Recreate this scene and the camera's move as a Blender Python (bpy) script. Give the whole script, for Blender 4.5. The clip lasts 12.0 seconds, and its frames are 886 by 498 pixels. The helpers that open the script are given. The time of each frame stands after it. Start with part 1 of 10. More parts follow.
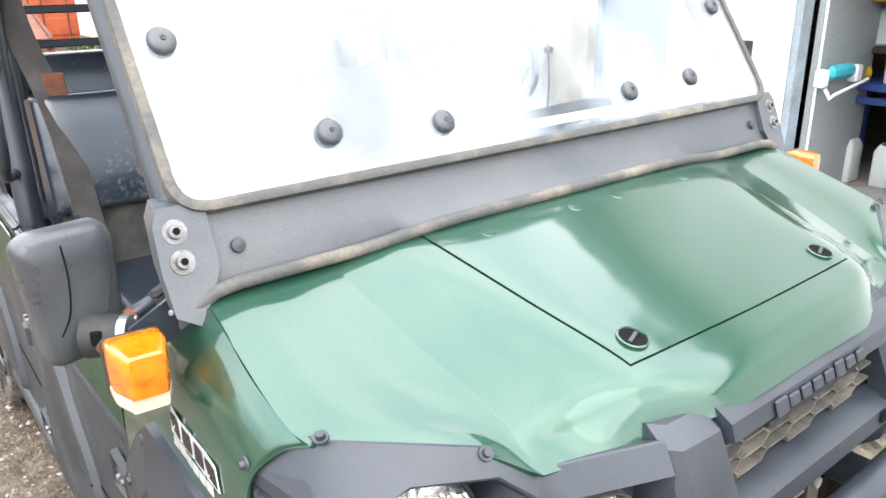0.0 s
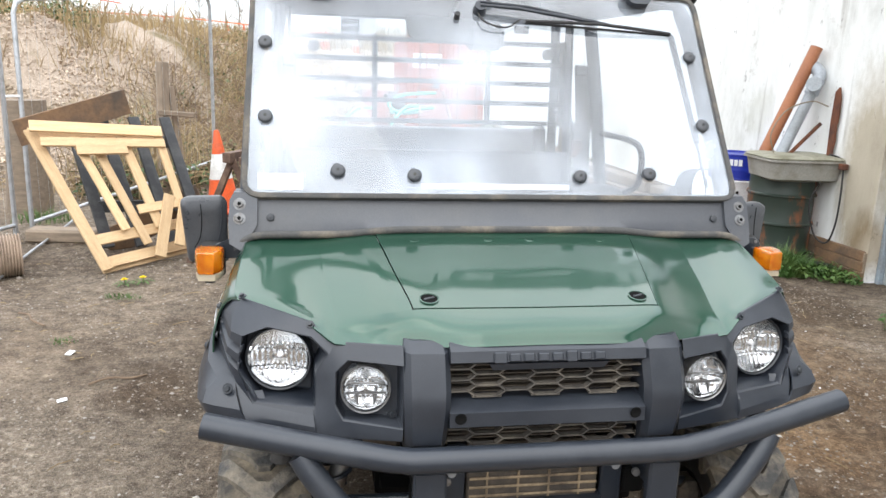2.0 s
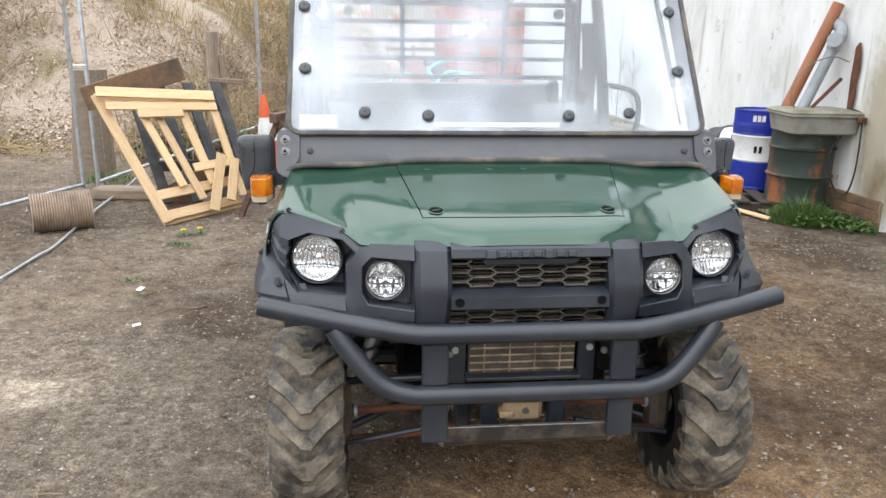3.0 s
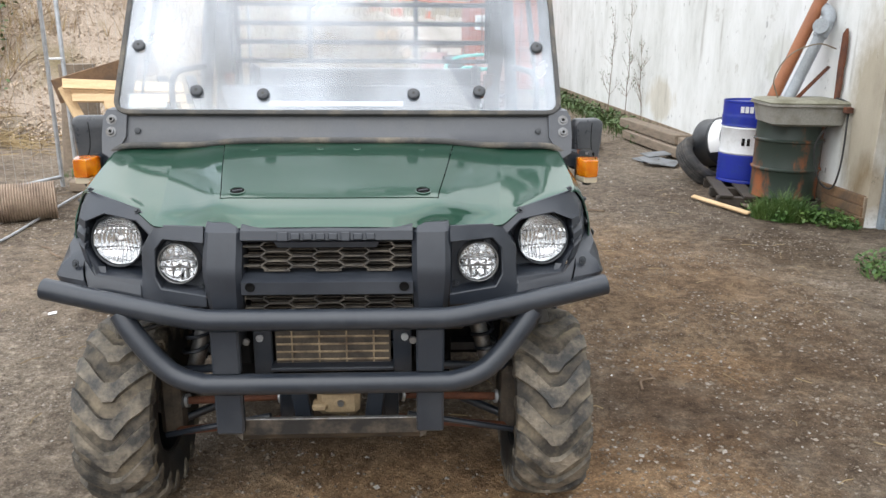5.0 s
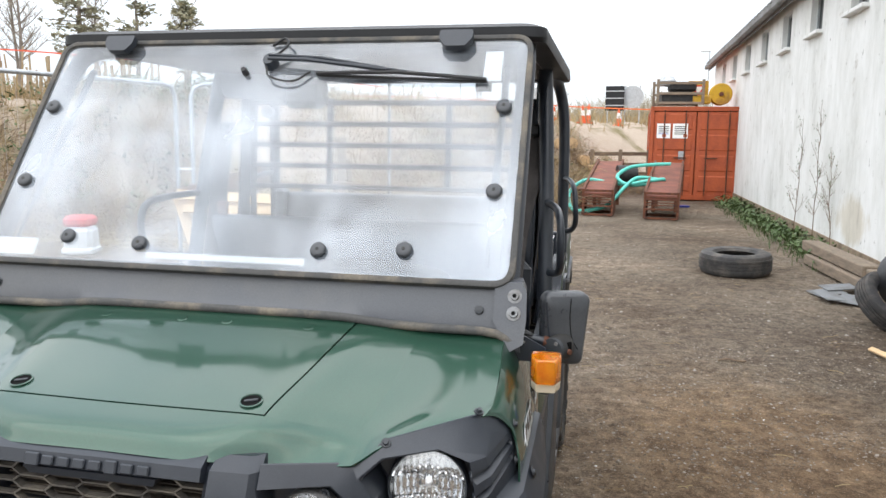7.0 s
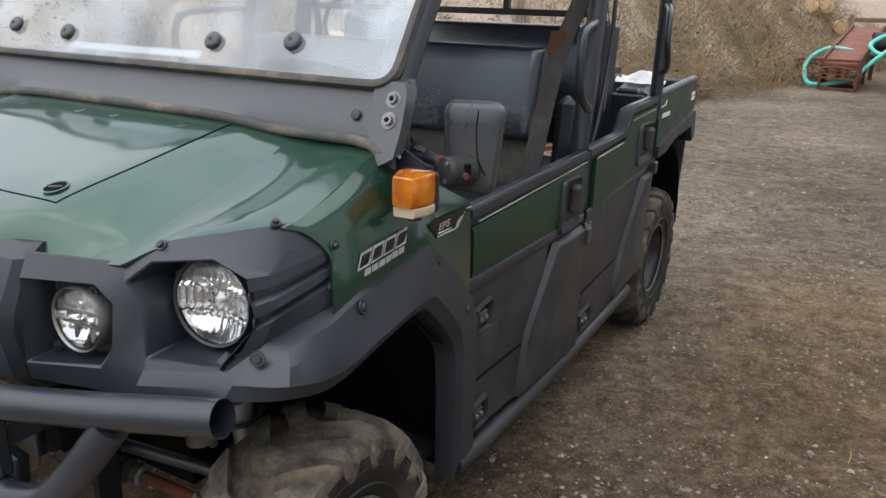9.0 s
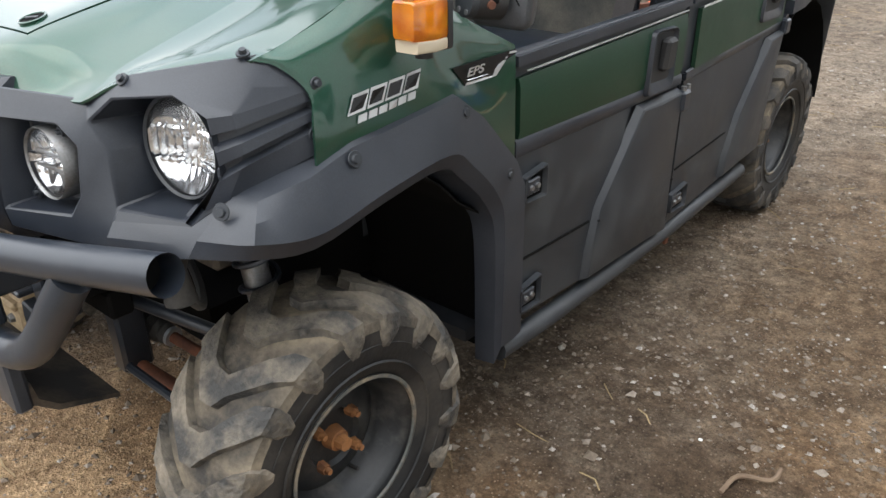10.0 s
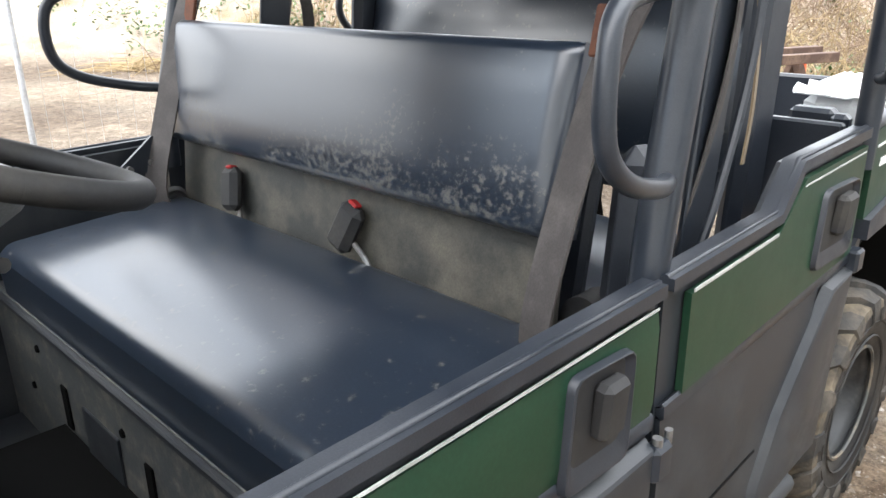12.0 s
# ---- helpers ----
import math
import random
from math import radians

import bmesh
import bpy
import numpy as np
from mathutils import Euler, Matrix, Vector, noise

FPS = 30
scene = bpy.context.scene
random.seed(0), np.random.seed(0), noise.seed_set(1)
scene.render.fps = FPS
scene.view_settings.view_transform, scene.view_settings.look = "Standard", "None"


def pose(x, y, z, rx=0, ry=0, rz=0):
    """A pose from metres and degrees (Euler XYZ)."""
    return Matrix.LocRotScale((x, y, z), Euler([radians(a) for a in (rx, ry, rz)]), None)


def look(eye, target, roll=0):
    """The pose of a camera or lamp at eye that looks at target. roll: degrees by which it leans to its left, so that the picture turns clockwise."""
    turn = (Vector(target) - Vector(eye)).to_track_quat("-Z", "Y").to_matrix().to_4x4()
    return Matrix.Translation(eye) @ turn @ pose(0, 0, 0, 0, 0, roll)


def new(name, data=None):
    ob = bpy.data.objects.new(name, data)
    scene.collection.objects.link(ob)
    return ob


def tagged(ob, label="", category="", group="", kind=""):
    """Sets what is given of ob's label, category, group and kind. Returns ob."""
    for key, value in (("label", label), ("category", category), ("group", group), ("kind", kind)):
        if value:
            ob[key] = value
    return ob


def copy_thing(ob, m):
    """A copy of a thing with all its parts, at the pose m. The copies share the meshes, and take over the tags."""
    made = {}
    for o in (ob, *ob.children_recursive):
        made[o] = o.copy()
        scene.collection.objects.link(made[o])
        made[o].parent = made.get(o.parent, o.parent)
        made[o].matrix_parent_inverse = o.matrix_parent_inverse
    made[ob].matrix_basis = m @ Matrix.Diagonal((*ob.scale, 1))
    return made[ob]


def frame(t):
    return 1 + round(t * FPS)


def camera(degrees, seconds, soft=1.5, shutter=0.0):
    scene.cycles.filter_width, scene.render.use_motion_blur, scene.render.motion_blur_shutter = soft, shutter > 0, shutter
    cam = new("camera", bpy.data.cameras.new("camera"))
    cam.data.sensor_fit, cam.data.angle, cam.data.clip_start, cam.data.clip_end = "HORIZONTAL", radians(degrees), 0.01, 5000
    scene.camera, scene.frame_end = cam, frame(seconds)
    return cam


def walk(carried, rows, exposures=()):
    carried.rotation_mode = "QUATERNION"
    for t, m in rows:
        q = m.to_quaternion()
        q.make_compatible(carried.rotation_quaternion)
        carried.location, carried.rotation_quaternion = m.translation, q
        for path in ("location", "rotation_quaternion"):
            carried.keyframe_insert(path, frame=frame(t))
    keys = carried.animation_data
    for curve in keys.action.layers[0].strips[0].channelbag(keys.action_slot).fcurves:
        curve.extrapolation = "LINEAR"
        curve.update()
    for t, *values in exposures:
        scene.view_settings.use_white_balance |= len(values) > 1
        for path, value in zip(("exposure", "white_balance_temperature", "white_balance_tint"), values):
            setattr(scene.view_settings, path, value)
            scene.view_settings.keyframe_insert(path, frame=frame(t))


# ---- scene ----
cam = camera(60.4, 12.0)
PATH = [
    (0, (-1.069, -0.605, 1.554), (0.107, 0.864, 0.877), -0.8),
    (0.5, (-0.858, -0.799, 1.571), (-0.023, 0.924, 0.993), -0.1),
    (1, (-0.685, -1.079, 1.621), (-0.132, 0.778, 1.124), 3.3),
    (1.5, (-0.624, -1.433, 1.63), (-0.16, 0.45, 1.141), 1.0),
    (2, (-0.535, -1.779, 1.614), (-0.21, 0.142, 1.161), 2.0),
    (2.5, (-0.477, -2.044, 1.615), (-0.299, -0.104, 1.162), 1.3),
    (3, (-0.49, -2.269, 1.579), (-0.281, -0.353, 1.046), 0.9),
    (3.2, (-0.476, -2.326, 1.577), (-0.266, -0.424, 0.996), 0.8),
    (4.8, (0.138, -2.294, 1.522), (0.229, -0.357, 1.031), -0.3),
    (5, (0.223, -2.209, 1.508), (0.315, -0.285, 0.971), 0.4),
    (5.5, (0.47, -2.024, 1.511), (0.458, -0.089, 1.004), 0.6),
    (6, (0.735, -1.891, 1.587), (0.47, 0.056, 1.214), 0.9),
    (6.5, (0.834, -1.651, 1.595), (0.424, 0.287, 1.317), 0.5),
    (6.7, (0.865, -1.531, 1.6), (0.47, 0.409, 1.316), 0.7),
    (8.3, (1.448, -1.001, 1.589), (0.694, 0.83, 1.308), 1.0),
    (8.5, (1.475, -0.946, 1.547), (0.677, 0.851, 1.182), 0.8),
    (9, (1.548, -0.851, 1.419), (0.615, 0.805, 0.798), 1.6),
    (9.5, (1.635, -0.774, 1.34), (0.491, 0.649, 0.523), 0.2),
    (10, (1.619, -0.575, 1.292), (0.461, 0.787, 0.395), -0.6),
    (10.5, (1.485, -0.264, 1.325), (0.375, 1.196, 0.527), -0.4),
    (11, (1.388, -0.027, 1.352), (0.237, 1.399, 0.55), -0.5),
    (11.5, (1.372, 0.287, 1.372), (0.07, 1.618, 0.642), -0.9),
    (12, (1.241, 0.548, 1.372), (-0.095, 1.877, 0.704), -0.7),
]
EXPOSURES = [
    (0, 1.5),
    (0.5, 1.15),
    (1, 0.85),
    (2, 0.50),
    (2.5, 0.42),
    (3, 0.30),
    (5, 0.25),
    (6.5, 0.26),
    (8.5, -0.08),
    (9, -0.08),
    (9.5, 0.22),
    (10.5, 0.82),
    (11, 1.02),
    (11.5, 1.15),
    (12, 1.45),
]
walk(cam, [(t, look(eye, target, roll)) for t, eye, target, roll in PATH], EXPOSURES)

# ---- light ----
world = bpy.data.worlds.new("overcast_sky")
scene.world = world
world.use_nodes = True
wn, wl = world.node_tree.nodes, world.node_tree.links
wn.clear()
w_out = wn.new("ShaderNodeOutputWorld")
w_sky = wn.new("ShaderNodeTexSky")
w_sky.sky_type = "NISHITA"
w_sky.sun_disc = False
w_sky.sun_elevation, w_sky.sun_rotation = radians(42), radians(150)
w_sky.air_density, w_sky.dust_density, w_sky.ozone_density = 1.0, 2.5, 1.0
w_bg = wn.new("ShaderNodeBackground")
w_bg.inputs["Strength"].default_value = 0.15
w_cloud = wn.new("ShaderNodeBackground")
w_tc = wn.new("ShaderNodeTexCoord")
w_map = wn.new("ShaderNodeMapping")
w_map.inputs["Scale"].default_value = (1.0, 1.0, 2.6)
w_noise = wn.new("ShaderNodeTexNoise")
w_noise.inputs["Scale"].default_value, w_noise.inputs["Detail"].default_value = 2.4, 7.0
w_ramp = wn.new("ShaderNodeValToRGB")
w_ramp.color_ramp.elements[0].position, w_ramp.color_ramp.elements[0].color = 0.34, (0.60, 0.66, 0.74, 1)
w_ramp.color_ramp.elements[1].position, w_ramp.color_ramp.elements[1].color = 0.66, (1.0, 1.0, 1.0, 1)
w_mix = wn.new("ShaderNodeMixShader")
w_mix.inputs[0].default_value = 0.82
wl.new(w_tc.outputs["Generated"], w_map.inputs["Vector"])
wl.new(w_map.outputs[0], w_noise.inputs["Vector"])
wl.new(w_noise.outputs["Fac"], w_ramp.inputs[0])
wl.new(w_ramp.outputs[0], w_cloud.inputs["Color"])
# an overcast sky is about three times as bright overhead as at the horizon
w_sep = wn.new("ShaderNodeSeparateXYZ")
wl.new(w_tc.outputs["Generated"], w_sep.inputs[0])
w_el = wn.new("ShaderNodeMapRange")
w_el.inputs["From Min"].default_value, w_el.inputs["From Max"].default_value = 0.0, 1.0
w_el.inputs["To Min"].default_value, w_el.inputs["To Max"].default_value = 1.35, 3.7
wl.new(w_sep.outputs["Z"], w_el.inputs["Value"])
wl.new(w_el.outputs[0], w_cloud.inputs["Strength"])
wl.new(w_sky.outputs[0], w_bg.inputs["Color"])
wl.new(w_bg.outputs[0], w_mix.inputs[1])
wl.new(w_cloud.outputs[0], w_mix.inputs[2])
wl.new(w_mix.outputs[0], w_out.inputs["Surface"])

sun = new("sun", bpy.data.lights.new("sun", "SUN"))
sun.data.energy, sun.data.angle, sun.data.color = 0.8, radians(60), (1.0, 0.96, 0.9)
sun.matrix_world = look((-6, -10, 11), (0, 0, 0))


# ---- materials ----
def mat_base(name, base, rough=0.5, metal=0.0, spec=0.5):
    m = bpy.data.materials.new(name)
    m.use_nodes = True
    b = m.node_tree.nodes["Principled BSDF"]
    b.inputs["Base Color"].default_value = (*base, 1)
    b.inputs["Roughness"].default_value = rough
    b.inputs["Metallic"].default_value = metal
    b.inputs["Specular IOR Level"].default_value = spec
    return m, m.node_tree.nodes, m.node_tree.links, b


def node_noise(n, l, scale, detail=4.0, rough=0.55, coord="Object", stretch=None):
    tc = n.new("ShaderNodeTexCoord")
    t = n.new("ShaderNodeTexNoise")
    t.inputs["Scale"].default_value, t.inputs["Detail"].default_value, t.inputs["Roughness"].default_value = scale, detail, rough
    if stretch:
        mp = n.new("ShaderNodeMapping")
        mp.inputs["Scale"].default_value = stretch
        l.new(tc.outputs[coord], mp.inputs["Vector"])
        l.new(mp.outputs[0], t.inputs["Vector"])
    else:
        l.new(tc.outputs[coord], t.inputs["Vector"])
    return t.outputs["Fac"]


def node_ramp(n, l, fac, stops):
    r = n.new("ShaderNodeValToRGB")
    e = r.color_ramp.elements
    while len(e) < len(stops):
        e.new(0.5)
    for k, (p, c) in enumerate(stops):
        e[k].position = p
        e[k].color = (*c, 1) if len(c) == 3 else (c[0], c[0], c[0], 1)
    l.new(fac, r.inputs[0])
    return r.outputs[0]


def node_mix(n, l, fac, a, b):
    x = n.new("ShaderNodeMix")
    x.data_type = "RGBA"
    for s, v in ((x.inputs[0], fac), (x.inputs[6], a), (x.inputs[7], b)):
        if isinstance(v, (int, float)):
            s.default_value = v
        elif isinstance(v, tuple):
            s.default_value = (*v, 1)
        else:
            l.new(v, s)
    return x.outputs[2]


def node_bump(n, l, b, height, strength, dist):
    k = n.new("ShaderNodeBump")
    k.inputs["Strength"].default_value, k.inputs["Distance"].default_value = strength, dist
    l.new(height, k.inputs["Height"])
    l.new(k.outputs[0], b.inputs["Normal"])


def mat_worn(name, base, second, rough=0.5, metal=0.0, big=3.0, fine=60.0, bump=0.15, dist=0.002, cover=(0.45, 0.65), rough2=None, spec=0.5, stretch=None, rand=0.0):
    """A surface with patches of a second colour at a large scale and grain at a fine one."""
    m, n, l, b = mat_base(name, base, rough, metal, spec)
    f1 = node_noise(n, l, big, 6.0, 0.62, stretch=stretch)
    f2 = node_noise(n, l, fine, 3.0, stretch=stretch)
    patch_ = node_ramp(n, l, f1, [(cover[0], (0,)), (cover[1], (1,))])
    grain = node_ramp(n, l, f2, [(0.3, (0.78,)), (0.7, (1.12,))])
    c = node_mix(n, l, patch_, base, second)
    mul = n.new("ShaderNodeMix")
    mul.data_type, mul.blend_type = "RGBA", "MULTIPLY"
    mul.inputs[0].default_value = 0.8
    l.new(c, mul.inputs[6])
    l.new(grain, mul.inputs[7])
    out = mul.outputs[2]
    if rand:
        oi = n.new("ShaderNodeObjectInfo")
        rr = node_ramp(n, l, oi.outputs["Random"], [(0.0, (1 - rand,)), (1.0, (1 + rand,))])
        mu = n.new("ShaderNodeMix")
        mu.data_type, mu.blend_type = "RGBA", "MULTIPLY"
        mu.inputs[0].default_value = 1.0
        l.new(out, mu.inputs[6])
        l.new(rr, mu.inputs[7])
        out = mu.outputs[2]
    l.new(out, b.inputs["Base Color"])
    if rough2 is not None:
        l.new(node_ramp(n, l, f1, [(cover[0], (rough,)), (cover[1], (rough2,))]), b.inputs["Roughness"])
    if bump:
        node_bump(n, l, b, f2, bump, dist)
    return m


def mat_paint(name, base):
    m, n, l, b = mat_base(name, base, 0.38, 0.5, 0.2)
    b.inputs["Coat IOR"].default_value = 1.55
    b.inputs["Coat Weight"].default_value = 1.0
    b.inputs["Coat Roughness"].default_value = 0.06
    f1 = node_noise(n, l, 2.2, 5.0, 0.6)
    f2 = node_noise(n, l, 900.0, 2.0)
    dull = node_ramp(n, l, f1, [(0.35, (0.04,)), (0.75, (0.10,))])
    l.new(dull, b.inputs["Coat Roughness"])
    fleck = node_ramp(n, l, f2, [(0.3, (base[0] * 0.8, base[1] * 0.8, base[2] * 0.8)), (0.75, (base[0] * 1.35, base[1] * 1.25, base[2] * 1.3))])
    l.new(fleck, b.inputs["Base Color"])
    return m


def mat_clear(name, tint, haze=0.0, ior=1.5, rough=0.02, cloud_smear=0.0):
    """Thin clear sheet: what lies behind, a sharp reflection, a little haze and painted cloud reflections."""
    m = bpy.data.materials.new(name)
    m.use_nodes = True
    n, l = m.node_tree.nodes, m.node_tree.links
    n.clear()
    out = n.new("ShaderNodeOutputMaterial")
    tr = n.new("ShaderNodeBsdfTransparent")
    tr.inputs["Color"].default_value = (*tint, 1)
    gl = n.new("ShaderNodeBsdfGlossy")
    gl.inputs["Roughness"].default_value = rough
    df = n.new("ShaderNodeBsdfDiffuse")
    df.inputs["Color"].default_value = (0.76, 0.82, 0.90, 1)
    fr = n.new("ShaderNodeFresnel")
    fr.inputs["IOR"].default_value = ior
    mx = n.new("ShaderNodeMixShader")
    l.new(fr.outputs[0], mx.inputs[0])
    mh = n.new("ShaderNodeMixShader")
    if cloud_smear:
        # patchy bluish-white diffuse colour imitates clouds mirrored in the sheet
        f = node_noise(n, l, 2.6, 7.0, 0.62, stretch=(1.2, 1.0, 0.7))
        r = node_ramp(n, l, f, [(0.40, (haze,)), (0.52, (haze + cloud_smear * 0.3,)), (0.70, (haze + cloud_smear,))])
        l.new(r, mh.inputs[0])
    else:
        mh.inputs[0].default_value = haze
    l.new(tr.outputs[0], mh.inputs[1])
    l.new(df.outputs[0], mh.inputs[2])
    l.new(mh.outputs[0], mx.inputs[1])
    l.new(gl.outputs[0], mx.inputs[2])
    l.new(mx.outputs[0], out.inputs["Surface"])
    return m


ZINC = mat_worn("dull_zinc", (0.21, 0.215, 0.22), (0.12, 0.11, 0.10), 0.45, 0.5, 30.0, 200.0, 0.1, 0.0005)
COWL = mat_worn("grey_cowl_plastic", (0.064, 0.069, 0.080), (0.10, 0.102, 0.106), 0.32, 0, 3.5, 380.0, 0.2, 0.0005, (0.42, 0.75), 0.55)
GREEN = mat_paint("green_metallic_paint", (0.0175, 0.063, 0.0395))
# duller, darker copy of the hood green with the flank's shade in its colour
DOOR_GREEN = mat_worn("shaded_dusty_door_green", (0.009, 0.037, 0.020), (0.020, 0.050, 0.027), 0.34, 0, 4.0, 160.0, 0.05, 0.0004, (0.42, 0.74), 0.5, 0.35)
PLASTIC = mat_worn("grained_black_plastic", (0.018, 0.022, 0.030), (0.038, 0.043, 0.053), 0.28, 0, 4.0, 420.0, 0.25, 0.0006, (0.4, 0.75), 0.6)
PLASTIC_GREY = mat_worn("faded_grey_plastic", (0.022, 0.026, 0.032), (0.054, 0.057, 0.060), 0.42, 0, 6.0, 380.0, 0.25, 0.0006, (0.46, 0.74), 0.68)
ROOF_BLACK = mat_worn("black_roof_plastic", (0.011, 0.012, 0.014), (0.022, 0.023, 0.025), 0.48, 0, 3.0, 300.0, 0.15, 0.0005, (0.42, 0.75), 0.6, 0.35)
TUBE = mat_worn("black_powder_coat", (0.022, 0.027, 0.036), (0.040, 0.045, 0.054), 0.28, 0, 6.0, 500.0, 0.12, 0.0004, (0.45, 0.75), 0.5)
MIRROR_SHELL = mat_worn("grey_mirror_plastic", (0.042, 0.046, 0.053), (0.075, 0.078, 0.082), 0.27, 0, 7.0, 300.0, 0.2, 0.0006, (0.42, 0.74), 0.48)
RUBBER = mat_worn("dark_rubber", (0.018, 0.018, 0.019), (0.05, 0.046, 0.04), 0.62, 0, 9.0, 160.0, 0.2, 0.0008, (0.5, 0.72), 0.8)
DUSTY_RUBBER = mat_worn("dusty_rubber_strip", (0.065, 0.064, 0.062), (0.20, 0.17, 0.13), 0.8, 0, 9.0, 140.0, 0.4, 0.001, (0.47, 0.74), 0.92)
TYRE = mat_worn("muddy_tyre_rubber", (0.011, 0.012, 0.013), (0.055, 0.048, 0.040), 0.55, 0, 7.0, 90.0, 0.5, 0.002, (0.48, 0.70), 0.9)
TREAD = mat_worn("worn_muddy_tread", (0.040, 0.039, 0.037), (0.25, 0.213, 0.163), 0.62, 0, 11.0, 90.0, 0.9, 0.006, (0.40, 0.68), 0.92)
VINYL = mat_worn("black_seat_vinyl", (0.015, 0.022, 0.035), (0.15, 0.146, 0.135), 0.28, 0, 46.0, 260.0, 0.14, 0.0006, (0.61, 0.76), 0.6, 1.0)
VINYL_DIRTY = mat_worn("dusty_seat_panel", (0.042, 0.043, 0.040), (0.17, 0.152, 0.12), 0.6, 0, 7.0, 240.0, 0.5, 0.001, (0.44, 0.80), 0.85)
m, n, l, b = mat_base("backrest_vinyl", (0.015, 0.022, 0.035), 0.28, 0, 1.0)
tcb = n.new("ShaderNodeTexCoord")
spb = n.new("ShaderNodeSeparateXYZ")
l.new(tcb.outputs["Object"], spb.inputs[0])
foot = n.new("ShaderNodeMapRange")
foot.inputs["From Min"].default_value, foot.inputs["From Max"].default_value = -0.15, 0.06
foot.inputs["To Min"].default_value, foot.inputs["To Max"].default_value = 0.07, -0.12
l.new(spb.outputs["Y"], foot.inputs["Value"])
f_speck, f_zone = node_noise(n, l, 85.0, 5.0, 0.7), node_noise(n, l, 6.0, 4.0, 0.6)
sum_ = n.new("ShaderNodeMath")
sum_.operation = "MULTIPLY_ADD"
sum_.inputs[1].default_value = 0.55
l.new(f_zone, sum_.inputs[0])
l.new(f_speck, sum_.inputs[2])
sm2 = n.new("ShaderNodeMath")
l.new(sum_.outputs[0], sm2.inputs[0])
l.new(foot.outputs[0], sm2.inputs[1])
dusty = node_ramp(n, l, sm2.outputs[0], [(0.84, (0,)), (1.0, (0.55,))])
l.new(node_mix(n, l, dusty, (0.015, 0.022, 0.035), (0.19, 0.18, 0.155)), b.inputs["Base Color"])
l.new(node_ramp(n, l, sm2.outputs[0], [(0.86, (0.28,)), (1.0, (0.75,))]), b.inputs["Roughness"])
node_bump(n, l, b, f_speck, 0.1, 0.0006)
BACK_VINYL = m
DUSTY_BASE = mat_worn("dusty_moulded_base", (0.085, 0.092, 0.096), (0.26, 0.25, 0.22), 0.5, 0, 24.0, 190.0, 0.3, 0.001, (0.46, 0.74), 0.8)
CHROME = mat_base("chrome_reflector", (0.97, 0.97, 0.98), 0.30, 1.0)[0]
STEEL = mat_worn("bare_steel", (0.30, 0.30, 0.30), (0.20, 0.17, 0.14), 0.42, 0.8, 20.0, 200.0, 0.1, 0.0005, (0.5, 0.75), 0.6)
RUST = mat_worn("rusted_steel", (0.16, 0.055, 0.025), (0.07, 0.03, 0.02), 0.85, 0.0, 9.0, 140.0, 0.4, 0.001, (0.4, 0.65))
RUST_RED = mat_worn("rust_red_steel", (0.22, 0.075, 0.05), (0.12, 0.05, 0.035), 0.85, 0.0, 3.0, 60.0, 0.3, 0.002, (0.4, 0.7))
# near-black whose colour carries the shade of wells, slots, grooves and bores
DARK = mat_base("matt_shade_black", (0.006, 0.006, 0.006), 0.9, 0.0, 0.1)[0]
BROWN_GEAR = mat_worn("dusty_machinery", (0.10, 0.08, 0.06), (0.05, 0.042, 0.036), 0.8, 0, 12.0, 120.0, 0.3, 0.001)
TAN = mat_worn("tan_casting", (0.42, 0.31, 0.18), (0.30, 0.21, 0.12), 0.7, 0, 10.0, 120.0, 0.2, 0.001)
WHITE_STICKER = mat_base("white_sticker", (0.86, 0.86, 0.85), 0.45)[0]
PINSTRIPE = mat_worn("worn_pale_pinstripe", (0.50, 0.51, 0.50), (0.20, 0.22, 0.20), 0.5, 0, 9.0, 120.0, 0.0, 0.0, (0.45, 0.7))
SILVER = mat_base("silver_decal", (0.62, 0.63, 0.64), 0.3, 0.6)[0]
DECAL_BLACK = mat_base("gloss_black_decal", (0.008, 0.008, 0.009), 0.25)[0]
SCREEN = mat_clear("cloud_hazed_polycarbonate", (0.88, 0.92, 0.96), 0.05, 1.85, 0.015, 0.30)
LENS = mat_clear("lamp_lens", (0.97, 0.97, 0.97), 0.03, 1.45, 0.02)
m, n, l, b = mat_base("amber_lens", (1.0, 0.30, 0.006), 0.16)
b.inputs["Transmission Weight"].default_value = 0.62
b.inputs["Subsurface Weight"].default_value = 0.15
l.new(node_ramp(n, l, node_noise(n, l, 28.0, 4.0), [(0.35, (0.80, 0.20, 0.004)), (0.6, (1.0, 0.34, 0.010))]), b.inputs["Base Color"])
b.inputs["Coat Weight"].default_value = 0.6
ORANGE = m
m, n, l, b = mat_base("clear_lens_base", (0.72, 0.62, 0.46), 0.25)
b.inputs["Transmission Weight"].default_value = 0.3
CLEARBASE = m
WOOD_PALE = mat_worn("fresh_pallet_wood", (0.62, 0.44, 0.25), (0.50, 0.33, 0.17), 0.7, 0, 6.0, 50.0, 0.25, 0.001, (0.35, 0.7), stretch=(1, 8, 8), rand=0.14)
WOOD_GREY = mat_worn("weathered_grey_wood", (0.26, 0.20, 0.145), (0.15, 0.12, 0.09), 0.85, 0, 5.0, 40.0, 0.4, 0.002, (0.35, 0.7), stretch=(1, 6, 6), rand=0.2)
WOOD_BROWN = mat_worn("stained_brown_board", (0.20, 0.115, 0.06), (0.08, 0.06, 0.045), 0.75, 0, 4.0, 40.0, 0.3, 0.001, (0.4, 0.68))
GALV = mat_worn("galvanised_steel", (0.48, 0.50, 0.52), (0.36, 0.37, 0.38), 0.45, 0.6, 14.0, 120.0, 0.1, 0.0005)
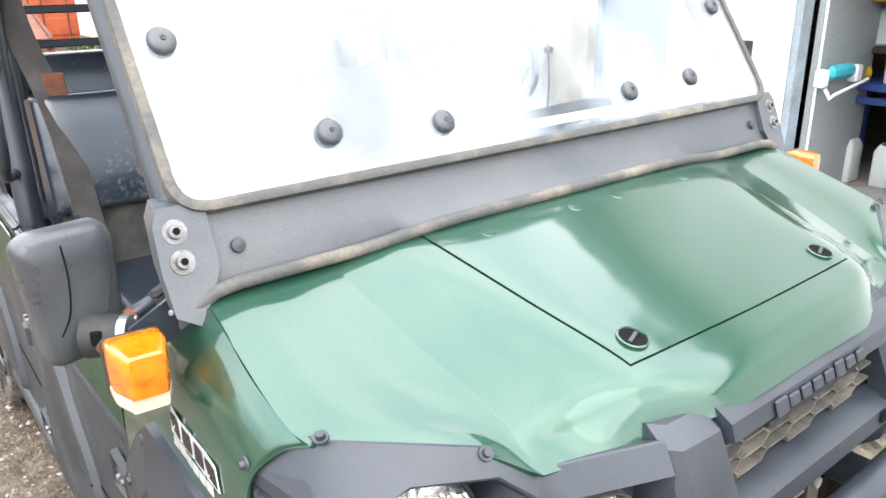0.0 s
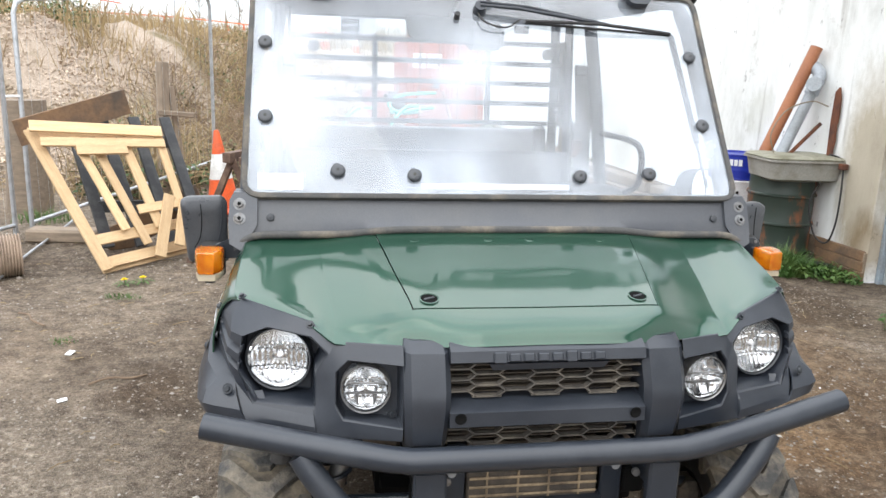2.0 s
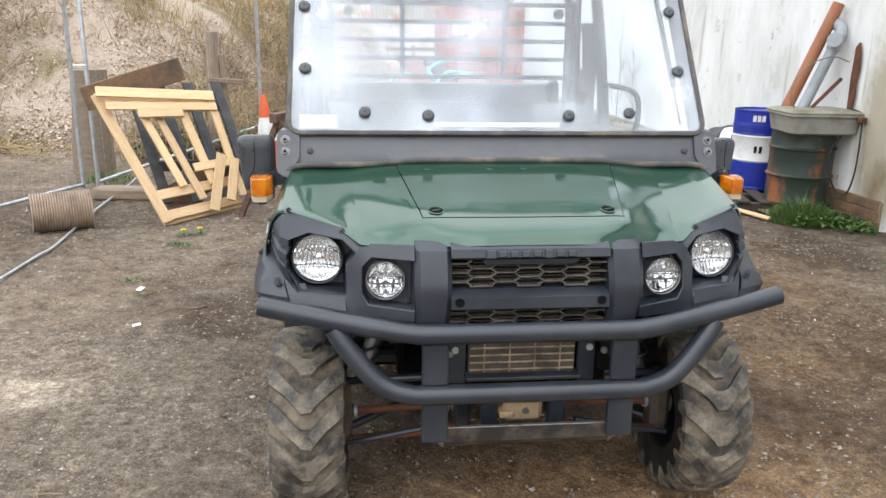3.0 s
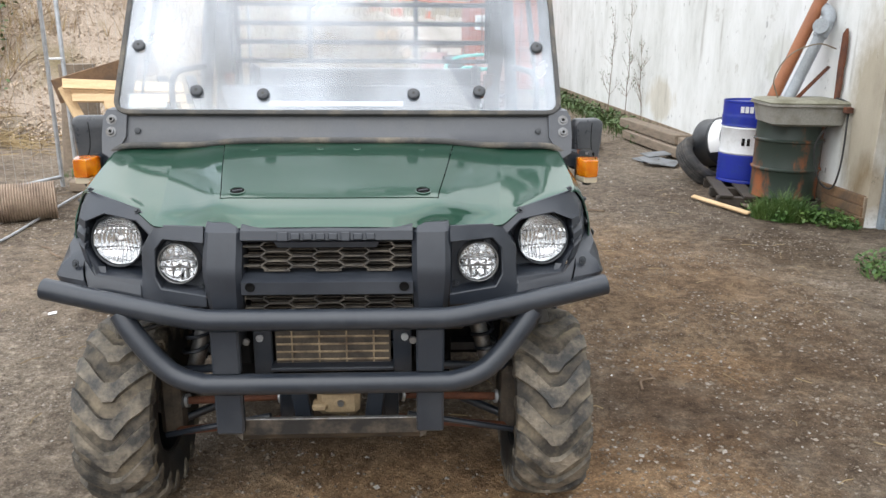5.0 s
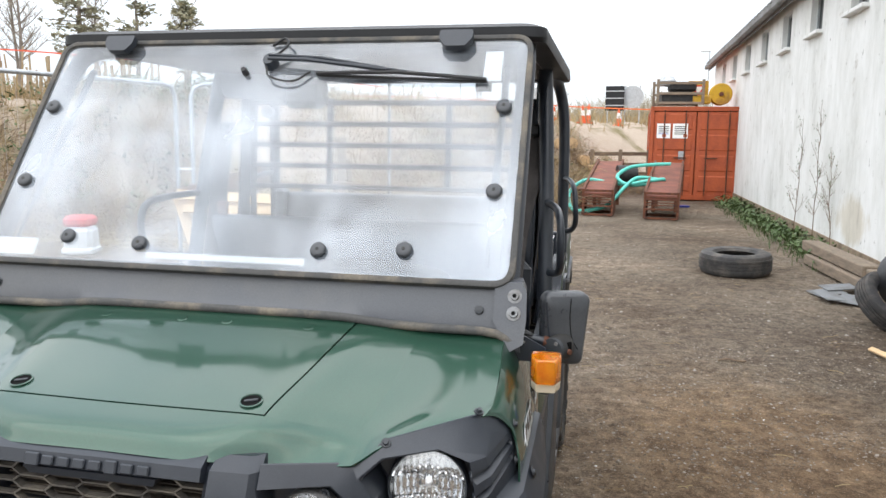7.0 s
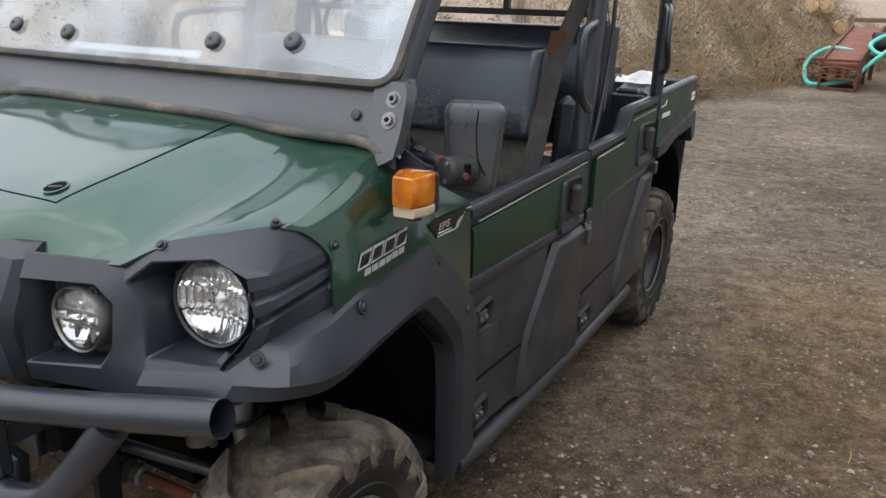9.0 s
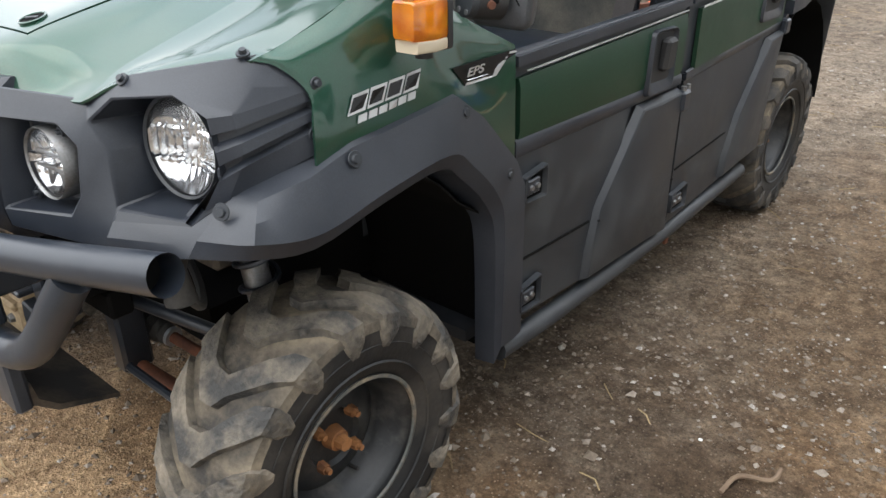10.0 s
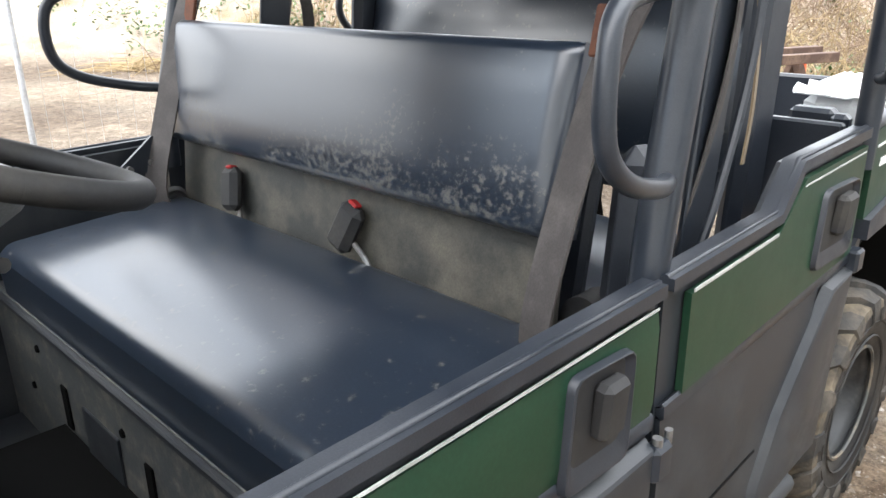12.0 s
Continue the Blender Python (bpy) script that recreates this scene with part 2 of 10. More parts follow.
CONCRETE = mat_worn("grey_concrete", (0.34, 0.32, 0.29), (0.22, 0.20, 0.17), 0.9, 0, 3.0, 40.0, 0.4, 0.003)
STRAP = mat_worn("grey_webbing", (0.055, 0.048, 0.046), (0.09, 0.08, 0.075), 0.75, 0, 10.0, 260.0, 0.4, 0.001)


# ---- building blocks ----
class Geo:
    """Collects vertices and faces of one mesh."""

    def __init__(self):
        self.v, self.f = [], []

    def add(self, verts, faces, m=None):
        k = len(self.v)
        self.v += [tuple(m @ Vector(p)) if m else tuple(p) for p in verts]
        self.f += [tuple(k + i for i in f) for f in faces]
        return self

    def mirrored(self):
        g = Geo()
        g.v = [(-x, y, z) for x, y, z in self.v]
        g.f = [tuple(reversed(f)) for f in self.f]
        return g

    def join(self, other):
        return self.add(other.v, other.f)

    def both(self):
        return Geo().join(self).join(self.mirrored())

    def box(self, size, m=None, bevel=0.0):
        """A box about the origin of m, its edges chamfered."""
        hx, hy, hz = (s / 2 for s in size)
        c = min(bevel, 0.49 * min(size))
        if c <= 0:
            vs = [(x, y, z) for x in (-hx, hx) for y in (-hy, hy) for z in (-hz, hz)]
            fs = [(0, 1, 3, 2), (4, 6, 7, 5), (0, 4, 5, 1), (2, 3, 7, 6), (0, 2, 6, 4), (1, 5, 7, 3)]
            return self.add(vs, fs, m)
        vs, at = [], {}
        for sx in (-1, 1):
            for sy in (-1, 1):
                for sz in (-1, 1):
                    for k, d in enumerate(((0, c, c), (c, 0, c), (c, c, 0))):
                        at[sx, sy, sz, k] = len(vs)
                        vs.append((sx * (hx - d[0]), sy * (hy - d[1]), sz * (hz - d[2])))
        fs = []
        for k in range(3):
            a, b_ = (k + 1) % 3, (k + 2) % 3
            for s in (-1, 1):
                ring = []
                for p, q in ((-1, -1), (1, -1), (1, 1), (-1, 1)):
                    sg = [0, 0, 0]
                    sg[k], sg[a], sg[b_] = s, p, q
                    ring.append(at[sg[0], sg[1], sg[2], k])
                fs.append(tuple(ring if s > 0 else reversed(ring)))
            for p in (-1, 1):
                for q in (-1, 1):
                    e = []
                    for s, kk in ((-1, a), (-1, b_), (1, b_), (1, a)):
                        sg = [0, 0, 0]
                        sg[k], sg[a], sg[b_] = s, p, q
                        e.append(at[sg[0], sg[1], sg[2], kk])
                    fs.append(tuple(e if p * q < 0 else reversed(e)))
        for sx in (-1, 1):
            for sy in (-1, 1):
                for sz in (-1, 1):
                    tri_ = [at[sx, sy, sz, k] for k in range(3)]
                    fs.append(tuple(tri_ if sx * sy * sz > 0 else reversed(tri_)))
        return self.add(vs, fs, m)

    def rings(self, loops, closed=True, caps=True):
        """Joins loops of equal length; closed: each loop runs round."""
        k, n_ = len(self.v), len(loops[0])
        for lp in loops:
            self.v += [tuple(p) for p in lp]
        for i in range(len(loops) - 1):
            for j in range(n_ if closed else n_ - 1):
                a, b_ = k + i * n_ + j, k + i * n_ + (j + 1) % n_
                self.f.append((a, b_, b_ + n_, a + n_))
        if closed and caps:
            self.f.append(tuple(range(k + n_ - 1, k - 1, -1)))
            e = k + (len(loops) - 1) * n_
            self.f.append(tuple(range(e, e + n_)))
        return self

    def cyl(self, p0, p1, r0, r1=None, seg=16, caps=True):
        p0, p1 = Vector(p0), Vector(p1)
        q = (p1 - p0).to_track_quat("Z", "Y")
        r1 = r0 if r1 is None else r1
        return self.rings([[p + q @ Vector((r * math.cos(t), r * math.sin(t), 0)) for t in (2 * math.pi * k / seg for k in range(seg))] for p, r in ((p0, r0), (p1, r1))], True, caps)

    def tube(self, pts, r, seg=12, caps=True, flat=None):
        """A tube along points; flat: (half width, half thickness, width direction) for a strap."""
        pts = [Vector(p) for p in pts]
        loops, up = [], None
        for i, p in enumerate(pts):
            d = (pts[min(i + 1, len(pts) - 1)] - pts[max(i - 1, 0)]).normalized()
            if flat:
                u = Vector(flat[2])
                u = (u - d * u.dot(d)).normalized()
                w = d.cross(u)
                hw, ht = flat[0], flat[1]
                loops.append([p + u * a + w * c for a, c in ((-hw, -ht), (hw, -ht), (hw, ht), (-hw, ht))])
                continue
            if up is None:
                up = d.orthogonal().normalized()
            up = (up - d * up.dot(d)).normalized()
            w = d.cross(up)
            rr = r[i] if isinstance(r, (list, tuple)) else r
            loops.append([p + up * rr * math.cos(t) + w * rr * math.sin(t) for t in (2 * math.pi * k / seg for k in range(seg))])
        return self.rings(loops, True, caps)

    def lathe(self, prof, seg=32, m=None, caps=False):
        """A profile of (radius, height) turned about z of m."""
        loops = [[(r * math.cos(t), r * math.sin(t), h) for t in (2 * math.pi * k / seg for k in range(seg))] for r, h in prof]
        if m:
            loops = [[m @ Vector(p) for p in lp] for lp in loops]
        return self.rings(loops, True, caps)

    def prism(self, poly, depth, m=None):
        """A polygon in x, y pushed along z by depth."""
        n_ = len(poly)
        vs = [(x, y, 0) for x, y in poly] + [(x, y, depth) for x, y in poly]
        fs = [tuple(range(n_ - 1, -1, -1)), tuple(range(n_, 2 * n_))] + [(i, (i + 1) % n_, n_ + (i + 1) % n_, n_ + i) for i in range(n_)]
        return self.add(vs, fs, m)

    def sheet(self, grid, thick=0.0):
        """A grid of points as a surface, closed with a back at the given thickness."""
        a = np.array(grid, float)
        nu, nv = a.shape[:2]
        du, dv = np.gradient(a, axis=0), np.gradient(a, axis=1)
        nrm = np.cross(du, dv)
        nrm /= np.linalg.norm(nrm, axis=2, keepdims=True) + 1e-12
        k = len(self.v)
        ix = lambda i, j: k + i * nv + j
        self.v += [tuple(p) for p in a.reshape(-1, 3)]
        self.f += [(ix(i, j), ix(i + 1, j), ix(i + 1, j + 1), ix(i, j + 1)) for i in range(nu - 1) for j in range(nv - 1)]
        if thick:
            o = nu * nv
            self.v += [tuple(p) for p in (a - nrm * thick).reshape(-1, 3)]
            self.f += [(o + ix(i, j + 1), o + ix(i + 1, j + 1), o + ix(i + 1, j), o + ix(i, j)) for i in range(nu - 1) for j in range(nv - 1)]
            rim = [(i, 0) for i in range(nu)] + [(nu - 1, j) for j in range(1, nv)] + [(i, nv - 1) for i in range(nu - 2, -1, -1)] + [(0, j) for j in range(nv - 2, 0, -1)]
            for (i, j), (p, q) in zip(rim, rim[1:] + rim[:1]):
                self.f.append((ix(p, q), ix(i, j), o + ix(i, j), o + ix(p, q)))
        return self


def smooth_line(ctrl, n_, closed=False):
    """Points along a smooth curve through the control points, n_ to a span."""
    c = [np.array(p, float) for p in ctrl]
    out, m_ = [], len(c)
    for i in range(m_ if closed else m_ - 1):
        if closed:
            p0, p1, p2, p3 = c[i - 1], c[i], c[(i + 1) % m_], c[(i + 2) % m_]
        else:
            p1, p2 = c[i], c[i + 1]
            p0 = c[i - 1] if i else 2 * p1 - p2
            p3 = c[i + 2] if i + 2 < m_ else 2 * p2 - p1
        for k in range(n_):
            t = k / n_
            out.append(0.5 * (2 * p1 + (p2 - p0) * t + (2 * p0 - 5 * p1 + 4 * p2 - p3) * t * t + (3 * p1 - p0 - 3 * p2 + p3) * t**3))
    if not closed:
        out.append(c[-1])
    return out


def smooth_grid(ctrl, nu, nv):
    rows = [smooth_line(r, nv) for r in ctrl]
    return np.array([smooth_line([r[j] for r in rows], nu) for j in range(len(rows[0]))]).transpose(1, 0, 2)


def rounded(poly, r, seg=4):
    """The corners of a 2D polygon rounded."""
    out, n_ = [], len(poly)
    for i in range(n_):
        p, a, c = Vector(poly[i]), Vector(poly[i - 1]), Vector(poly[(i + 1) % n_])
        da, dc = (a - p), (c - p)
        k = min(r, da.length * 0.45, dc.length * 0.45)
        s, e = p + da.normalized() * k, p + dc.normalized() * k
        for j in range(seg + 1):
            t = j / seg
            out.append(tuple((1 - t) ** 2 * s + 2 * t * (1 - t) * p + t * t * e))
    return out


def mesh_of(name, g, material, angle=40):
    me = bpy.data.meshes.new(name)
    me.from_pydata(g.v, [], g.f)
    me.polygons.foreach_set("use_smooth", [True] * len(me.polygons))
    me.set_sharp_from_angle(angle=radians(angle))
    me.materials.append(material)
    me.validate()
    return me


def part(name, g, material, parent, label="", angle=40, m=None):
    ob = new(name, mesh_of(name, g, material, angle))
    if m:
        ob.matrix_basis = m
    ob.parent = parent
    return tagged(ob, label) if label else ob


def thing(name, label, category, m=None, group="", kind=""):
    ob = new(name)
    ob.empty_display_size = 0.1
    if m:
        ob.matrix_basis = m
    return tagged(ob, label, category, group, kind)


def solid(name, g, material, label="", category="", group="", kind="", angle=40, m=None):
    ob = new(name, mesh_of(name, g, material, angle))
    if m:
        ob.matrix_basis = m
    return tagged(ob, label, category, group, kind)


# ---- ground ----
BANK = [(-400, -60), (-16, 2.5), (-11, 6.6), (-8, 8.9), (-5.2, 8.8), (-3.6, 8.3), (-2.4, 7.9), (-1.75, 9.2), (-1.35, 12.0), (-0.9, 13.6), (-0.35, 15.5), (-0.1, 17.5), (0.3, 20.2), (1.9, 23.5), (4.5, 30), (400, 60), (400, 900), (-400, 900)]


def bank_depth(x, y):
    """Metres behind the bank's foot; negative in the yard."""
    x, y = np.asarray(x, float), np.asarray(y, float)
    d, inside = np.full(x.shape, 1e9), np.zeros(x.shape, bool)
    for k, (ax, ay) in enumerate(BANK):
        bx, by = BANK[(k + 1) % len(BANK)]
        ex, ey = bx - ax, by - ay
        t = np.clip(((x - ax) * ex + (y - ay) * ey) / (ex * ex + ey * ey), 0, 1)
        d = np.minimum(d, np.hypot(x - ax - t * ex, y - ay - t * ey))
        cross = (ay > y) != (by > y)
        inside ^= cross & (x < ex * (y - ay) / (ey if ey else 1e-9) + ax)
    return np.where(inside, d, -d)


def waves(x, y, seed, octaves, size):
    rng = np.random.RandomState(seed)
    out = np.zeros_like(x)
    for k in range(octaves):
        a, p, q = rng.uniform(0, 6.283, 3)
        f = 6.283 / size * 1.7**k
        out += (np.sin(f * (x * math.cos(a) + y * math.sin(a)) + p) + np.sin(f * (y * math.cos(a * 1.7) - x * math.sin(a)) + q)) / 1.6**k
    return out / 2.5


def ground_height(x, y):
    d = bank_depth(x, y)
    far_ = np.clip((np.asarray(y, float) - 9.0) / 4.0, 0, 1)
    s = np.clip(d / (6.0 - 2.2 * far_), 0, 1)
    h = (2.15 + 0.1 * far_) * s * s * (3 - 2 * s) + 0.03 * np.clip(d - 3, 0, 60)
    rough = np.clip(d / 1.5, 0, 1)
    h += rough * (0.16 * waves(x, y, 3, 4, 3.1) + 0.05 * waves(x, y, 4, 3, 0.8))
    yard = np.exp(-np.maximum(np.abs(x) - 5, 0) / 6)
    h += (1 - rough) * yard * (0.012 * waves(x, y, 5, 3, 1.9) + 0.007 * waves(x, y, 6, 4, 0.34))
    return h


def spread(a, b_, step, far):
    core = list(np.arange(a, b_, step))
    lo, hi, s = [], [], step
    x0, x1 = a, b_
    while x0 > -far or x1 < far:
        s *= 1.16
        x0, x1 = x0 - s, x1 + s
        lo.append(x0)
        hi.append(x1)
    return np.array(lo[::-1] + core + [b_] + hi)


gx, gy = spread(-4.5, 4.3, 0.05, 900), spread(-2.0, 8.5, 0.05, 900)
mx_, my_ = np.meshgrid(gx, gy, indexing="ij")
gz = ground_height(mx_, my_)
me = bpy.data.meshes.new("ground")
nx_, ny_ = gx.size, gy.size
idx = np.arange(nx_ * ny_).reshape(nx_, ny_)
quads = np.stack([idx[:-1, :-1], idx[1:, :-1], idx[1:, 1:], idx[:-1, 1:]], -1).reshape(-1, 4)
me.from_pydata(np.stack([mx_, my_, gz], -1).reshape(-1, 3).tolist(), [], quads.tolist())
me.polygons.foreach_set("use_smooth", [True] * len(me.polygons))

m, n, l, b = mat_base("yard_dirt_and_gravel", (0.2, 0.16, 0.12), 0.92, 0, 0.25)
geo = n.new("ShaderNodeNewGeometry")
f_big = node_noise(n, l, 0.55, 5.0, 0.6)
f_mid = node_noise(n, l, 3.2, 6.0, 0.65)
f_fin = node_noise(n, l, 26.0, 6.0, 0.7)
f_soil = node_noise(n, l, 75.0, 8.0, 0.78)
dirt = node_ramp(n, l, f_mid, [(0.34, (0.082, 0.060, 0.041)), (0.50, (0.140, 0.106, 0.076)), (0.66, (0.225, 0.180, 0.134))])
grey = node_ramp(n, l, f_fin, [(0.35, (0.082, 0.067, 0.052)), (0.5, (0.150, 0.125, 0.098)), (0.65, (0.260, 0.226, 0.184))])
c0 = node_mix(n, l, node_ramp(n, l, f_big, [(0.40, (0.25,)), (0.64, (0.85,))]), dirt, grey)
crumb = n.new("ShaderNodeMix")
crumb.data_type, crumb.blend_type = "RGBA", "MULTIPLY"
crumb.inputs[0].default_value = 1.0
l.new(c0, crumb.inputs[6])
l.new(node_ramp(n, l, f_soil, [(0.33, (0.50,)), (0.50, (1.0,)), (0.68, (1.55,))]), crumb.inputs[7])
clod = n.new("ShaderNodeMix")
clod.data_type, clod.blend_type = "RGBA", "MULTIPLY"
clod.inputs[0].default_value = 1.0
f_clod = node_noise(n, l, 10.0, 9.0, 0.74)
l.new(crumb.outputs[2], clod.inputs[6])
l.new(node_ramp(n, l, f_clod, [(0.34, (0.52, 0.49, 0.46)), (0.50, (1.0, 1.0, 1.0)), (0.66, (1.5, 1.5, 1.48))]), clod.inputs[7])
c1 = clod.outputs[2]
tcv = n.new("ShaderNodeTexCoord")


def pebbles(colour, scale, chance, lo, hi):
    """Stones of one size strewn over the soil; returns colour and height."""
    vor = n.new("ShaderNodeTexVoronoi")
    vor.inputs["Scale"].default_value, vor.inputs["Randomness"].default_value = scale, 1.0
    l.new(tcv.outputs["Object"], vor.inputs["Vector"])
    sp_ = n.new("ShaderNodeSeparateColor")
    l.new(vor.outputs["Color"], sp_.inputs[0])
    body = node_ramp(n, l, vor.outputs["Distance"], [(0.22, (1,)), (0.42, (0,))])
    there = n.new("ShaderNodeMath")
    there.operation = "MULTIPLY_ADD"
    there.inputs[1].default_value = 0.9
    l.new(f_big, there.inputs[0])
    l.new(sp_.outputs[0], there.inputs[2])
    on = node_ramp(n, l, there.outputs[0], [(1.44 - chance, (0,)), (1.46 - chance, (1,))])
    mk = n.new("ShaderNodeMath")
    mk.operation = "MULTIPLY"
    l.new(body, mk.inputs[0])
    l.new(on, mk.inputs[1])
    tone_ = node_ramp(n, l, sp_.outputs[1], [(0.0, lo), (0.7, tuple(0.5 * (p + q) for p, q in zip(lo, hi))), (1.0, hi)])
    return node_mix(n, l, mk.outputs[0], colour, tone_), mk.outputs[0]


c1, h_small = pebbles(c1, 120.0, 0.52, (0.090, 0.072, 0.054), (0.34, 0.30, 0.25))
c1, h_mid = pebbles(c1, 52.0, 0.38, (0.080, 0.064, 0.050), (0.36, 0.32, 0.27))
c1, h_big_ = pebbles(c1, 22.0, 0.16, (0.105, 0.088, 0.070), (0.32, 0.285, 0.24))
# broad patches: pale dusty ground and darker damp soil
f_wide = node_noise(n, l, 0.32, 4.0, 0.5)
wide = node_ramp(n, l, f_wide, [(0.36, (0.76, 0.70, 0.65)), (0.5, (1.15, 1.13, 1.11)), (0.64, (1.62, 1.60, 1.57))])
c_wide = n.new("ShaderNodeMix")
c_wide.data_type, c_wide.blend_type = "RGBA", "MULTIPLY"
c_wide.inputs[0].default_value = 1.0
l.new(c1, c_wide.inputs[6])
l.new(wide, c_wide.inputs[7])
# ragged tinted patches: browner along the shed side, paler near the front
def soil_patch(colour, cx, cy, rx, ry, tint, ragged):
    mp = n.new("ShaderNodeMapping")
    mp.inputs["Location"].default_value = (-cx / rx, -cy / ry, 0)
    mp.inputs["Scale"].default_value = (1 / rx, 1 / ry, 0)
    ln = n.new("ShaderNodeVectorMath")
    ln.operation = "LENGTH"
    l.new(geo.outputs["Position"], mp.inputs["Vector"])
    l.new(mp.outputs[0], ln.inputs[0])
    ad = n.new("ShaderNodeMath")
    ad.operation = "MULTIPLY_ADD"
    ad.inputs[1].default_value = ragged
    l.new(f_mid, ad.inputs[0])
    l.new(ln.outputs["Value"], ad.inputs[2])
    mk = node_ramp(n, l, ad.outputs[0], [(0.45 + 0.25 * ragged, (1,)), (0.98, (0,))])
    mm = n.new("ShaderNodeMix")
    mm.data_type, mm.blend_type = "RGBA", "MULTIPLY"
    l.new(mk, mm.inputs[0])
    l.new(colour, mm.inputs[6])
    mm.inputs[7].default_value = (*tint, 1)
    return mm.outputs[2]


c_soil = soil_patch(c_wide.outputs[2], 1.75, 2.2, 1.9, 3.6, (1.05, 0.90, 0.73), 0.6)
c_soil = soil_patch(c_soil, 3.1, 3.1, 1.1, 1.5, (0.60, 0.54, 0.47), 0.8)
c_soil = soil_patch(c_soil, 1.6, 1.1, 0.9, 0.6, (1.35, 1.28, 1.18), 1.0)
c_soil = soil_patch(c_soil, -2.05, 1.05, 0.7, 0.5, (1.8, 1.85, 1.9), 0.9)
# tan soil round the nose, also brightened to offset the shade under it
c_soil = soil_patch(c_soil, 0.45, -0.1, 1.9, 1.2, (1.95, 1.62, 1.22), 0.5)
c_soil = soil_patch(c_soil, -1.35, 2.0, 0.6, 0.7, (0.62, 0.56, 0.50), 0.9)
sep = n.new("ShaderNodeSeparateXYZ")
l.new(geo.outputs["Position"], sep.inputs[0])
chips = node_ramp(n, l, f_soil, [(0.30, (0.20, 0.15, 0.11)), (0.48, (0.40, 0.32, 0.25)), (0.68, (0.62, 0.53, 0.44))])
grass = node_ramp(n, l, f_fin, [(0.3, (0.10, 0.085, 0.035)), (0.7, (0.27, 0.22, 0.11))])
bankc = node_mix(n, l, node_ramp(n, l, f_big, [(0.50, (0,)), (0.66, (1,))]), chips, grass)
rise = n.new("ShaderNodeMath")
rise.operation = "MULTIPLY_ADD"
rise.inputs[1].default_value, rise.inputs[2].default_value = 3.0, -0.1
rise.use_clamp = True
l.new(sep.outputs["Z"], rise.inputs[0])
l.new(node_mix(n, l, rise.outputs[0], c_soil, bankc), b.inputs["Base Color"])
h_all = f_soil
for hh, w_ in ((h_small, 0.6), (h_mid, 1.2), (h_big_, 2.2), (f_fin, 2.4), (f_clod, 3.0)):
    hsum = n.new("ShaderNodeMath")
    hsum.operation = "MULTIPLY_ADD"
    hsum.inputs[1].default_value = w_
    l.new(hh, hsum.inputs[0])
    l.new(h_all, hsum.inputs[2])
    h_all = hsum.outputs[0]
node_bump(n, l, b, h_all, 1.0, 0.010)
GROUND = m
me.materials.append(GROUND)
tagged(new("ground", me), "brown dirt and gravel yard rising to a chip-strewn bank", "ground", kind="structure")

# ---- building ----
HOUSE = Matrix.Translation((4.0, 4.0, 0)) @ pose(0, 0, 0, 0, 0, -1.03)
m, n, l, b = mat_base("weathered_white_render", (0.74, 0.74, 0.71), 0.85, 0, 0.3)
f_st = node_noise(n, l, 1.3, 7.0, 0.7, stretch=(1, 1.0, 0.45))
f_sp = node_noise(n, l, 2.4, 8.0, 0.72)
f_gr = node_noise(n, l, 45.0, 5.0, 0.65)
f_run = node_noise(n, l, 5.5, 6.0, 0.65, stretch=(1, 0.8, 0.22))
c1 = node_ramp(n, l, f_st, [(0.28, (0.50, 0.505, 0.48)), (0.44, (0.70, 0.71, 0.69)), (0.60, (0.80, 0.81, 0.80))])
c2 = node_mix(n, l, node_ramp(n, l, f_run, [(0.50, (0,)), (0.76, (0.25,))]), c1, (0.46, 0.47, 0.43))
c2 = node_mix(n, l, node_ramp(n, l, f_sp, [(0.60, (0,)), (0.72, (0.75,))]), c2, (0.30, 0.27, 0.22))
f_fl = node_noise(n, l, 7.0, 6.0, 0.7, stretch=(1, 1.0, 0.55))
c2 = node_mix(n, l, node_ramp(n, l, f_fl, [(0.63, (0,)), (0.68, (0.8,))]), c2, (0.24, 0.235, 0.22))
f_ln = node_noise(n, l, 3.0, 8.0, 0.6, stretch=(1, 1.0, 0.10))
c2 = node_mix(n, l, node_ramp(n, l, f_ln, [(0.64, (0,)), (0.70, (0.5,))]), c2, (0.30, 0.28, 0.25))
geo = n.new("ShaderNodeNewGeometry")


def wall_stain(colour, cy, cz, ry, rz, tint, ragged):
    """A damp stain with a ragged outline at one place of the wall."""
    mp = n.new("ShaderNodeMapping")
    mp.inputs["Location"].default_value = (0, -cy / ry, -cz / rz)
    mp.inputs["Scale"].default_value = (0, 1 / ry, 1 / rz)
    ln = n.new("ShaderNodeVectorMath")
    ln.operation = "LENGTH"
    l.new(geo.outputs["Position"], mp.inputs["Vector"])
    l.new(mp.outputs[0], ln.inputs[0])
    ad = n.new("ShaderNodeMath")
    ad.operation = "MULTIPLY_ADD"
    ad.inputs[1].default_value = ragged
    l.new(f_st, ad.inputs[0])
    l.new(ln.outputs["Value"], ad.inputs[2])
    mk = node_ramp(n, l, ad.outputs[0], [(0.35 + 0.4 * ragged, (1,)), (0.75 + 0.5 * ragged, (0,))])
    mm = n.new("ShaderNodeMix")
    mm.data_type, mm.blend_type = "RGBA", "MULTIPLY"
    l.new(mk, mm.inputs[0])
    l.new(colour, mm.inputs[6])
    mm.inputs[7].default_value = (*tint, 1)
    return mm.outputs[2]


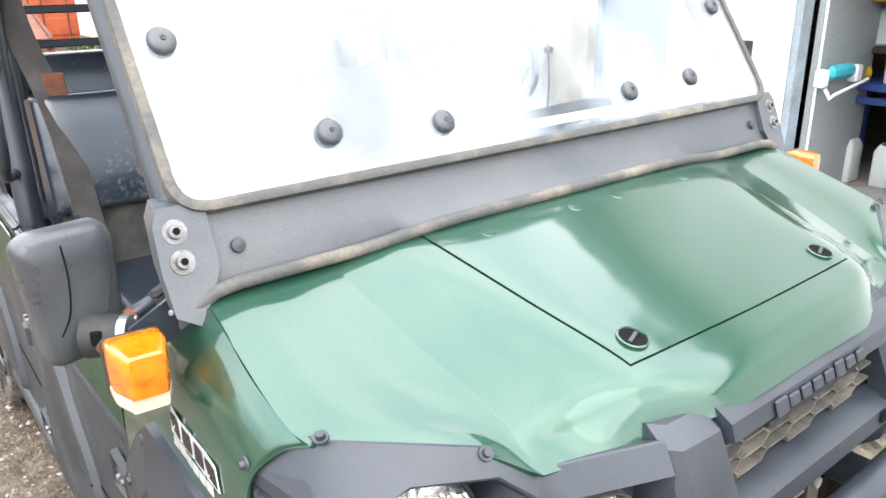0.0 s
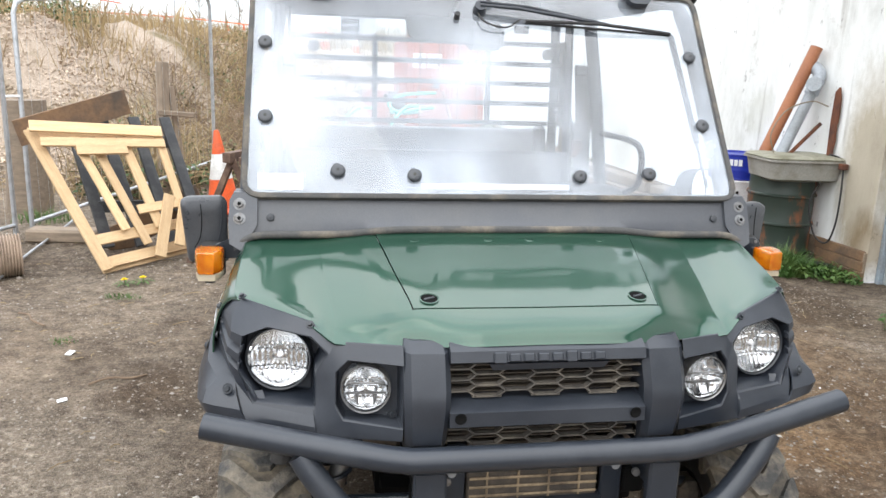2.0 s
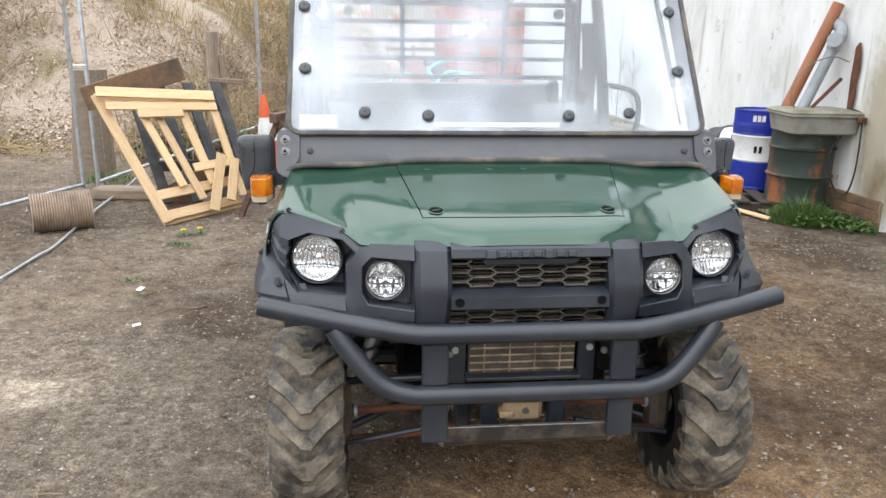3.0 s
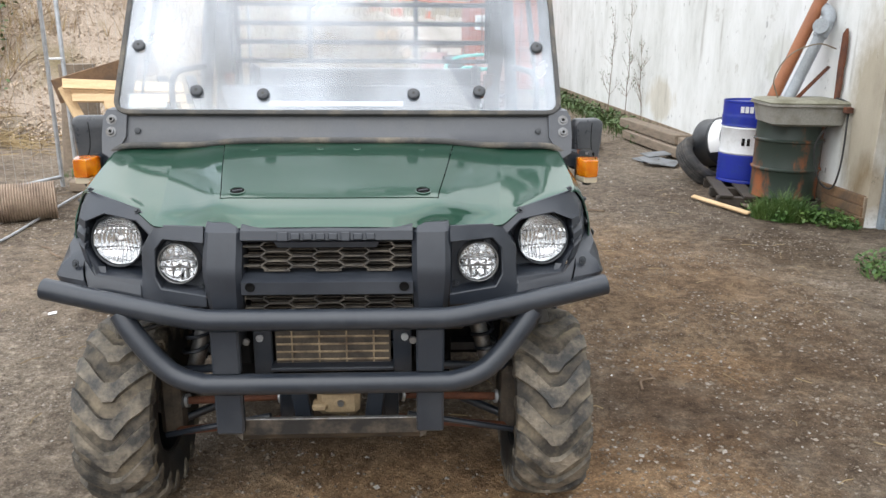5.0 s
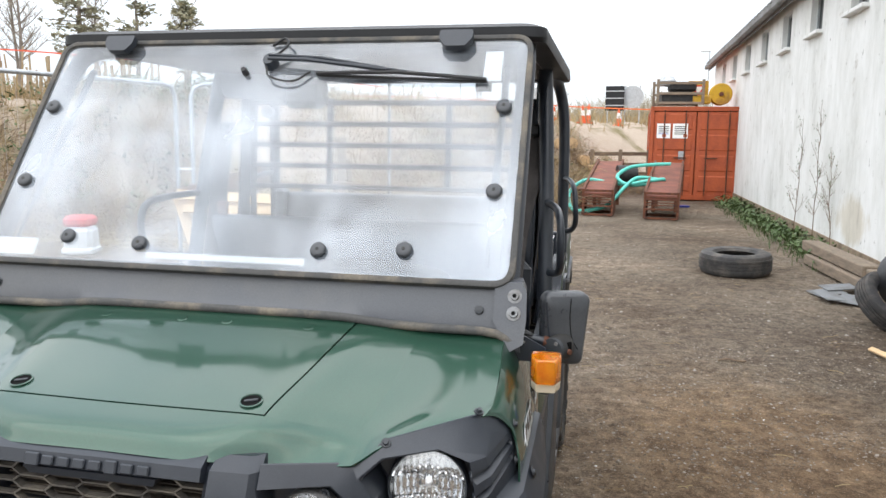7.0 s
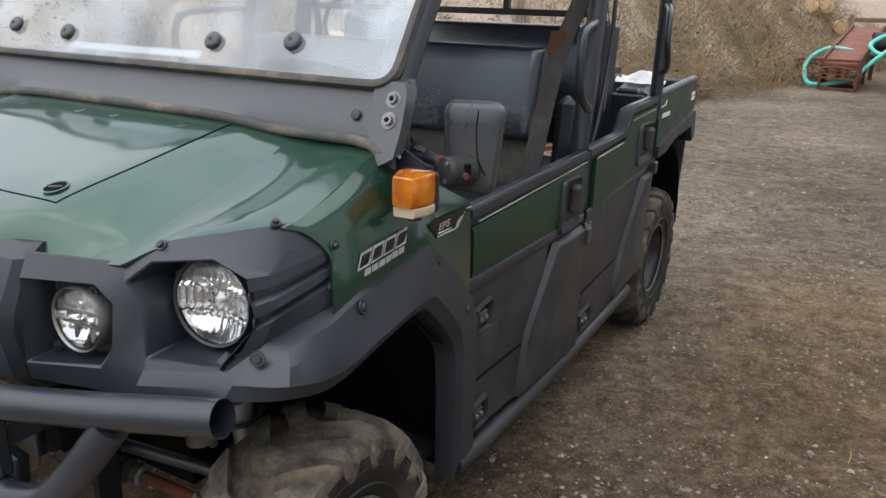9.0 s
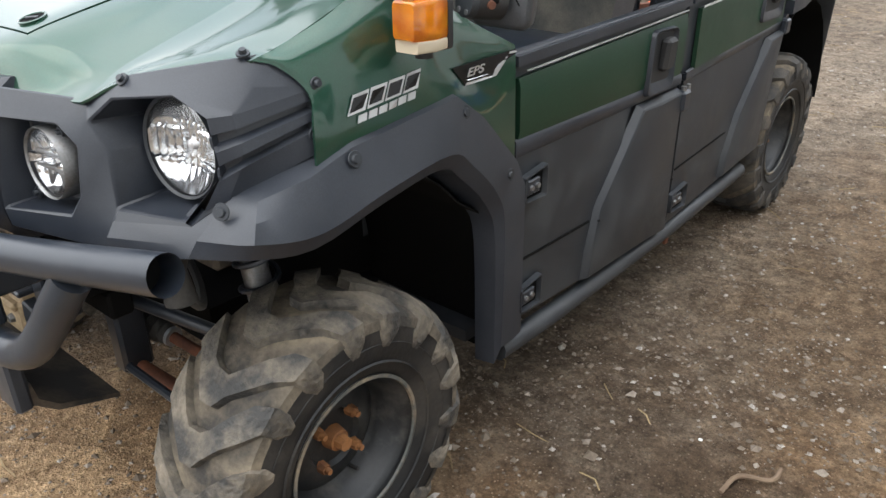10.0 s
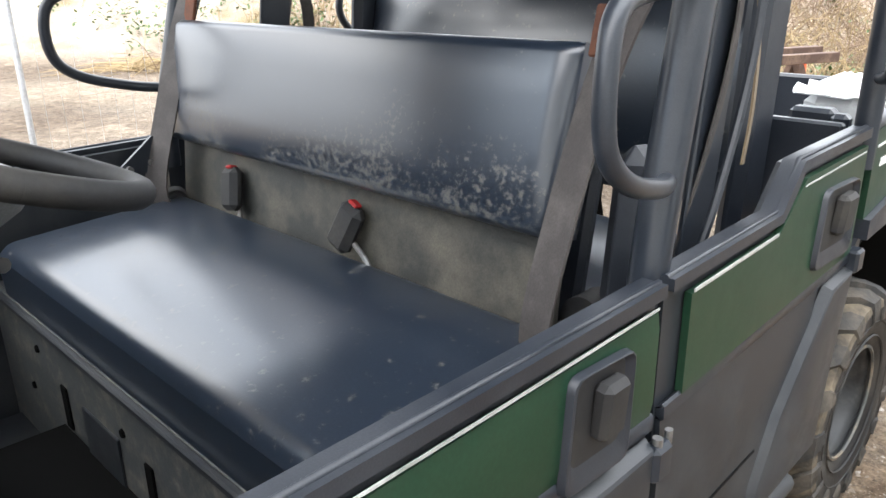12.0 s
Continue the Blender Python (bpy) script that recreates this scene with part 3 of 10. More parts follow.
c2 = wall_stain(c2, 3.95, 0.9, 0.70, 1.9, (0.58, 0.51, 0.41), 0.9)
c2 = wall_stain(c2, 3.75, 0.3, 0.6, 0.6, (0.55, 0.47, 0.37), 0.8)
c2 = wall_stain(c2, 5.6, 1.3, 0.8, 0.7, (0.88, 0.88, 0.84), 1.2)
c2 = wall_stain(c2, 9.5, 0.6, 2.5, 0.8, (0.85, 0.80, 0.72), 1.2)
l.new(c2, b.inputs["Base Color"])
node_bump(n, l, b, f_gr, 0.35, 0.006)
WALLWHITE = m
PLINTH = mat_worn("stained_plinth", (0.30, 0.23, 0.16), (0.16, 0.12, 0.085), 0.9, 0, 4.0, 40.0, 0.4, 0.004)
ROOFGREY = mat_worn("grey_roof_sheet", (0.24, 0.24, 0.24), (0.15, 0.15, 0.14), 0.8, 0, 2.0, 30.0, 0.2, 0.003)
PAINT_GREY = mat_worn("grey_door_paint", (0.33, 0.36, 0.37), (0.27, 0.27, 0.25), 0.5, 0, 2.0, 50.0, 0.12, 0.001, (0.5, 0.75))
FRAME_GREY = mat_worn("blue_grey_frame_paint", (0.30, 0.36, 0.41), (0.24, 0.27, 0.29), 0.45, 0, 4.0, 60.0, 0.1, 0.001)
ROOM = mat_worn("dim_room_paint", (0.50, 0.47, 0.43), (0.38, 0.35, 0.31), 0.9, 0, 2.0, 30.0, 0.1, 0.002)

DARKGLASS = mat_base("dark_window_glass", (0.02, 0.022, 0.025), 0.06)[0]
H_WALL, T = 4.3, 0.25
Y0, Y1 = -12.0, 23.0
WIN = [1.2 + 2.4 * k for k in range(9)]
DOORS = [(-2.96, -2.0, 2.10), (-1.05, -0.25, 2.0)]
g = Geo()


def wall_box(g, a, c, z0, z1, x0=0.0, x1=T):
    g.box((x1 - x0, c - a, z1 - z0), pose((x0 + x1) / 2, (a + c) / 2, (z0 + z1) / 2))


y = Y0
for a, c, top in DOORS:
    wall_box(g, y, a, 0, 3.4)
    wall_box(g, a, c, top, 3.4)
    y = c
wall_box(g, y, Y1, 0, 3.4)
y = Y0
for wy in WIN:
    wall_box(g, y, wy - 0.42, 3.4, 4.08)
    y = wy + 0.42
wall_box(g, y, Y1, 3.4, 4.08)
wall_box(g, Y0, Y1, 4.08, H_WALL)
solid("wall_west", g, WALLWHITE, "long white rendered shed wall with mould stains", "wall", kind="structure", m=HOUSE)
g = Geo()
for a, c in ((Y0, -2.96), (-2.0, -1.05), (-0.25, Y1)):
    wall_box(g, a, c, -0.1, 0.26, -0.022, -0.002)
solid("trim", g, PLINTH, "brown stained concrete plinth along the shed wall", "plinth", kind="structure", m=HOUSE)
# the rest of the shed
g = Geo()
wall_box(g, Y0, Y0 + T, 0, H_WALL, T, 9)
wall_box(g, Y1 - T, Y1, 0, H_WALL, T, 9)
wall_box(g, Y0, Y1, 0, H_WALL, 9, 9 + T)
solid("wall_rest", g, WALLWHITE, "white rendered end and back walls of the shed", "wall", kind="structure", m=HOUSE)
g = Geo()
prof = [(-0.32, 4.26), (4.6, 5.6), (9.5, 4.26)]
for k in range(176):
    ya = Y0 - 0.3 + k * 0.2
    z_ = 0.03 if k % 2 else 0.0
    for (xa, za), (xb, zb) in zip(prof, prof[1:]):
        p = [(xa, ya, za + z_), (xa, ya + 0.2, za + z_), (xb, ya + 0.2, zb + z_), (xb, ya, zb + z_)]
        q = [(x, y_, z + 0.045) for x, y_, z in p]
        g.add(p + q, [(3, 2, 1, 0), (4, 5, 6, 7), (0, 1, 5, 4), (2, 3, 7, 6), (1, 2, 6, 5), (3, 0, 4, 7)])
solid("roof", g, ROOFGREY, "corrugated grey sheet roof with a shallow pitch", "roof", kind="structure", m=HOUSE)
g = Geo()
gut = [(-0.30, 4.14), (-0.33, 4.17), (-0.33, 4.26), (-0.20, 4.26), (-0.20, 4.17), (-0.23, 4.14)]
g.rings([[(x, ya, z) for x, z in gut] for ya in (Y0 - 0.3, Y1 + 0.3)])
wall_box(g, Y0 - 0.3, Y1 + 0.3, 4.1, 4.27, -0.19, -0.16)
solid("gutter", g, ROOFGREY, "grey gutter and fascia board under the eave", "gutter", kind="structure", m=HOUSE)
for k, wy in enumerate(WIN):
    w_ = thing(f"window_{k + 1}", "small high window with dark panes and a white sill", "window", HOUSE @ pose(0.12, wy, 3.74), "shed windows", "structure")
    g = Geo()
    for dy in (-0.40, 0.0, 0.40):
        g.box((0.05, 0.045, 0.68), pose(0, dy, 0), 0.004)
    for dz in (-0.318, 0.318):
        g.box((0.048, 0.35, 0.045), pose(0, -0.2, dz), 0.004)
        g.box((0.048, 0.35, 0.045), pose(0, 0.2, dz), 0.004)
    part("window_frame", g, PAINT_GREY, w_)
    for dy in (-0.2, 0.2):
        part("pane", Geo().box((0.006, 0.352, 0.59), pose(0.01, dy, 0)), DARKGLASS, w_)
    part("window_sill", Geo().box((0.2, 0.96, 0.06), pose(-0.12, 0, -0.375), 0.01), WALLWHITE, w_)
# closed grey door
d_ = thing("door_1", "closed grey flush metal door with a small blue sticker", "door", HOUSE @ pose(0.16, -0.65, 0), kind="structure")
part("leaf", Geo().box((0.045, 0.70, 1.94), pose(0, 0, 0.975), 0.004), PAINT_GREY, d_)
g = Geo()
for s in (-1, 1):
    g.box((0.12, 0.048, 2.0), pose(0, s * 0.376, 1.0), 0.006)
g.box((0.12, 0.70, 0.05), pose(0, 0, 1.975), 0.006)
part("door_frame", g, FRAME_GREY, d_)
for z_ in (0.35, 1.0, 1.65):
    part("hinge", Geo().cyl((-0.03, 0.345, z_ - 0.05), (-0.03, 0.345, z_ + 0.05), 0.011), STEEL, d_)
BLUE_S = mat_base("blue_sticker", (0.10, 0.25, 0.65), 0.5)[0]
part("sticker", Geo().box((0.002, 0.075, 0.10), pose(-0.0245, -0.16, 1.42)), BLUE_S, d_, "small blue and white sticker")
part("sticker_band", Geo().box((0.002, 0.05, 0.03), pose(-0.0265, -0.16, 1.43)), WHITE_STICKER, d_)
# open doorway and its leaf
d_ = thing("door_2", "open grey door swung into the shed", "door", HOUSE @ pose(0.1, -2.48, 0), kind="structure")
g = Geo()
for s in (-1, 1):
    g.box((0.14, 0.05, 2.1), pose(0, s * 0.453, 1.05), 0.006)
g.box((0.14, 0.856, 0.05), pose(0, 0, 2.074), 0.006)
part("door_frame", g, FRAME_GREY, d_)
part("leaf", Geo().box((0.82, 0.045, 2.02), pose(0.53, 0.40, 1.02), 0.004), PAINT_GREY, d_)
g = Geo().tube([(0.12, 0.365, 0.15), (0.12, 0.365, 2.0)], 0.01, 8)
part("edge_rod", g, WHITE_STICKER, d_)
g = Geo()
for x_ in (0.14, 0.62):
    g.box((0.09, 0.07, 0.12), pose(x_, 0.345, 0.86), 0.012)
g.tube([(0.10, 0.29, 0.80), (0.10, 0.25, 0.74), (0.16, 0.25, 0.76), (0.66, 0.27, 0.82)], 0.012, 8)
part("paper_holder", g, WHITE_STICKER, d_)
part("towel", Geo().box((0.34, 0.07, 0.10), pose(0.38, 0.335, 0.89), 0.03), mat_base("teal_cloth", (0.05, 0.42, 0.5), 0.8)[0], d_)
# the room behind the doorway
g = Geo()
g.box((4.6, 0.08, 2.9), pose(2.6, 0.1, 1.45))
g.box((4.6, 0.08, 2.9), pose(2.6, -6.0, 1.45))
g.box((0.08, 6.0, 2.9), pose(4.9, -3.0, 1.45))
solid("wall_room", g, ROOM, "plain inner walls of the shed room", "wall", kind="structure", m=HOUSE)
solid("ceiling", Geo().box((4.6, 6.1, 0.08), pose(2.6, -3.0, 2.92)), ROOM, "plain room ceiling", "ceiling", kind="structure", m=HOUSE)
solid("floor", Geo().box((4.62, 6.0, 0.05), pose(2.58, -3.0, 0.0)), CONCRETE, "grey concrete room floor", "floor", kind="structure", m=HOUSE)


# ---- utility vehicle: bodywork ----
car = thing("utility_vehicle", "green and black crew-cab utility vehicle parked on dirt", "utility vehicle")


def sides(name, g, material, label="", angle=40):
    """The same part on either side of the vehicle."""
    part(name, g, material, car, label, angle)
    part(name, g.mirrored(), material, car, label, angle)


def bolt(g, p, d, r=0.011, h=0.006):
    p, d = Vector(p), Vector(d).normalized()
    g.cyl(p, p + d * h * 0.5, r * 1.7, r * 1.6, 14)
    g.cyl(p + d * h * 0.5, p + d * h * 1.5, r, r * 0.8, 12)


HOOD = [
    [(0, -0.156, 1.000), (0.2, -0.154, 0.998), (0.325, -0.114, 0.986), (0.42, -0.088, 0.982), (0.497, -0.079, 0.986), (0.555, -0.038, 1.018), (0.64, 0.018, 1.038), (0.728, 0.064, 1.054)],
    [(0, -0.128, 1.036), (0.2, -0.126, 1.035), (0.322, -0.092, 1.030), (0.42, -0.058, 1.004), (0.50, -0.046, 1.004), (0.56, -0.006, 1.030), (0.645, 0.046, 1.051), (0.738, 0.088, 1.063)],
    [(0, -0.064, 1.061), (0.2, -0.061, 1.061), (0.312, -0.056, 1.059), (0.405, -0.026, 1.037), (0.495, 0.004, 1.027), (0.57, 0.042, 1.044), (0.655, 0.085, 1.064), (0.740, 0.112, 1.070)],
    [(0, 0.12, 1.112), (0.2, 0.12, 1.112), (0.343, 0.12, 1.108), (0.435, 0.13, 1.090), (0.515, 0.14, 1.078), (0.59, 0.155, 1.082), (0.665, 0.17, 1.091), (0.738, 0.185, 1.094)],
    [(0, 0.31, 1.164), (0.2, 0.31, 1.164), (0.374, 0.303, 1.157), (0.455, 0.308, 1.148), (0.53, 0.313, 1.140), (0.60, 0.32, 1.140), (0.668, 0.326, 1.143), (0.728, 0.335, 1.142)],
    [(0, 0.37, 1.176), (0.2, 0.37, 1.176), (0.385, 0.365, 1.170), (0.46, 0.37, 1.162), (0.535, 0.375, 1.155), (0.605, 0.38, 1.155), (0.67, 0.385, 1.156), (0.722, 0.39, 1.154)],
]
full = [[(-x, y, z) for x, y, z in reversed(r[1:])] + list(r) for r in HOOD]


def creased(row, at):
    """The row with a tight bend in place of each point named."""
    out = []
    for i, p in enumerate(row):
        if i in at:
            out += [tuple(Vector(p).lerp(Vector(row[i + d]), 0.14)) for d in (-1, 1)]
        else:
            out.append(p)
    return out


full = [creased(r, (3, 11)) for r in full]
NV = 8
surf = smooth_grid(full, NV, NV)
cA, cB, r2 = 6 * NV, 10 * NV, 2 * NV
g = Geo().sheet(surf[: r2 + 1], -0.004)
g.sheet(surf[r2:, : cA + 1], -0.004)
g.sheet(surf[r2:, cB:], -0.004)
part("hood", g, GREEN, car, "dark green metallic painted hood with soft creases", 60)
# service hatch, a little inside its opening
hs = surf[r2 : 5 * NV + 1, cA : cB + 1].copy()
mid = hs.mean(axis=(0, 1))
hs[:, :, 0] *= 0.9925
hs[:, :, 1] = mid[1] + (hs[:, :, 1] - mid[1]) * 0.993
hs[:, :, 2] += 0.0025
hatch = part("service_hatch", Geo().sheet(hs, -0.006), GREEN, car, "green hood hatch with two slotted latches", 60)


def hood_z(x, y):
    d = (surf[:, :, 0] - x) ** 2 + (surf[:, :, 1] - y) ** 2
    i, j = np.unravel_index(np.argmin(d), d.shape)
    return float(surf[i, j, 2])


for s in (-1, 1):
    x_, y_ = s * 0.268, -0.024
    z_ = hood_z(x_, y_) + 0.003
    mt = Matrix.Translation((x_, y_, z_)) @ pose(0, 0, 0, 15, 0, 0)
    part("latch_ring", Geo().lathe([(0.023, -0.002), (0.024, 0.002), (0.021, 0.003), (0.019, -0.001)], 28, mt), GREEN, hatch)
    part("latch_cup", Geo().lathe([(0.0205, 0.0015), (0.019, 0.0008), (0.0, 0.0006)], 28, mt), DARK, hatch)
    part("latch_slot", Geo().box((0.028, 0.006, 0.004), mt @ pose(0, 0, 0.002, 0, 0, 20), 0.001), PLASTIC_GREY, hatch)
    for xx in (0.27, 0.06):
        yy = 0.275
        part("bump_stop", Geo().lathe([(0.0, 0.003), (0.012, 0.0028), (0.015, 0.0)], 20, Matrix.Translation((s * xx, yy, hood_z(s * xx, yy) + 0.002)) @ pose(0, 0, 0, 14, 0, 0)), GREEN, hatch)

SIDE = [
    [(0.728, 0.064, 1.054), (0.738, 0.088, 1.063), (0.740, 0.185, 1.093), (0.731, 0.335, 1.141), (0.742, 0.42, 1.105), (0.762, 0.51, 1.05), (0.784, 0.622, 0.992)],
    [(0.752, 0.09, 1.044), (0.760, 0.11, 1.050), (0.764, 0.19, 1.068), (0.762, 0.335, 1.085), (0.768, 0.42, 1.06), (0.778, 0.51, 1.012), (0.787, 0.622, 0.965)],
    [(0.781, 0.118, 1.005), (0.784, 0.130, 1.005), (0.788, 0.19, 1.01), (0.789, 0.335, 1.005), (0.789, 0.42, 0.985), (0.789, 0.51, 0.94), (0.789, 0.622, 0.90)],
    [(0.796, 0.110, 0.955), (0.797, 0.13, 0.95), (0.800, 0.19, 0.95), (0.800, 0.335, 0.945), (0.799, 0.42, 0.935), (0.797, 0.51, 0.87), (0.792, 0.622, 0.80)],
    [(0.799, 0.106, 0.90), (0.800, 0.13, 0.89), (0.803, 0.19, 0.88), (0.803, 0.335, 0.88), (0.801, 0.42, 0.88), (0.797, 0.51, 0.80), (0.792, 0.622, 0.72)],
]
sp = smooth_grid(SIDE, 5, 6)
sides("side_panel", Geo().sheet(sp, 0.004), GREEN, "green front side panel with product decals", 50)

# decals on the side panels: slanted plain blocks, silver stripe, lettering plate
def on_side(u, v, off=0.0015):
    """Place on the side panel: u metres along y, v metres up."""
    d = (sp[:, :, 1] - u) ** 2 + (sp[:, :, 2] - v) ** 2
    i, j = np.unravel_index(np.argmin(d), d.shape)
    return Vector((float(sp[i, j, 0]) + off, u, v))


def decal(poly, off):
    p = [on_side(u, v, off) for u, v in poly]
    q = [a - Vector((0.0012, 0, 0)) for a in p]
    k = len(p)
    return Geo().add(p + q, [tuple(range(k)), tuple(range(2 * k - 1, k - 1, -1))] + [(i, k + i, k + (i + 1) % k, (i + 1) % k) for i in range(k)])


for s in (1, -1):
    for k in range(4):
        u0 = 0.172 + 0.0405 * k
        v0 = 0.962 + 0.0028 * k
        for off, ins, mt in ((0.0035, 0.0, SILVER), (0.0045, 0.0042, DECAL_BLACK)):
            sl = 0.017
            pl = [(u0 + ins, v0 + ins), (u0 + 0.036 - ins, v0 + 0.0025 + ins), (u0 + 0.036 + sl - 1.6 * ins, v0 + 0.030 - ins), (u0 + sl, v0 + 0.028 - ins)]
            gg = decal(pl, off)
            part("badge_block", gg if s > 0 else gg.mirrored(), mt, car)
    for k in range(6):
        u0, v0 = 0.190 + 0.0225 * k, 0.9475 + 0.0018 * k
        gg = decal([(u0, v0), (u0 + 0.018, v0 + 0.0014), (u0 + 0.022, v0 + 0.0125), (u0 + 0.004, v0 + 0.011)], 0.0035)
        part("badge_bar", gg if s > 0 else gg.mirrored(), SILVER, car)
    plate = [(0.427, 0.985), (0.460, 0.949), (0.553, 0.947), (0.585, 0.969), (0.620, 0.977), (0.620, 0.985)]
    gg = decal(plate, 0.003)
    part("decal_plate", gg if s > 0 else gg.mirrored(), DECAL_BLACK, car)
    for pl in ([(0.460, 0.949), (0.545, 0.947), (0.545, 0.951), (0.462, 0.953)], [(0.543, 0.947), (0.556, 0.947), (0.587, 0.970), (0.563, 0.972)], [(0.569, 0.975), (0.590, 0.973), (0.595, 0.977), (0.574, 0.979)], [(0.577, 0.981), (0.620, 0.979), (0.620, 0.9825), (0.581, 0.9845)], [(0.466, 0.9565), (0.530, 0.955), (0.530, 0.957), (0.466, 0.9585)]):
        gg = decal(pl, 0.0042)
        part("decal_stripe", gg if s > 0 else gg.mirrored(), SILVER, car)
    cu = bpy.data.curves.new("lettering", "FONT")
    cu.body, cu.size, cu.extrude, cu.shear, cu.offset = "EPS", 0.0205, 0.0004, 0.3, 0.0004
    lt = new("lettering", cu)
    p_ = on_side(0.495, 0.970, 0.0095)
    lt.matrix_basis = Matrix.Translation((s * p_.x, 0.464 if s > 0 else 0.532, 0.9625)) @ Matrix.Rotation(radians(1.0 * s), 4, "X") @ pose(0, 0, 0, 90, 0, 90 * s) @ Matrix.Diagonal((1.6, 1, 1, 1))
    cu.materials.append(SILVER)
    lt.parent = car

# front fascia: bar with emblem, pillars, grilles
g = Geo()
loops = []
for z_, yf, hw in ((1.006, -0.128, 0.050), (0.985, -0.160, 0.054), (0.90, -0.198, 0.054), (0.865, -0.204, 0.053), (0.77, -0.186, 0.048), (0.735, -0.15, 0.046)):
    loops.append([(0.288 - hw, -0.05, z_ - 0.012), (0.288 - hw, yf + 0.016, z_), (0.288 - hw + 0.014, yf, z_), (0.288 + hw - 0.016, yf + 0.004, z_), (0.288 + hw, yf + 0.022, z_), (0.288 + hw, -0.03, z_ - 0.012)])
g.rings(loops)
sides("grille_pillar", g, PLASTIC, "", 30)
g = Geo()
prof = [(-0.06, 1.004), (-0.142, 1.006), (-0.168, 0.992), (-0.176, 0.968), (-0.158, 0.958), (-0.06, 0.958)]
g.rings([[(x, y_, z_) for y_, z_ in prof] for x in (-0.236, 0.236)])
low = [(-0.09, 0.962), (-0.174, 0.962), (-0.168, 0.945), (-0.09, 0.945)]
g.rings([[(x * (1.0 if z_ > 0.95 else 0.93), y_, z_) for y_, z_ in low] for x in (-0.145, 0.145)])
emblem_bar = part("emblem_bar", g, PLASTIC, car, "", 30)
for k in range(8):
    w_ = 0.031 if k == 0 else 0.026
    part("emblem_block", Geo().box((w_, 0.006, 0.026 if k in (0, 5) else 0.019), pose(-0.120 + k * 0.0343, -0.1765, 0.978, -18, 0, 0), 0.0025), PLASTIC, emblem_bar)
g = Geo()
prof = [(-0.08, 0.868), (-0.165, 0.866), (-0.195, 0.852), (-0.197, 0.818), (-0.175, 0.808), (-0.08, 0.812)]
g.rings([[(x, y_, z_) for y_, z_ in prof] for x in (-0.237, 0.237)])
mid_bar = part("middle_bar", g, PLASTIC, car, "", 30)
for s in (-1, 1):
    gg = Geo()
    gg.lathe([(0.0, -0.001), (0.008, -0.001), (0.012, 0.0015), (0.014, 0.0)], 18, pose(s * 0.212, -0.199, 0.84, 90, 0, 0))
    part("fixing", gg, DARK, mid_bar)


GRILLE_DUST = mat_worn("dusty_grille_plastic", (0.075, 0.068, 0.060), (0.155, 0.135, 0.108), 0.7, 0, 14.0, 160.0, 0.2, 0.001)


def honeycomb(z0, z1, h, name):
    """Wide flat hexagons in columns, each column half a cell above the next."""
    g = Geo()
    pitch, half = 0.0715, 0.0265

    def bar(xa, za, xb, zb):
        za, zb = min(max(za, z0), z1), min(max(zb, z0), z1)
        xa, xb = max(-0.236, min(0.236, xa)), max(-0.236, min(0.236, xb))
        if math.hypot(xb - xa, zb - za) > 0.003:
            g.tube([(xa, -0.146, za), (xb, -0.146, zb)], 0, flat=(0.0085, 0.0018, (0, 1, 0)))

    for c in range(-4, 5):
        xc = c * pitch
        for k in range(-1, int((z1 - z0) / h) + 2):
            z = z0 + (k + (0.5 if c % 2 else 0.0)) * h
            if z0 - 0.001 <= z <= z1 + 0.001:
                bar(xc - half, z, xc + half, z)
                for dz in (-1, 1):
                    bar(xc + half, z, xc + pitch / 2, z + dz * h / 4)
                    bar(xc - half, z, xc - pitch / 2, z + dz * h / 4)
    part(name, g, GRILLE_DUST, car, "dusty hexagon grille", 30)


honeycomb(0.874, 0.958, 0.028, "upper_grille")
honeycomb(0.750, 0.808, 0.028, "lower_grille")
fin = mesh_of("radiator_fin", Geo().box((0.46, 0.02, 0.003)), BROWN_GEAR)
for k in range(20):
    ob = new("radiator_fin", fin)
    ob.matrix_basis = pose(0, -0.105, 0.75 + k * 0.011)
    ob.parent = car
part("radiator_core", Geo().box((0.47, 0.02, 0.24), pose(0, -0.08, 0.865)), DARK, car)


# lamp housings: visor, fog lamp pod, headlight recess, louvred cheek
def lerp_line(line, v):
    ks = [k[0] for k in line]
    return Vector([float(np.interp(v, ks, [k[1][i] for k in line])) for i in range(3)])


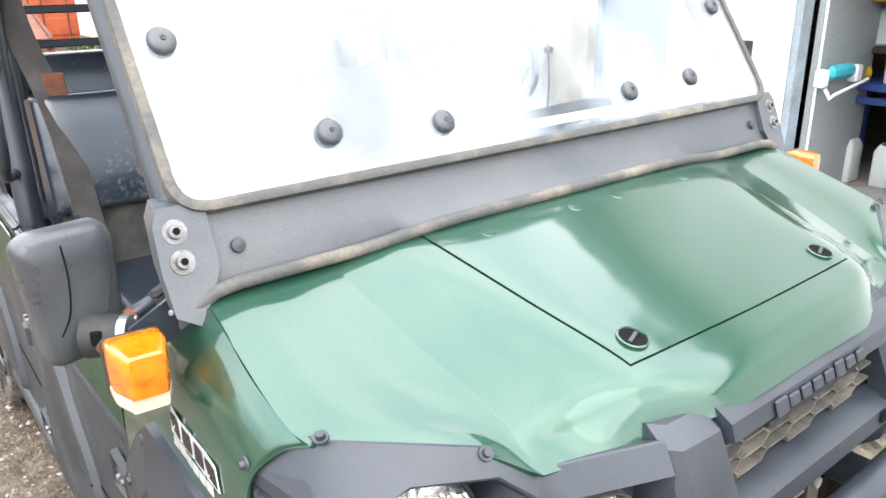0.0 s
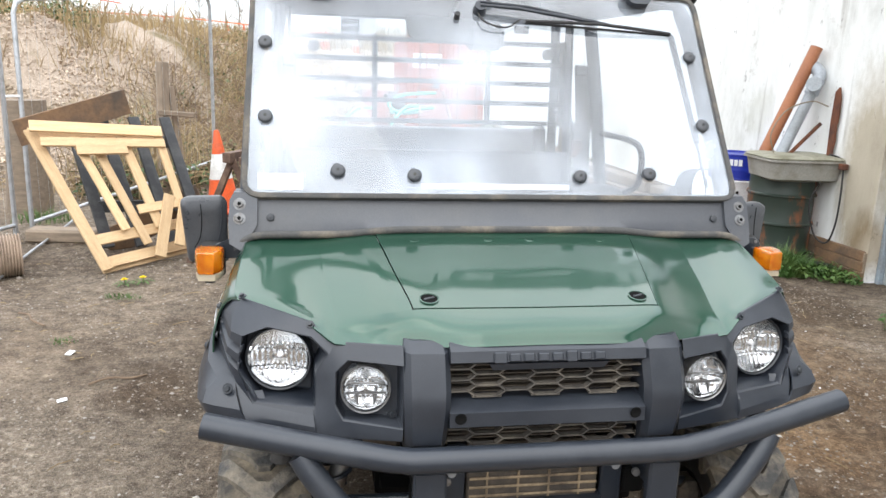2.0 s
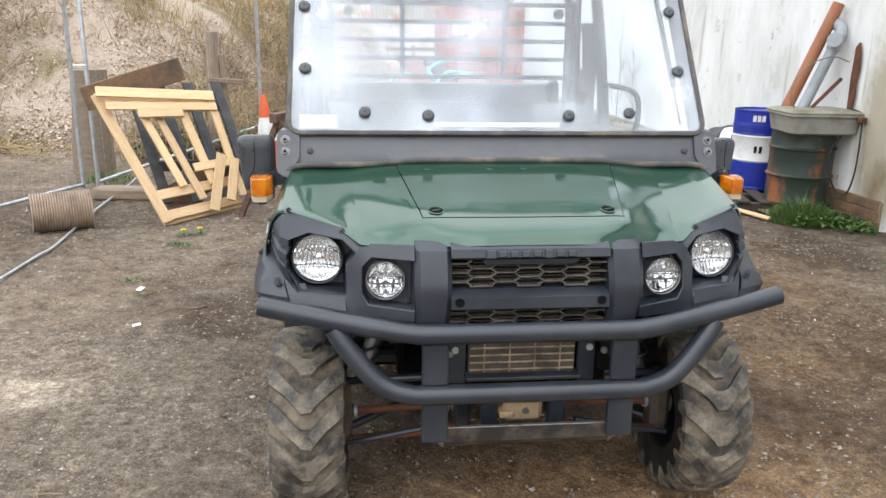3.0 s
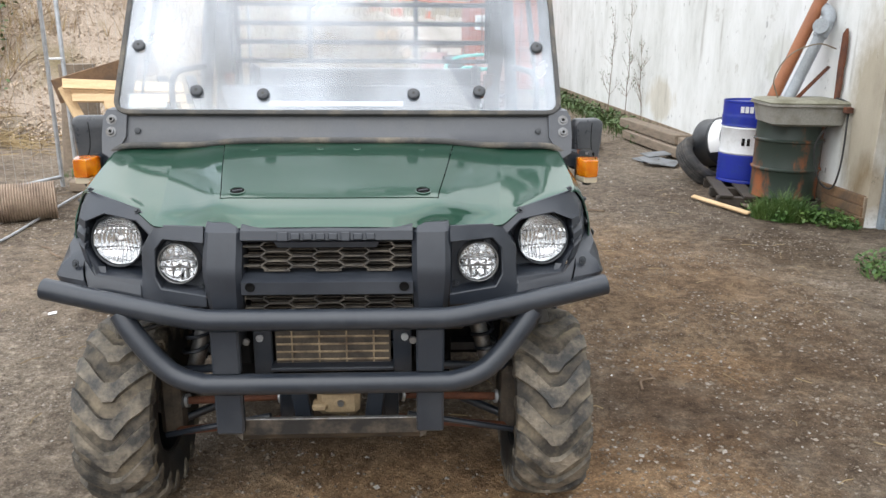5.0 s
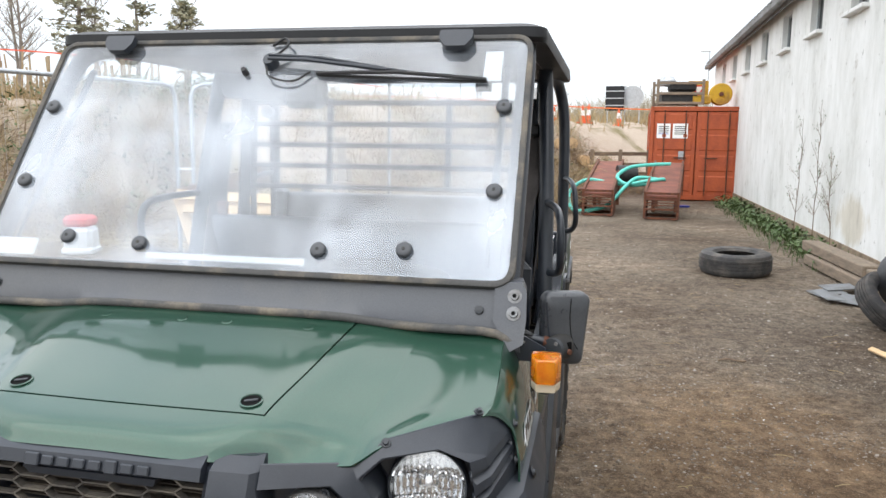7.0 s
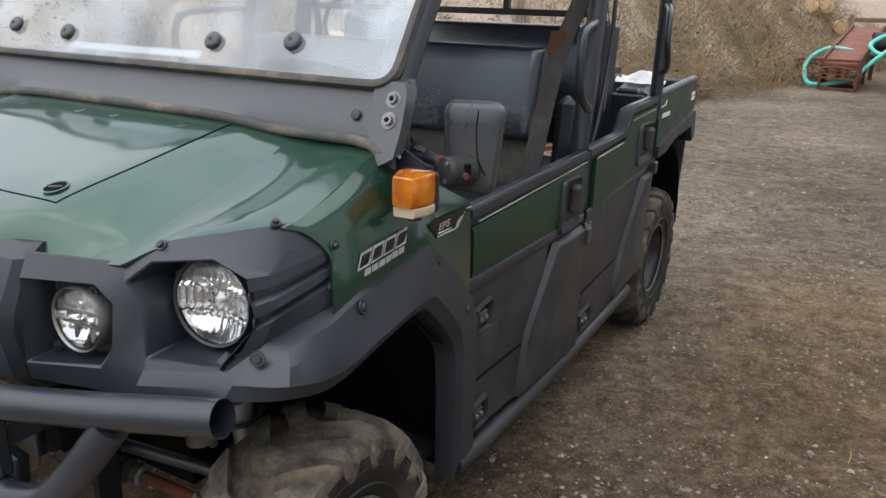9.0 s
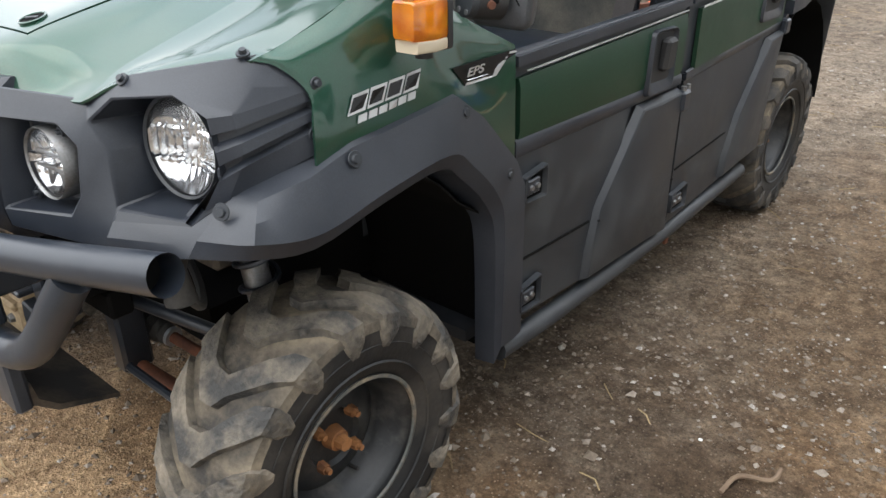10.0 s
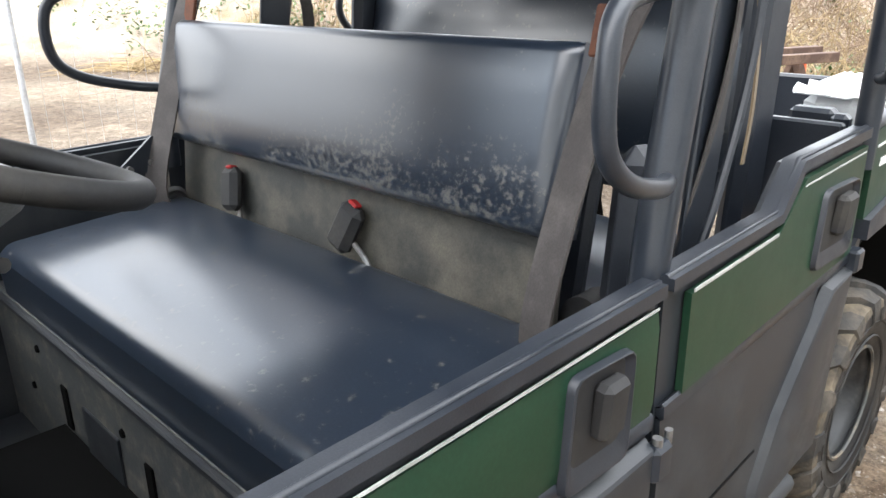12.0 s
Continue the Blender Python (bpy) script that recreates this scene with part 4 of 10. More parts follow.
def fascia(s):
    P = {
        "A0": (0.342, -0.138, 1.000), "A": (0.493, -0.066, 0.988), "B": (0.553, -0.028, 1.027), "C": (0.717, 0.062, 1.060), "D": (0.738, 0.107, 1.066),
        "R": (0.772, 0.147, 1.040), "M": (0.778, 0.142, 1.010), "O": (0.744, 0.050, 1.020), "K": (0.742, 0.016, 0.990),
        "E": (0.511, -0.082, 0.960), "F": (0.552, -0.060, 0.996), "G": (0.653, -0.022, 1.009), "H": (0.714, -0.010, 0.986),
        "H2": (0.727, -0.008, 0.905), "I": (0.679, -0.050, 0.833), "J": (0.542, -0.080, 0.827), "W": (0.538, -0.074, 0.917),
        "f0": (0.342, -0.158, 0.957), "f1": (0.466, -0.110, 0.954), "f2": (0.493, -0.099, 0.922), "f3": (0.496, -0.113, 0.845), "f4": (0.477, -0.124, 0.813), "f5": (0.342, -0.168, 0.804),
        "P": (0.538, -0.106, 0.764), "P0": (0.342, -0.165, 0.770), "Pt": (0.546, -0.092, 0.812), "Qt": (0.733, -0.002, 0.868), "Q": (0.704, -0.068, 0.789), "It": (0.690, -0.046, 0.828),
    }
    at = {k: Vector((s * v[0], v[1], v[2])) for k, v in P.items()}
    bm = bmesh.new()
    bv = {k: bm.verts.new(v) for k, v in at.items()}

    def face(*ks):
        bm.faces.new([bv[k] if isinstance(k, str) else k for k in ks])

    for f in ("A B F E", "B C G F", "C K H G", "C O K", "C D R M O", "O M K", "A0 A f1 f0", "A E f2 f1", "E W f2", "W f3 f2", "W J f3", "J P f4 f3", "P P0 f5 f4", "J I It Pt", "J Pt P"):
        face(*f.split())
    # recesses: walls running back to a floor
    for names, cen, dy, pinch in (("E F G H H2 I J W", (0.632, 0.922), 0.078, 0.10), ("f0 f1 f2 f3 f4 f5", (0.425, 0.885), 0.045, 0.07)):
        ks = names.split()
        rim_ = [bv[k] for k in ks]
        lip = [bm.verts.new(v.co + Vector((0.025 * (cen[0] * s - v.co.x), 0.006, 0.025 * (cen[1] - v.co.z)))) for v in rim_]
        flo = [bm.verts.new((v.co.x + pinch * (cen[0] * s - v.co.x), v.co.y * 0.55 + dy - (0.02 if len(ks) == 8 else 0.055), v.co.z + pinch * (cen[1] - v.co.z))) for v in rim_]
        for p_, q_ in ((rim_, lip), (lip, flo)):
            for i in range(len(ks)):
                j = (i + 1) % len(ks)
                bm.faces.new((p_[i], p_[j], q_[j], q_[i]))
        bm.faces.new(flo)
    # edges turned back under the bonnet and the bumper
    for chain, d in (("A0 A B C D R", Vector((0, 0.03, -0.016))), ("P0 P", Vector((0, 0.06, 0.006)))):
        ks = chain.split()
        bk = [bm.verts.new(bv[k].co + d) for k in ks]
        for i in range(len(ks) - 1):
            bm.faces.new((bv[ks[i]], bv[ks[i + 1]], bk[i + 1], bk[i]))
    bmesh.ops.recalc_face_normals(bm, faces=bm.faces)
    edges = [e for e in bm.edges if len(e.link_faces) == 2 and e.calc_face_angle(0) > 0.35]
    bmesh.ops.bevel(bm, geom=edges, offset=0.0028, segments=1, affect="EDGES", clamp_overlap=True)
    g = Geo()
    bm.verts.index_update()
    g.add([v.co[:] for v in bm.verts], [tuple(v.index for v in f.verts) for f in bm.faces])
    bm.free()
    fa = part("lamp_housing", g, PLASTIC, car, "faceted black plastic lamp housing", 25)
    # apron below the headlight, cut off along the flare's seam
    g = Geo()
    top_, bot_ = [P["Pt"], P["It"], P["Qt"]], [P["P"], (0.665, -0.078, 0.780), P["Q"]]
    g.sheet([[(s * t_[0], t_[1], t_[2]) for t_ in top_], [(s * (t_[0] + b_[0]) / 2, (t_[1] + b_[1]) / 2 - 0.006, (t_[2] + b_[2]) / 2) for t_, b_ in zip(top_, bot_)], [(s * b_[0], b_[1], b_[2]) for b_ in bot_]], 0.006 * s)
    part("apron", g, PLASTIC, fa, "", 20)
    g = Geo()
    g.sheet([[(s * 0.668, -0.018, 0.850), (s * 0.703, -0.0285, 0.8515), (s * 0.732, -0.001, 0.8705)], [(s * 0.655, -0.050, 0.824), (s * 0.690, -0.045, 0.829), (s * 0.732, -0.001, 0.8685)]], 0.004 * s)
    part("cheek_gusset", g, PLASTIC, fa, "", 20)
    # louvred cheek: two long slots that run round the corner
    g = Geo()
    left = [(0, P["H"]), (0.55, P["H2"]), (1, (0.704, -0.030, 0.850))]
    corner = [(0, P["K"]), (0.5, (0.757, 0.018, 0.932)), (1, P["Qt"])]
    rear = [(0, (0.778, 0.142, 1.010)), (1, (0.789, 0.126, 0.918))]
    rows = [(0, 0), (0.16, 0), (0.19, 1), (0.27, 1), (0.33, 0), (0.46, 0), (0.49, 1), (0.57, 1), (0.63, 0), (1, 0)]
    grid = []
    for v, inn in rows:
        l_, c_, r_ = lerp_line(left, v), lerp_line(corner, v), lerp_line(rear, v)
        cols = [(l_, 0), (l_.lerp(c_, 0.16), 1), (l_.lerp(c_, 0.94), 1), (c_.lerp(r_, 0.04), 1), (c_.lerp(r_, 0.45), 1), (c_.lerp(r_, 0.86), 1), (c_.lerp(r_, 0.885), 0), (r_, 0)]
        row = []
        for p_, may in cols:
            q_ = p_ + (Vector((-0.011, 0.005, 0)) if inn and may else Vector((0, 0, 0)))
            row.append((s * q_.x, q_.y, q_.z))
        grid.append(row)
    g.sheet(grid, 0.004 * s)
    part("cheek_louvre", g, PLASTIC, fa, "", 20)
    for p, d in (((0.779, 0.134, 1.016), (1, 0, 0.1)), ((0.786, 0.117, 0.946), (1, 0, 0.1)), ((0.717, 0.061, 1.062), (0.3, -0.3, 1)), ((0.553, -0.036, 1.020), (0.2, -0.8, 0.7)), ((0.452, -0.098, 0.936), (0, -1, 0)), ((0.362, -0.118, 0.822), (0, -1, 0))):
        g = Geo()
        bolt(g, (s * p[0], p[1], p[2]), (s * d[0], d[1], d[2]), 0.006)
        part("bolt", g, PLASTIC_GREY, fa)


for s in (1, -1):
    fascia(s)


REFLECTOR = mat_base("aluminised_reflector", (0.86, 0.87, 0.88), 0.14, 1.0)[0]


def lamp(c, r, aim, name, bars):
    """A round lamp: bezel, stepped mirror of small facets, bulb cover and lens."""
    lm = new(name)
    lm.parent = car
    rot_ = Vector(aim).to_track_quat("Z", "Y").to_matrix().to_4x4()
    lm.matrix_basis = Matrix.Translation(c) @ rot_
    lm.empty_display_size = 0.05
    part("bezel", Geo().lathe([(r * 0.97, -0.03), (r * 1.04, -0.03), (r * 1.045, 0.003), (r * 1.02, 0.008), (r * 0.97, 0.004)], 40), PLASTIC_GREY if not bars else STEEL, lm)
    # a fluted bowl: upright flutes and a stepped band across the middle
    up = rot_.inverted().to_3x3() @ Vector((0, 0, 1))
    up = Vector((up.x, up.y, 0)).normalized()
    side_ = Vector((up.y, -up.x, 0))
    flutes, deep = (0.0125, 0.36) if not bars else (0.019, 0.42)
    loops = []
    for i in range(19):
        rho = 0.965 * (1 - i / 18) ** 0.9
        ring = []
        for j in range(96):
            a = 2 * math.pi * j / 96
            u, v = rho * math.cos(a), rho * math.sin(a)
            d = -deep * (1 - rho * rho)
            d += 0.055 * abs(math.sin(math.pi * u * r / flutes)) * (1 - rho**6) * (1.0 if abs(v) < 0.42 else 0.35)
            if not bars:
                d += 0.050 * (abs(v) < 0.30) - 0.035 * (abs(v) < 0.30) * (abs(u) < 0.20)
            else:
                d += 0.10 * (abs(v) < 0.13) + 0.07 * abs(math.sin(2.0 * a)) * (1 - rho**4)
            ring.append(side_ * (u * r) + up * (v * r) + Vector((0, 0, d * r)))
        loops.append(ring)
    part("reflector_bowl", Geo().rings(loops, True, False), REFLECTOR, lm, "mirror bowl with upright flutes", 28)
    if bars:
        g = Geo()
        for dv, ww in ((0.012, 1.7), (-0.012, 1.7)):
            g.box((r * ww, 0.005, 0.006), Matrix.Translation(up * dv + Vector((0, 0, -0.006))) @ Matrix((side_, up, Vector((0, 0, 1)))).transposed().to_4x4(), 0.0015)
        for du in (-0.019, 0.019):
            g.box((0.004, 0.030, 0.006), Matrix.Translation(side_ * du + up * -0.026 + Vector((0, 0, -0.008))) @ Matrix((side_, up, Vector((0, 0, 1)))).transposed().to_4x4(), 0.001)
        part("lamp_bar", g, STEEL, lm)
    part("bulb_cap", Geo().lathe([(0.0, -0.012), (r * 0.10, -0.014), (r * 0.12, -0.03)], 20), CHROME, lm)
    part("lens", Geo().lathe([(r * 0.98, 0.002), (r * 0.8, 0.010), (r * 0.5, 0.0145), (r * 0.2, 0.016), (0.0, 0.0163)], 40), LENS, lm, "clear domed lens", 60)


for s in (1, -1):
    lamp((s * 0.629, -0.004, 0.925), 0.0765, (s * 0.13, -1, 0.06), "headlight", False)
    lamp((s * 0.425, -0.116, 0.886), 0.0565, (s * 0.06, -1, 0.04), "fog_light", True)

# fender flares and wheel wells
FL = [
    [(0.731, 0.0, 0.872), (0.743, 0.03, 0.884), (0.775, 0.11, 0.910), (0.790, 0.185, 0.930), (0.786, 0.42, 0.946), (0.784, 0.50, 0.890), (0.782, 0.62, 0.770), (0.782, 0.655, 0.70), (0.782, 0.660, 0.34)],
    [(0.733, -0.002, 0.868), (0.778, 0.012, 0.872), (0.808, 0.085, 0.893), (0.811, 0.165, 0.917), (0.811, 0.42, 0.940), (0.806, 0.50, 0.885), (0.801, 0.62, 0.765), (0.800, 0.655, 0.70), (0.799, 0.660, 0.34)],
    [(0.728, -0.034, 0.845), (0.800, -0.012, 0.852), (0.824, 0.085, 0.866), (0.828, 0.185, 0.890), (0.824, 0.40, 0.905), (0.815, 0.475, 0.86), (0.808, 0.585, 0.745), (0.806, 0.615, 0.67), (0.803, 0.622, 0.34)],
    [(0.718, -0.058, 0.818), (0.808, -0.024, 0.826), (0.834, 0.075, 0.834), (0.842, 0.21, 0.862), (0.832, 0.375, 0.872), (0.820, 0.45, 0.83), (0.812, 0.545, 0.715), (0.808, 0.575, 0.62), (0.803, 0.580, 0.34)],
    [(0.704, -0.068, 0.789), (0.796, -0.028, 0.800), (0.822, 0.07, 0.808), (0.828, 0.21, 0.836), (0.818, 0.362, 0.846), (0.806, 0.432, 0.806), (0.800, 0.520, 0.700), (0.798, 0.556, 0.60), (0.795, 0.565, 0.30)],
    [(0.66, -0.045, 0.775), (0.70, -0.02, 0.775), (0.74, 0.07, 0.79), (0.75, 0.21, 0.82), (0.75, 0.36, 0.83), (0.75, 0.42, 0.79), (0.75, 0.51, 0.69), (0.75, 0.545, 0.60), (0.75, 0.555, 0.30)],
]
fl = np.array([[p for p in r] for r in FL])
fl[3:, 2:6, 2] -= 0.020
fl[2, 2:6, 2] -= 0.008
rows_ = []
for i, r in enumerate(fl):
    if i < 3:
        k = np.arange(len(r))
        q = np.linspace(0, len(r) - 1, 4 * (len(r) - 1) + 1)
        rows_.append(np.stack([np.interp(q, k, r[:, j]) for j in range(3)], -1))
    else:
        rows_.append(np.array([tuple(p) for p in smooth_line([tuple(p) for p in r], 4)]))
g = Geo().sheet(np.array(rows_).transpose(1, 0, 2), -0.005)
sides("fender_flare", g, PLASTIC, "angular black plastic fender flare", 22)
for p, d in (((0.820, 0.163, 0.902), (1, 0, 0.3)), ((0.812, 0.437, 0.909), (1, 0, 0.2)), ((0.806, 0.588, 0.746), (1, 0, 0)), ((0.748, -0.030, 0.862), (0.4, -0.85, 0.3))):
    g = Geo()
    bolt(g, p, d, 0.008, 0.004)
    sides("flare_bolt", g, PLASTIC_GREY)
# black well liner, coloured darker still to stand in for its deep shade
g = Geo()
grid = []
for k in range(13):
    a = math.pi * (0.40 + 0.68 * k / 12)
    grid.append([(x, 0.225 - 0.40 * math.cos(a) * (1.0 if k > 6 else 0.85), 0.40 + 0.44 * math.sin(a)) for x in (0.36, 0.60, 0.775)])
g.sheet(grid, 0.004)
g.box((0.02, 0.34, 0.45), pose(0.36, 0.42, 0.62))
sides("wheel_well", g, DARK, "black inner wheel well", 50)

# cowl, rubber strip, end brackets
grid = []
for x in np.linspace(-0.765, 0.765, 31):
    up = 0.016 * (1 / (1 + math.exp((abs(x) - 0.40) / 0.035)))
    dip = 0.03 * max(0.0, (abs(x) - 0.70) / 0.065)
    grid.append([(x, 0.392, 1.272), (x, 0.385, 1.258), (x, 0.360, 1.20), (x, 0.340 - up * 0.8, 1.158 + up - dip), (x, 0.34, 1.14 + up - dip)])
part("cowl_panel", Geo().sheet(grid, -0.008), COWL, car, "flat grey-black panel under the windscreen", 50)
pts = [(x, 0.334 - 0.015 * (1 / (1 + math.exp((abs(x) - 0.40) / 0.035))), 1.158 + 0.018 * (1 / (1 + math.exp((abs(x) - 0.40) / 0.035))) - 0.022 * max(0.0, (abs(x) - 0.68) / 0.07) ** 2) for x in np.linspace(-0.75, 0.75, 41)]
part("rubber_strip", Geo().tube(pts, 0.0105, 10), DUSTY_RUBBER, car, "sagging grey rubber strip")
g = Geo()
poly = [(0.700, 1.270), (0.764, 1.270), (0.775, 1.250), (0.778, 1.19), (0.774, 1.135), (0.745, 1.118), (0.720, 1.15), (0.700, 1.185)]
front = [(x, 0.352 + (z - 1.2) * 0.40 - 0.004, z) for x, z in poly]
rear = [(x - 0.004, y_ + 0.042, z + 0.004) for x, y_, z in front]
k = len(poly)
g.add(front + rear, [tuple(range(k - 1, -1, -1)), tuple(range(k, 2 * k))] + [(i, (i + 1) % k, k + (i + 1) % k, k + i) for i in range(k)])
sides("pillar_bracket", g, COWL, "bolted steel bracket at the foot of the windscreen", 30)
for s in (-1, 1):
    for p in ((0.748, 0.3655, 1.238), (0.748, 0.349, 1.200)):
        gg = Geo()
        q, d = Vector((s * p[0], p[1], p[2])), Vector((0, -0.93, 0.37))
        gg.cyl(q, q + d * 0.003, 0.0175, 0.0168, 20)
        gg.cyl(q + d * 0.003, q + d * 0.010, 0.0105, 0.0095, 14)
        part("washer_bolt", gg, ZINC, car, "steel bolt with a wide washer")
        gs = Geo().cyl(q + d * 0.0101, q + d * 0.0106, 0.0055, 0.0055, 6)
        part("bolt_socket", gs, DARK, car)
    gg = Geo().lathe([(0.011, 0.0), (0.010, 0.004), (0.0, 0.006)], 16, Matrix.Translation((s * 0.665, 0.357, 1.203)) @ Vector((0, -0.93, 0.37)).to_track_quat("Z", "Y").to_matrix().to_4x4())
    part("rivet", gg, PLASTIC_GREY, car)

# windscreen
W0, WS = Vector((0, 0.372, 1.262)), Vector((0, 0.550, 0.835)).normalized()
WN = Vector((1, 0, 0)).cross(WS)
WH = 0.742


def on_glass(x, h, off=0.0):
    return W0 + Vector((x, 0, 0)) + WS * h - WN * off * -1


wpoly = rounded([(-0.737, 0.0), (0.737, 0.0), (0.728, WH), (-0.728, WH)], 0.05, 6)
g = Geo()
ring = [on_glass(x, h) for x, h in wpoly]
back = [p - WN * 0.005 for p in ring]
k = len(ring)
g.add(ring + back, [tuple(range(k)), tuple(range(k, 2 * k))] + [(i, k + i, k + (i + 1) % k, (i + 1) % k) for i in range(k)])
screen_ob = part("windscreen", g, SCREEN, car, "scratched hazy clear plastic windscreen with painted cloud reflections")
screen_ob.visible_shadow = False
loop = [Vector(p) for p in ring]
g = Geo()
loops = []
for i, p in enumerate(loop):
    d = (loop[(i + 1) % k] - loop[i - 1]).normalized()
    u = WN
    w_ = d.cross(u)
    loops.append([p + u * a + w_ * c for a, c in ((-0.011, -0.007), (0.006, -0.007), (0.009, 0.0), (0.006, 0.008), (-0.011, 0.008))])
g.rings(loops + [loops[0]], True, False)
part("screen_seal", g, DUSTY_RUBBER, car, "dusty rubber edging round the windscreen", 60)
KN = [(-0.688, 1.681), (-0.683, 1.469), (-0.477, 1.326), (-0.257, 1.316), (0.245, 1.318), (0.467, 1.327), (0.673, 1.471), (0.674, 1.684)]
for x, z in KN:
    h = (z - W0.z) / WS.z
    mt = Matrix.Translation(on_glass(x, h)) @ WN.to_track_quat("Z", "Y").to_matrix().to_4x4()
    kn = part("rubber_mount", Geo().lathe([(0.0195, 0.0), (0.0205, 0.004), (0.0190, 0.0055), (0.0215, 0.007), (0.0205, 0.011), (0.0165, 0.014), (0.008, 0.0155), (0.0, 0.016)], 28, mt), MIRROR_SHELL, car, "domed grey plastic windscreen fixing")
    part("mount_screw", Geo().lathe([(0.0048, 0.0155), (0.0042, 0.0172), (0.002, 0.0170), (0.0, 0.0162)], 12, mt), RUBBER, kn)
for x0, x1, h0, h1 in ((-0.70, -0.575, 0.022, 0.072), (-0.235, 0.210, 0.028, 0.046), (0.605, 0.655, 0.60, 0.70)):
    gg = Geo().add([on_glass(x0, h0, -0.0065), on_glass(x1, h0, -0.0065), on_glass(x1, h1, -0.0065), on_glass(x0, h1, -0.0065)], [(0, 1, 2, 3)])
    part("sticker", gg, WHITE_STICKER, car, "white sticker inside the windscreen")

# roof and roll cage
ROOF_F, ROOF_R = 0.79, 2.33
prof = rounded([(-0.765, ROOF_F), (0.765, ROOF_F), (0.755, ROOF_R), (-0.755, ROOF_R)], 0.06, 4)
g = Geo()
lo = [(x, y_, 1.872) for x, y_ in prof]
l1 = [(x * 1.005, y_ if y_ > 1 else y_ - 0.012, 1.884) for x, y_ in prof]
hi = [(x, y_ if y_ > 1 else y_ - 0.012, 1.912 + (0.012 if y_ > 1 else 0)) for x, y_ in prof]
tp = [(x * 0.96, 1.5 + (y_ - 1.5) * 0.96, 1.926 + (0.012 if y_ > 1 else 0)) for x, y_ in prof]
g.rings([lo, l1, hi, tp])
part("roof_panel", g, ROOF_BLACK, car, "thin black plastic roof", 35)
for s in (-1, 1):
    gg = Geo().prism(rounded([(-0.047, 0.0), (0.047, 0.0), (0.047, -0.028), (0.028, -0.055), (-0.028, -0.055), (-0.047, -0.028)], 0.006, 2), 0.02, Matrix.Translation((s * 0.523, 0.768, 1.892)) @ pose(0, 0, 0, 58, 0, 0))
    part("roof_clip", gg, PLASTIC, car)
A = smooth_line([(0.735, 0.400, 1.13), (0.728, 0.415, 1.25), (0.722, 0.60, 1.53), (0.716, 0.775, 1.79), (0.706, 0.88, 1.865), (0.690, 1.10, 1.893), (0.685, 1.70, 1.897), (0.688, 2.12, 1.893), (0.712, 2.26, 1.84), (0.735, 2.305, 1.70), (0.742, 2.315, 1.40), (0.742, 2.31, 0.98)], 6)
sides("side_hoop", Geo().tube(A, 0.0255, 14), TUBE, "black tubular roll-cage hoop", 60)
sides("b_pillar", Geo().tube(smooth_line([(0.732, 1.462, 0.90), (0.732, 1.476, 1.05), (0.716, 1.585, 1.50), (0.692, 1.69, 1.885)], 6), 0.029, 14), TUBE, "black tubular centre pillar", 60)
H1 = smooth_line([(0.738, 1.485, 1.108), (0.772, 1.405, 1.118), (0.795, 1.29, 1.150), (0.800, 1.232, 1.20), (0.800, 1.225, 1.29), (0.790, 1.262, 1.345), (0.768, 1.385, 1.362), (0.722, 1.552, 1.368)], 6)
sides("grab_handle", Geo().tube(H1, 0.0135, 12), TUBE, "bent black grab handle", 60)
H2 = smooth_line([(0.742, 2.315, 1.17), (0.782, 2.25, 1.18), (0.808, 2.17, 1.22), (0.810, 2.13, 1.29), (0.80, 2.16, 1.38), (0.777, 2.23, 1.415), (0.740, 2.315, 1.425)], 6)
sides("rear_grab_handle", Geo().tube(H2, 0.0125, 12), TUBE, "bent black grab handle", 60)
for y_, z_ in ((0.90, 1.872), (1.69, 1.893), (2.15, 1.885)):
    part("cross_tube", Geo().tube([(-0.69, y_, z_), (0.69, y_, z_)], 0.022, 12), TUBE, car)
sides("flat_upright", Geo().box((0.012, 0.095, 0.98), pose(0.655, 1.80, 1.40, -7, 0, 0), 0.003), TUBE, "flat black steel upright")

# screen of bars behind the front bench
gs = new("rear_guard")
gs.parent = car
gs.matrix_basis = Matrix.Translation((0, 1.84, 1.575)) @ pose(0, 0, 0, -4, 0, 0)
for k, z_ in enumerate((-0.19, -0.097, -0.005, 0.087, 0.18)):
    part("guard_bar", Geo().box((1.27, 0.022, 0.022), pose(0, 0, z_), 0.003), TUBE, gs)
for x_ in (-0.637, -0.27, 0.27, 0.637):
    part("guard_upright", Geo().box((0.024, 0.026, 0.40), pose(x_, 0.024, 0.0), 0.003), TUBE, gs)
part("guard_tag", Geo().box((0.07, 0.004, 0.035), pose(0.42, 0.0, 0.245)), DARK, gs)
for x_ in (-0.55, 0.55):
    part("guard_knob", Geo().cyl((x_, -0.03, 0.135), (x_, 0.0, 0.135), 0.026), RUBBER, gs)

# wiper and mirror under the roof
g = Geo()
g.cyl(on_glass(-0.02, 0.655), on_glass(-0.02, 0.655, 0.03), 0.022, 0.018, 16)
g.tube([on_glass(-0.02, 0.655, 0.03), on_glass(0.10, 0.645, 0.035), on_glass(0.34, 0.612, 0.03)], 0.006, 8)
g.tube([on_glass(-0.02, 0.668, 0.03), on_glass(0.14, 0.652, 0.035), on_glass(0.40, 0.604, 0.028)], 0.0045, 8)
wp = part("wiper", g, TUBE, car, "black wiper arm and blade parked across the glass")
g = Geo()
a, c = on_glass(0.13, 0.615, 0.012), on_glass(0.62, 0.590, 0.012)
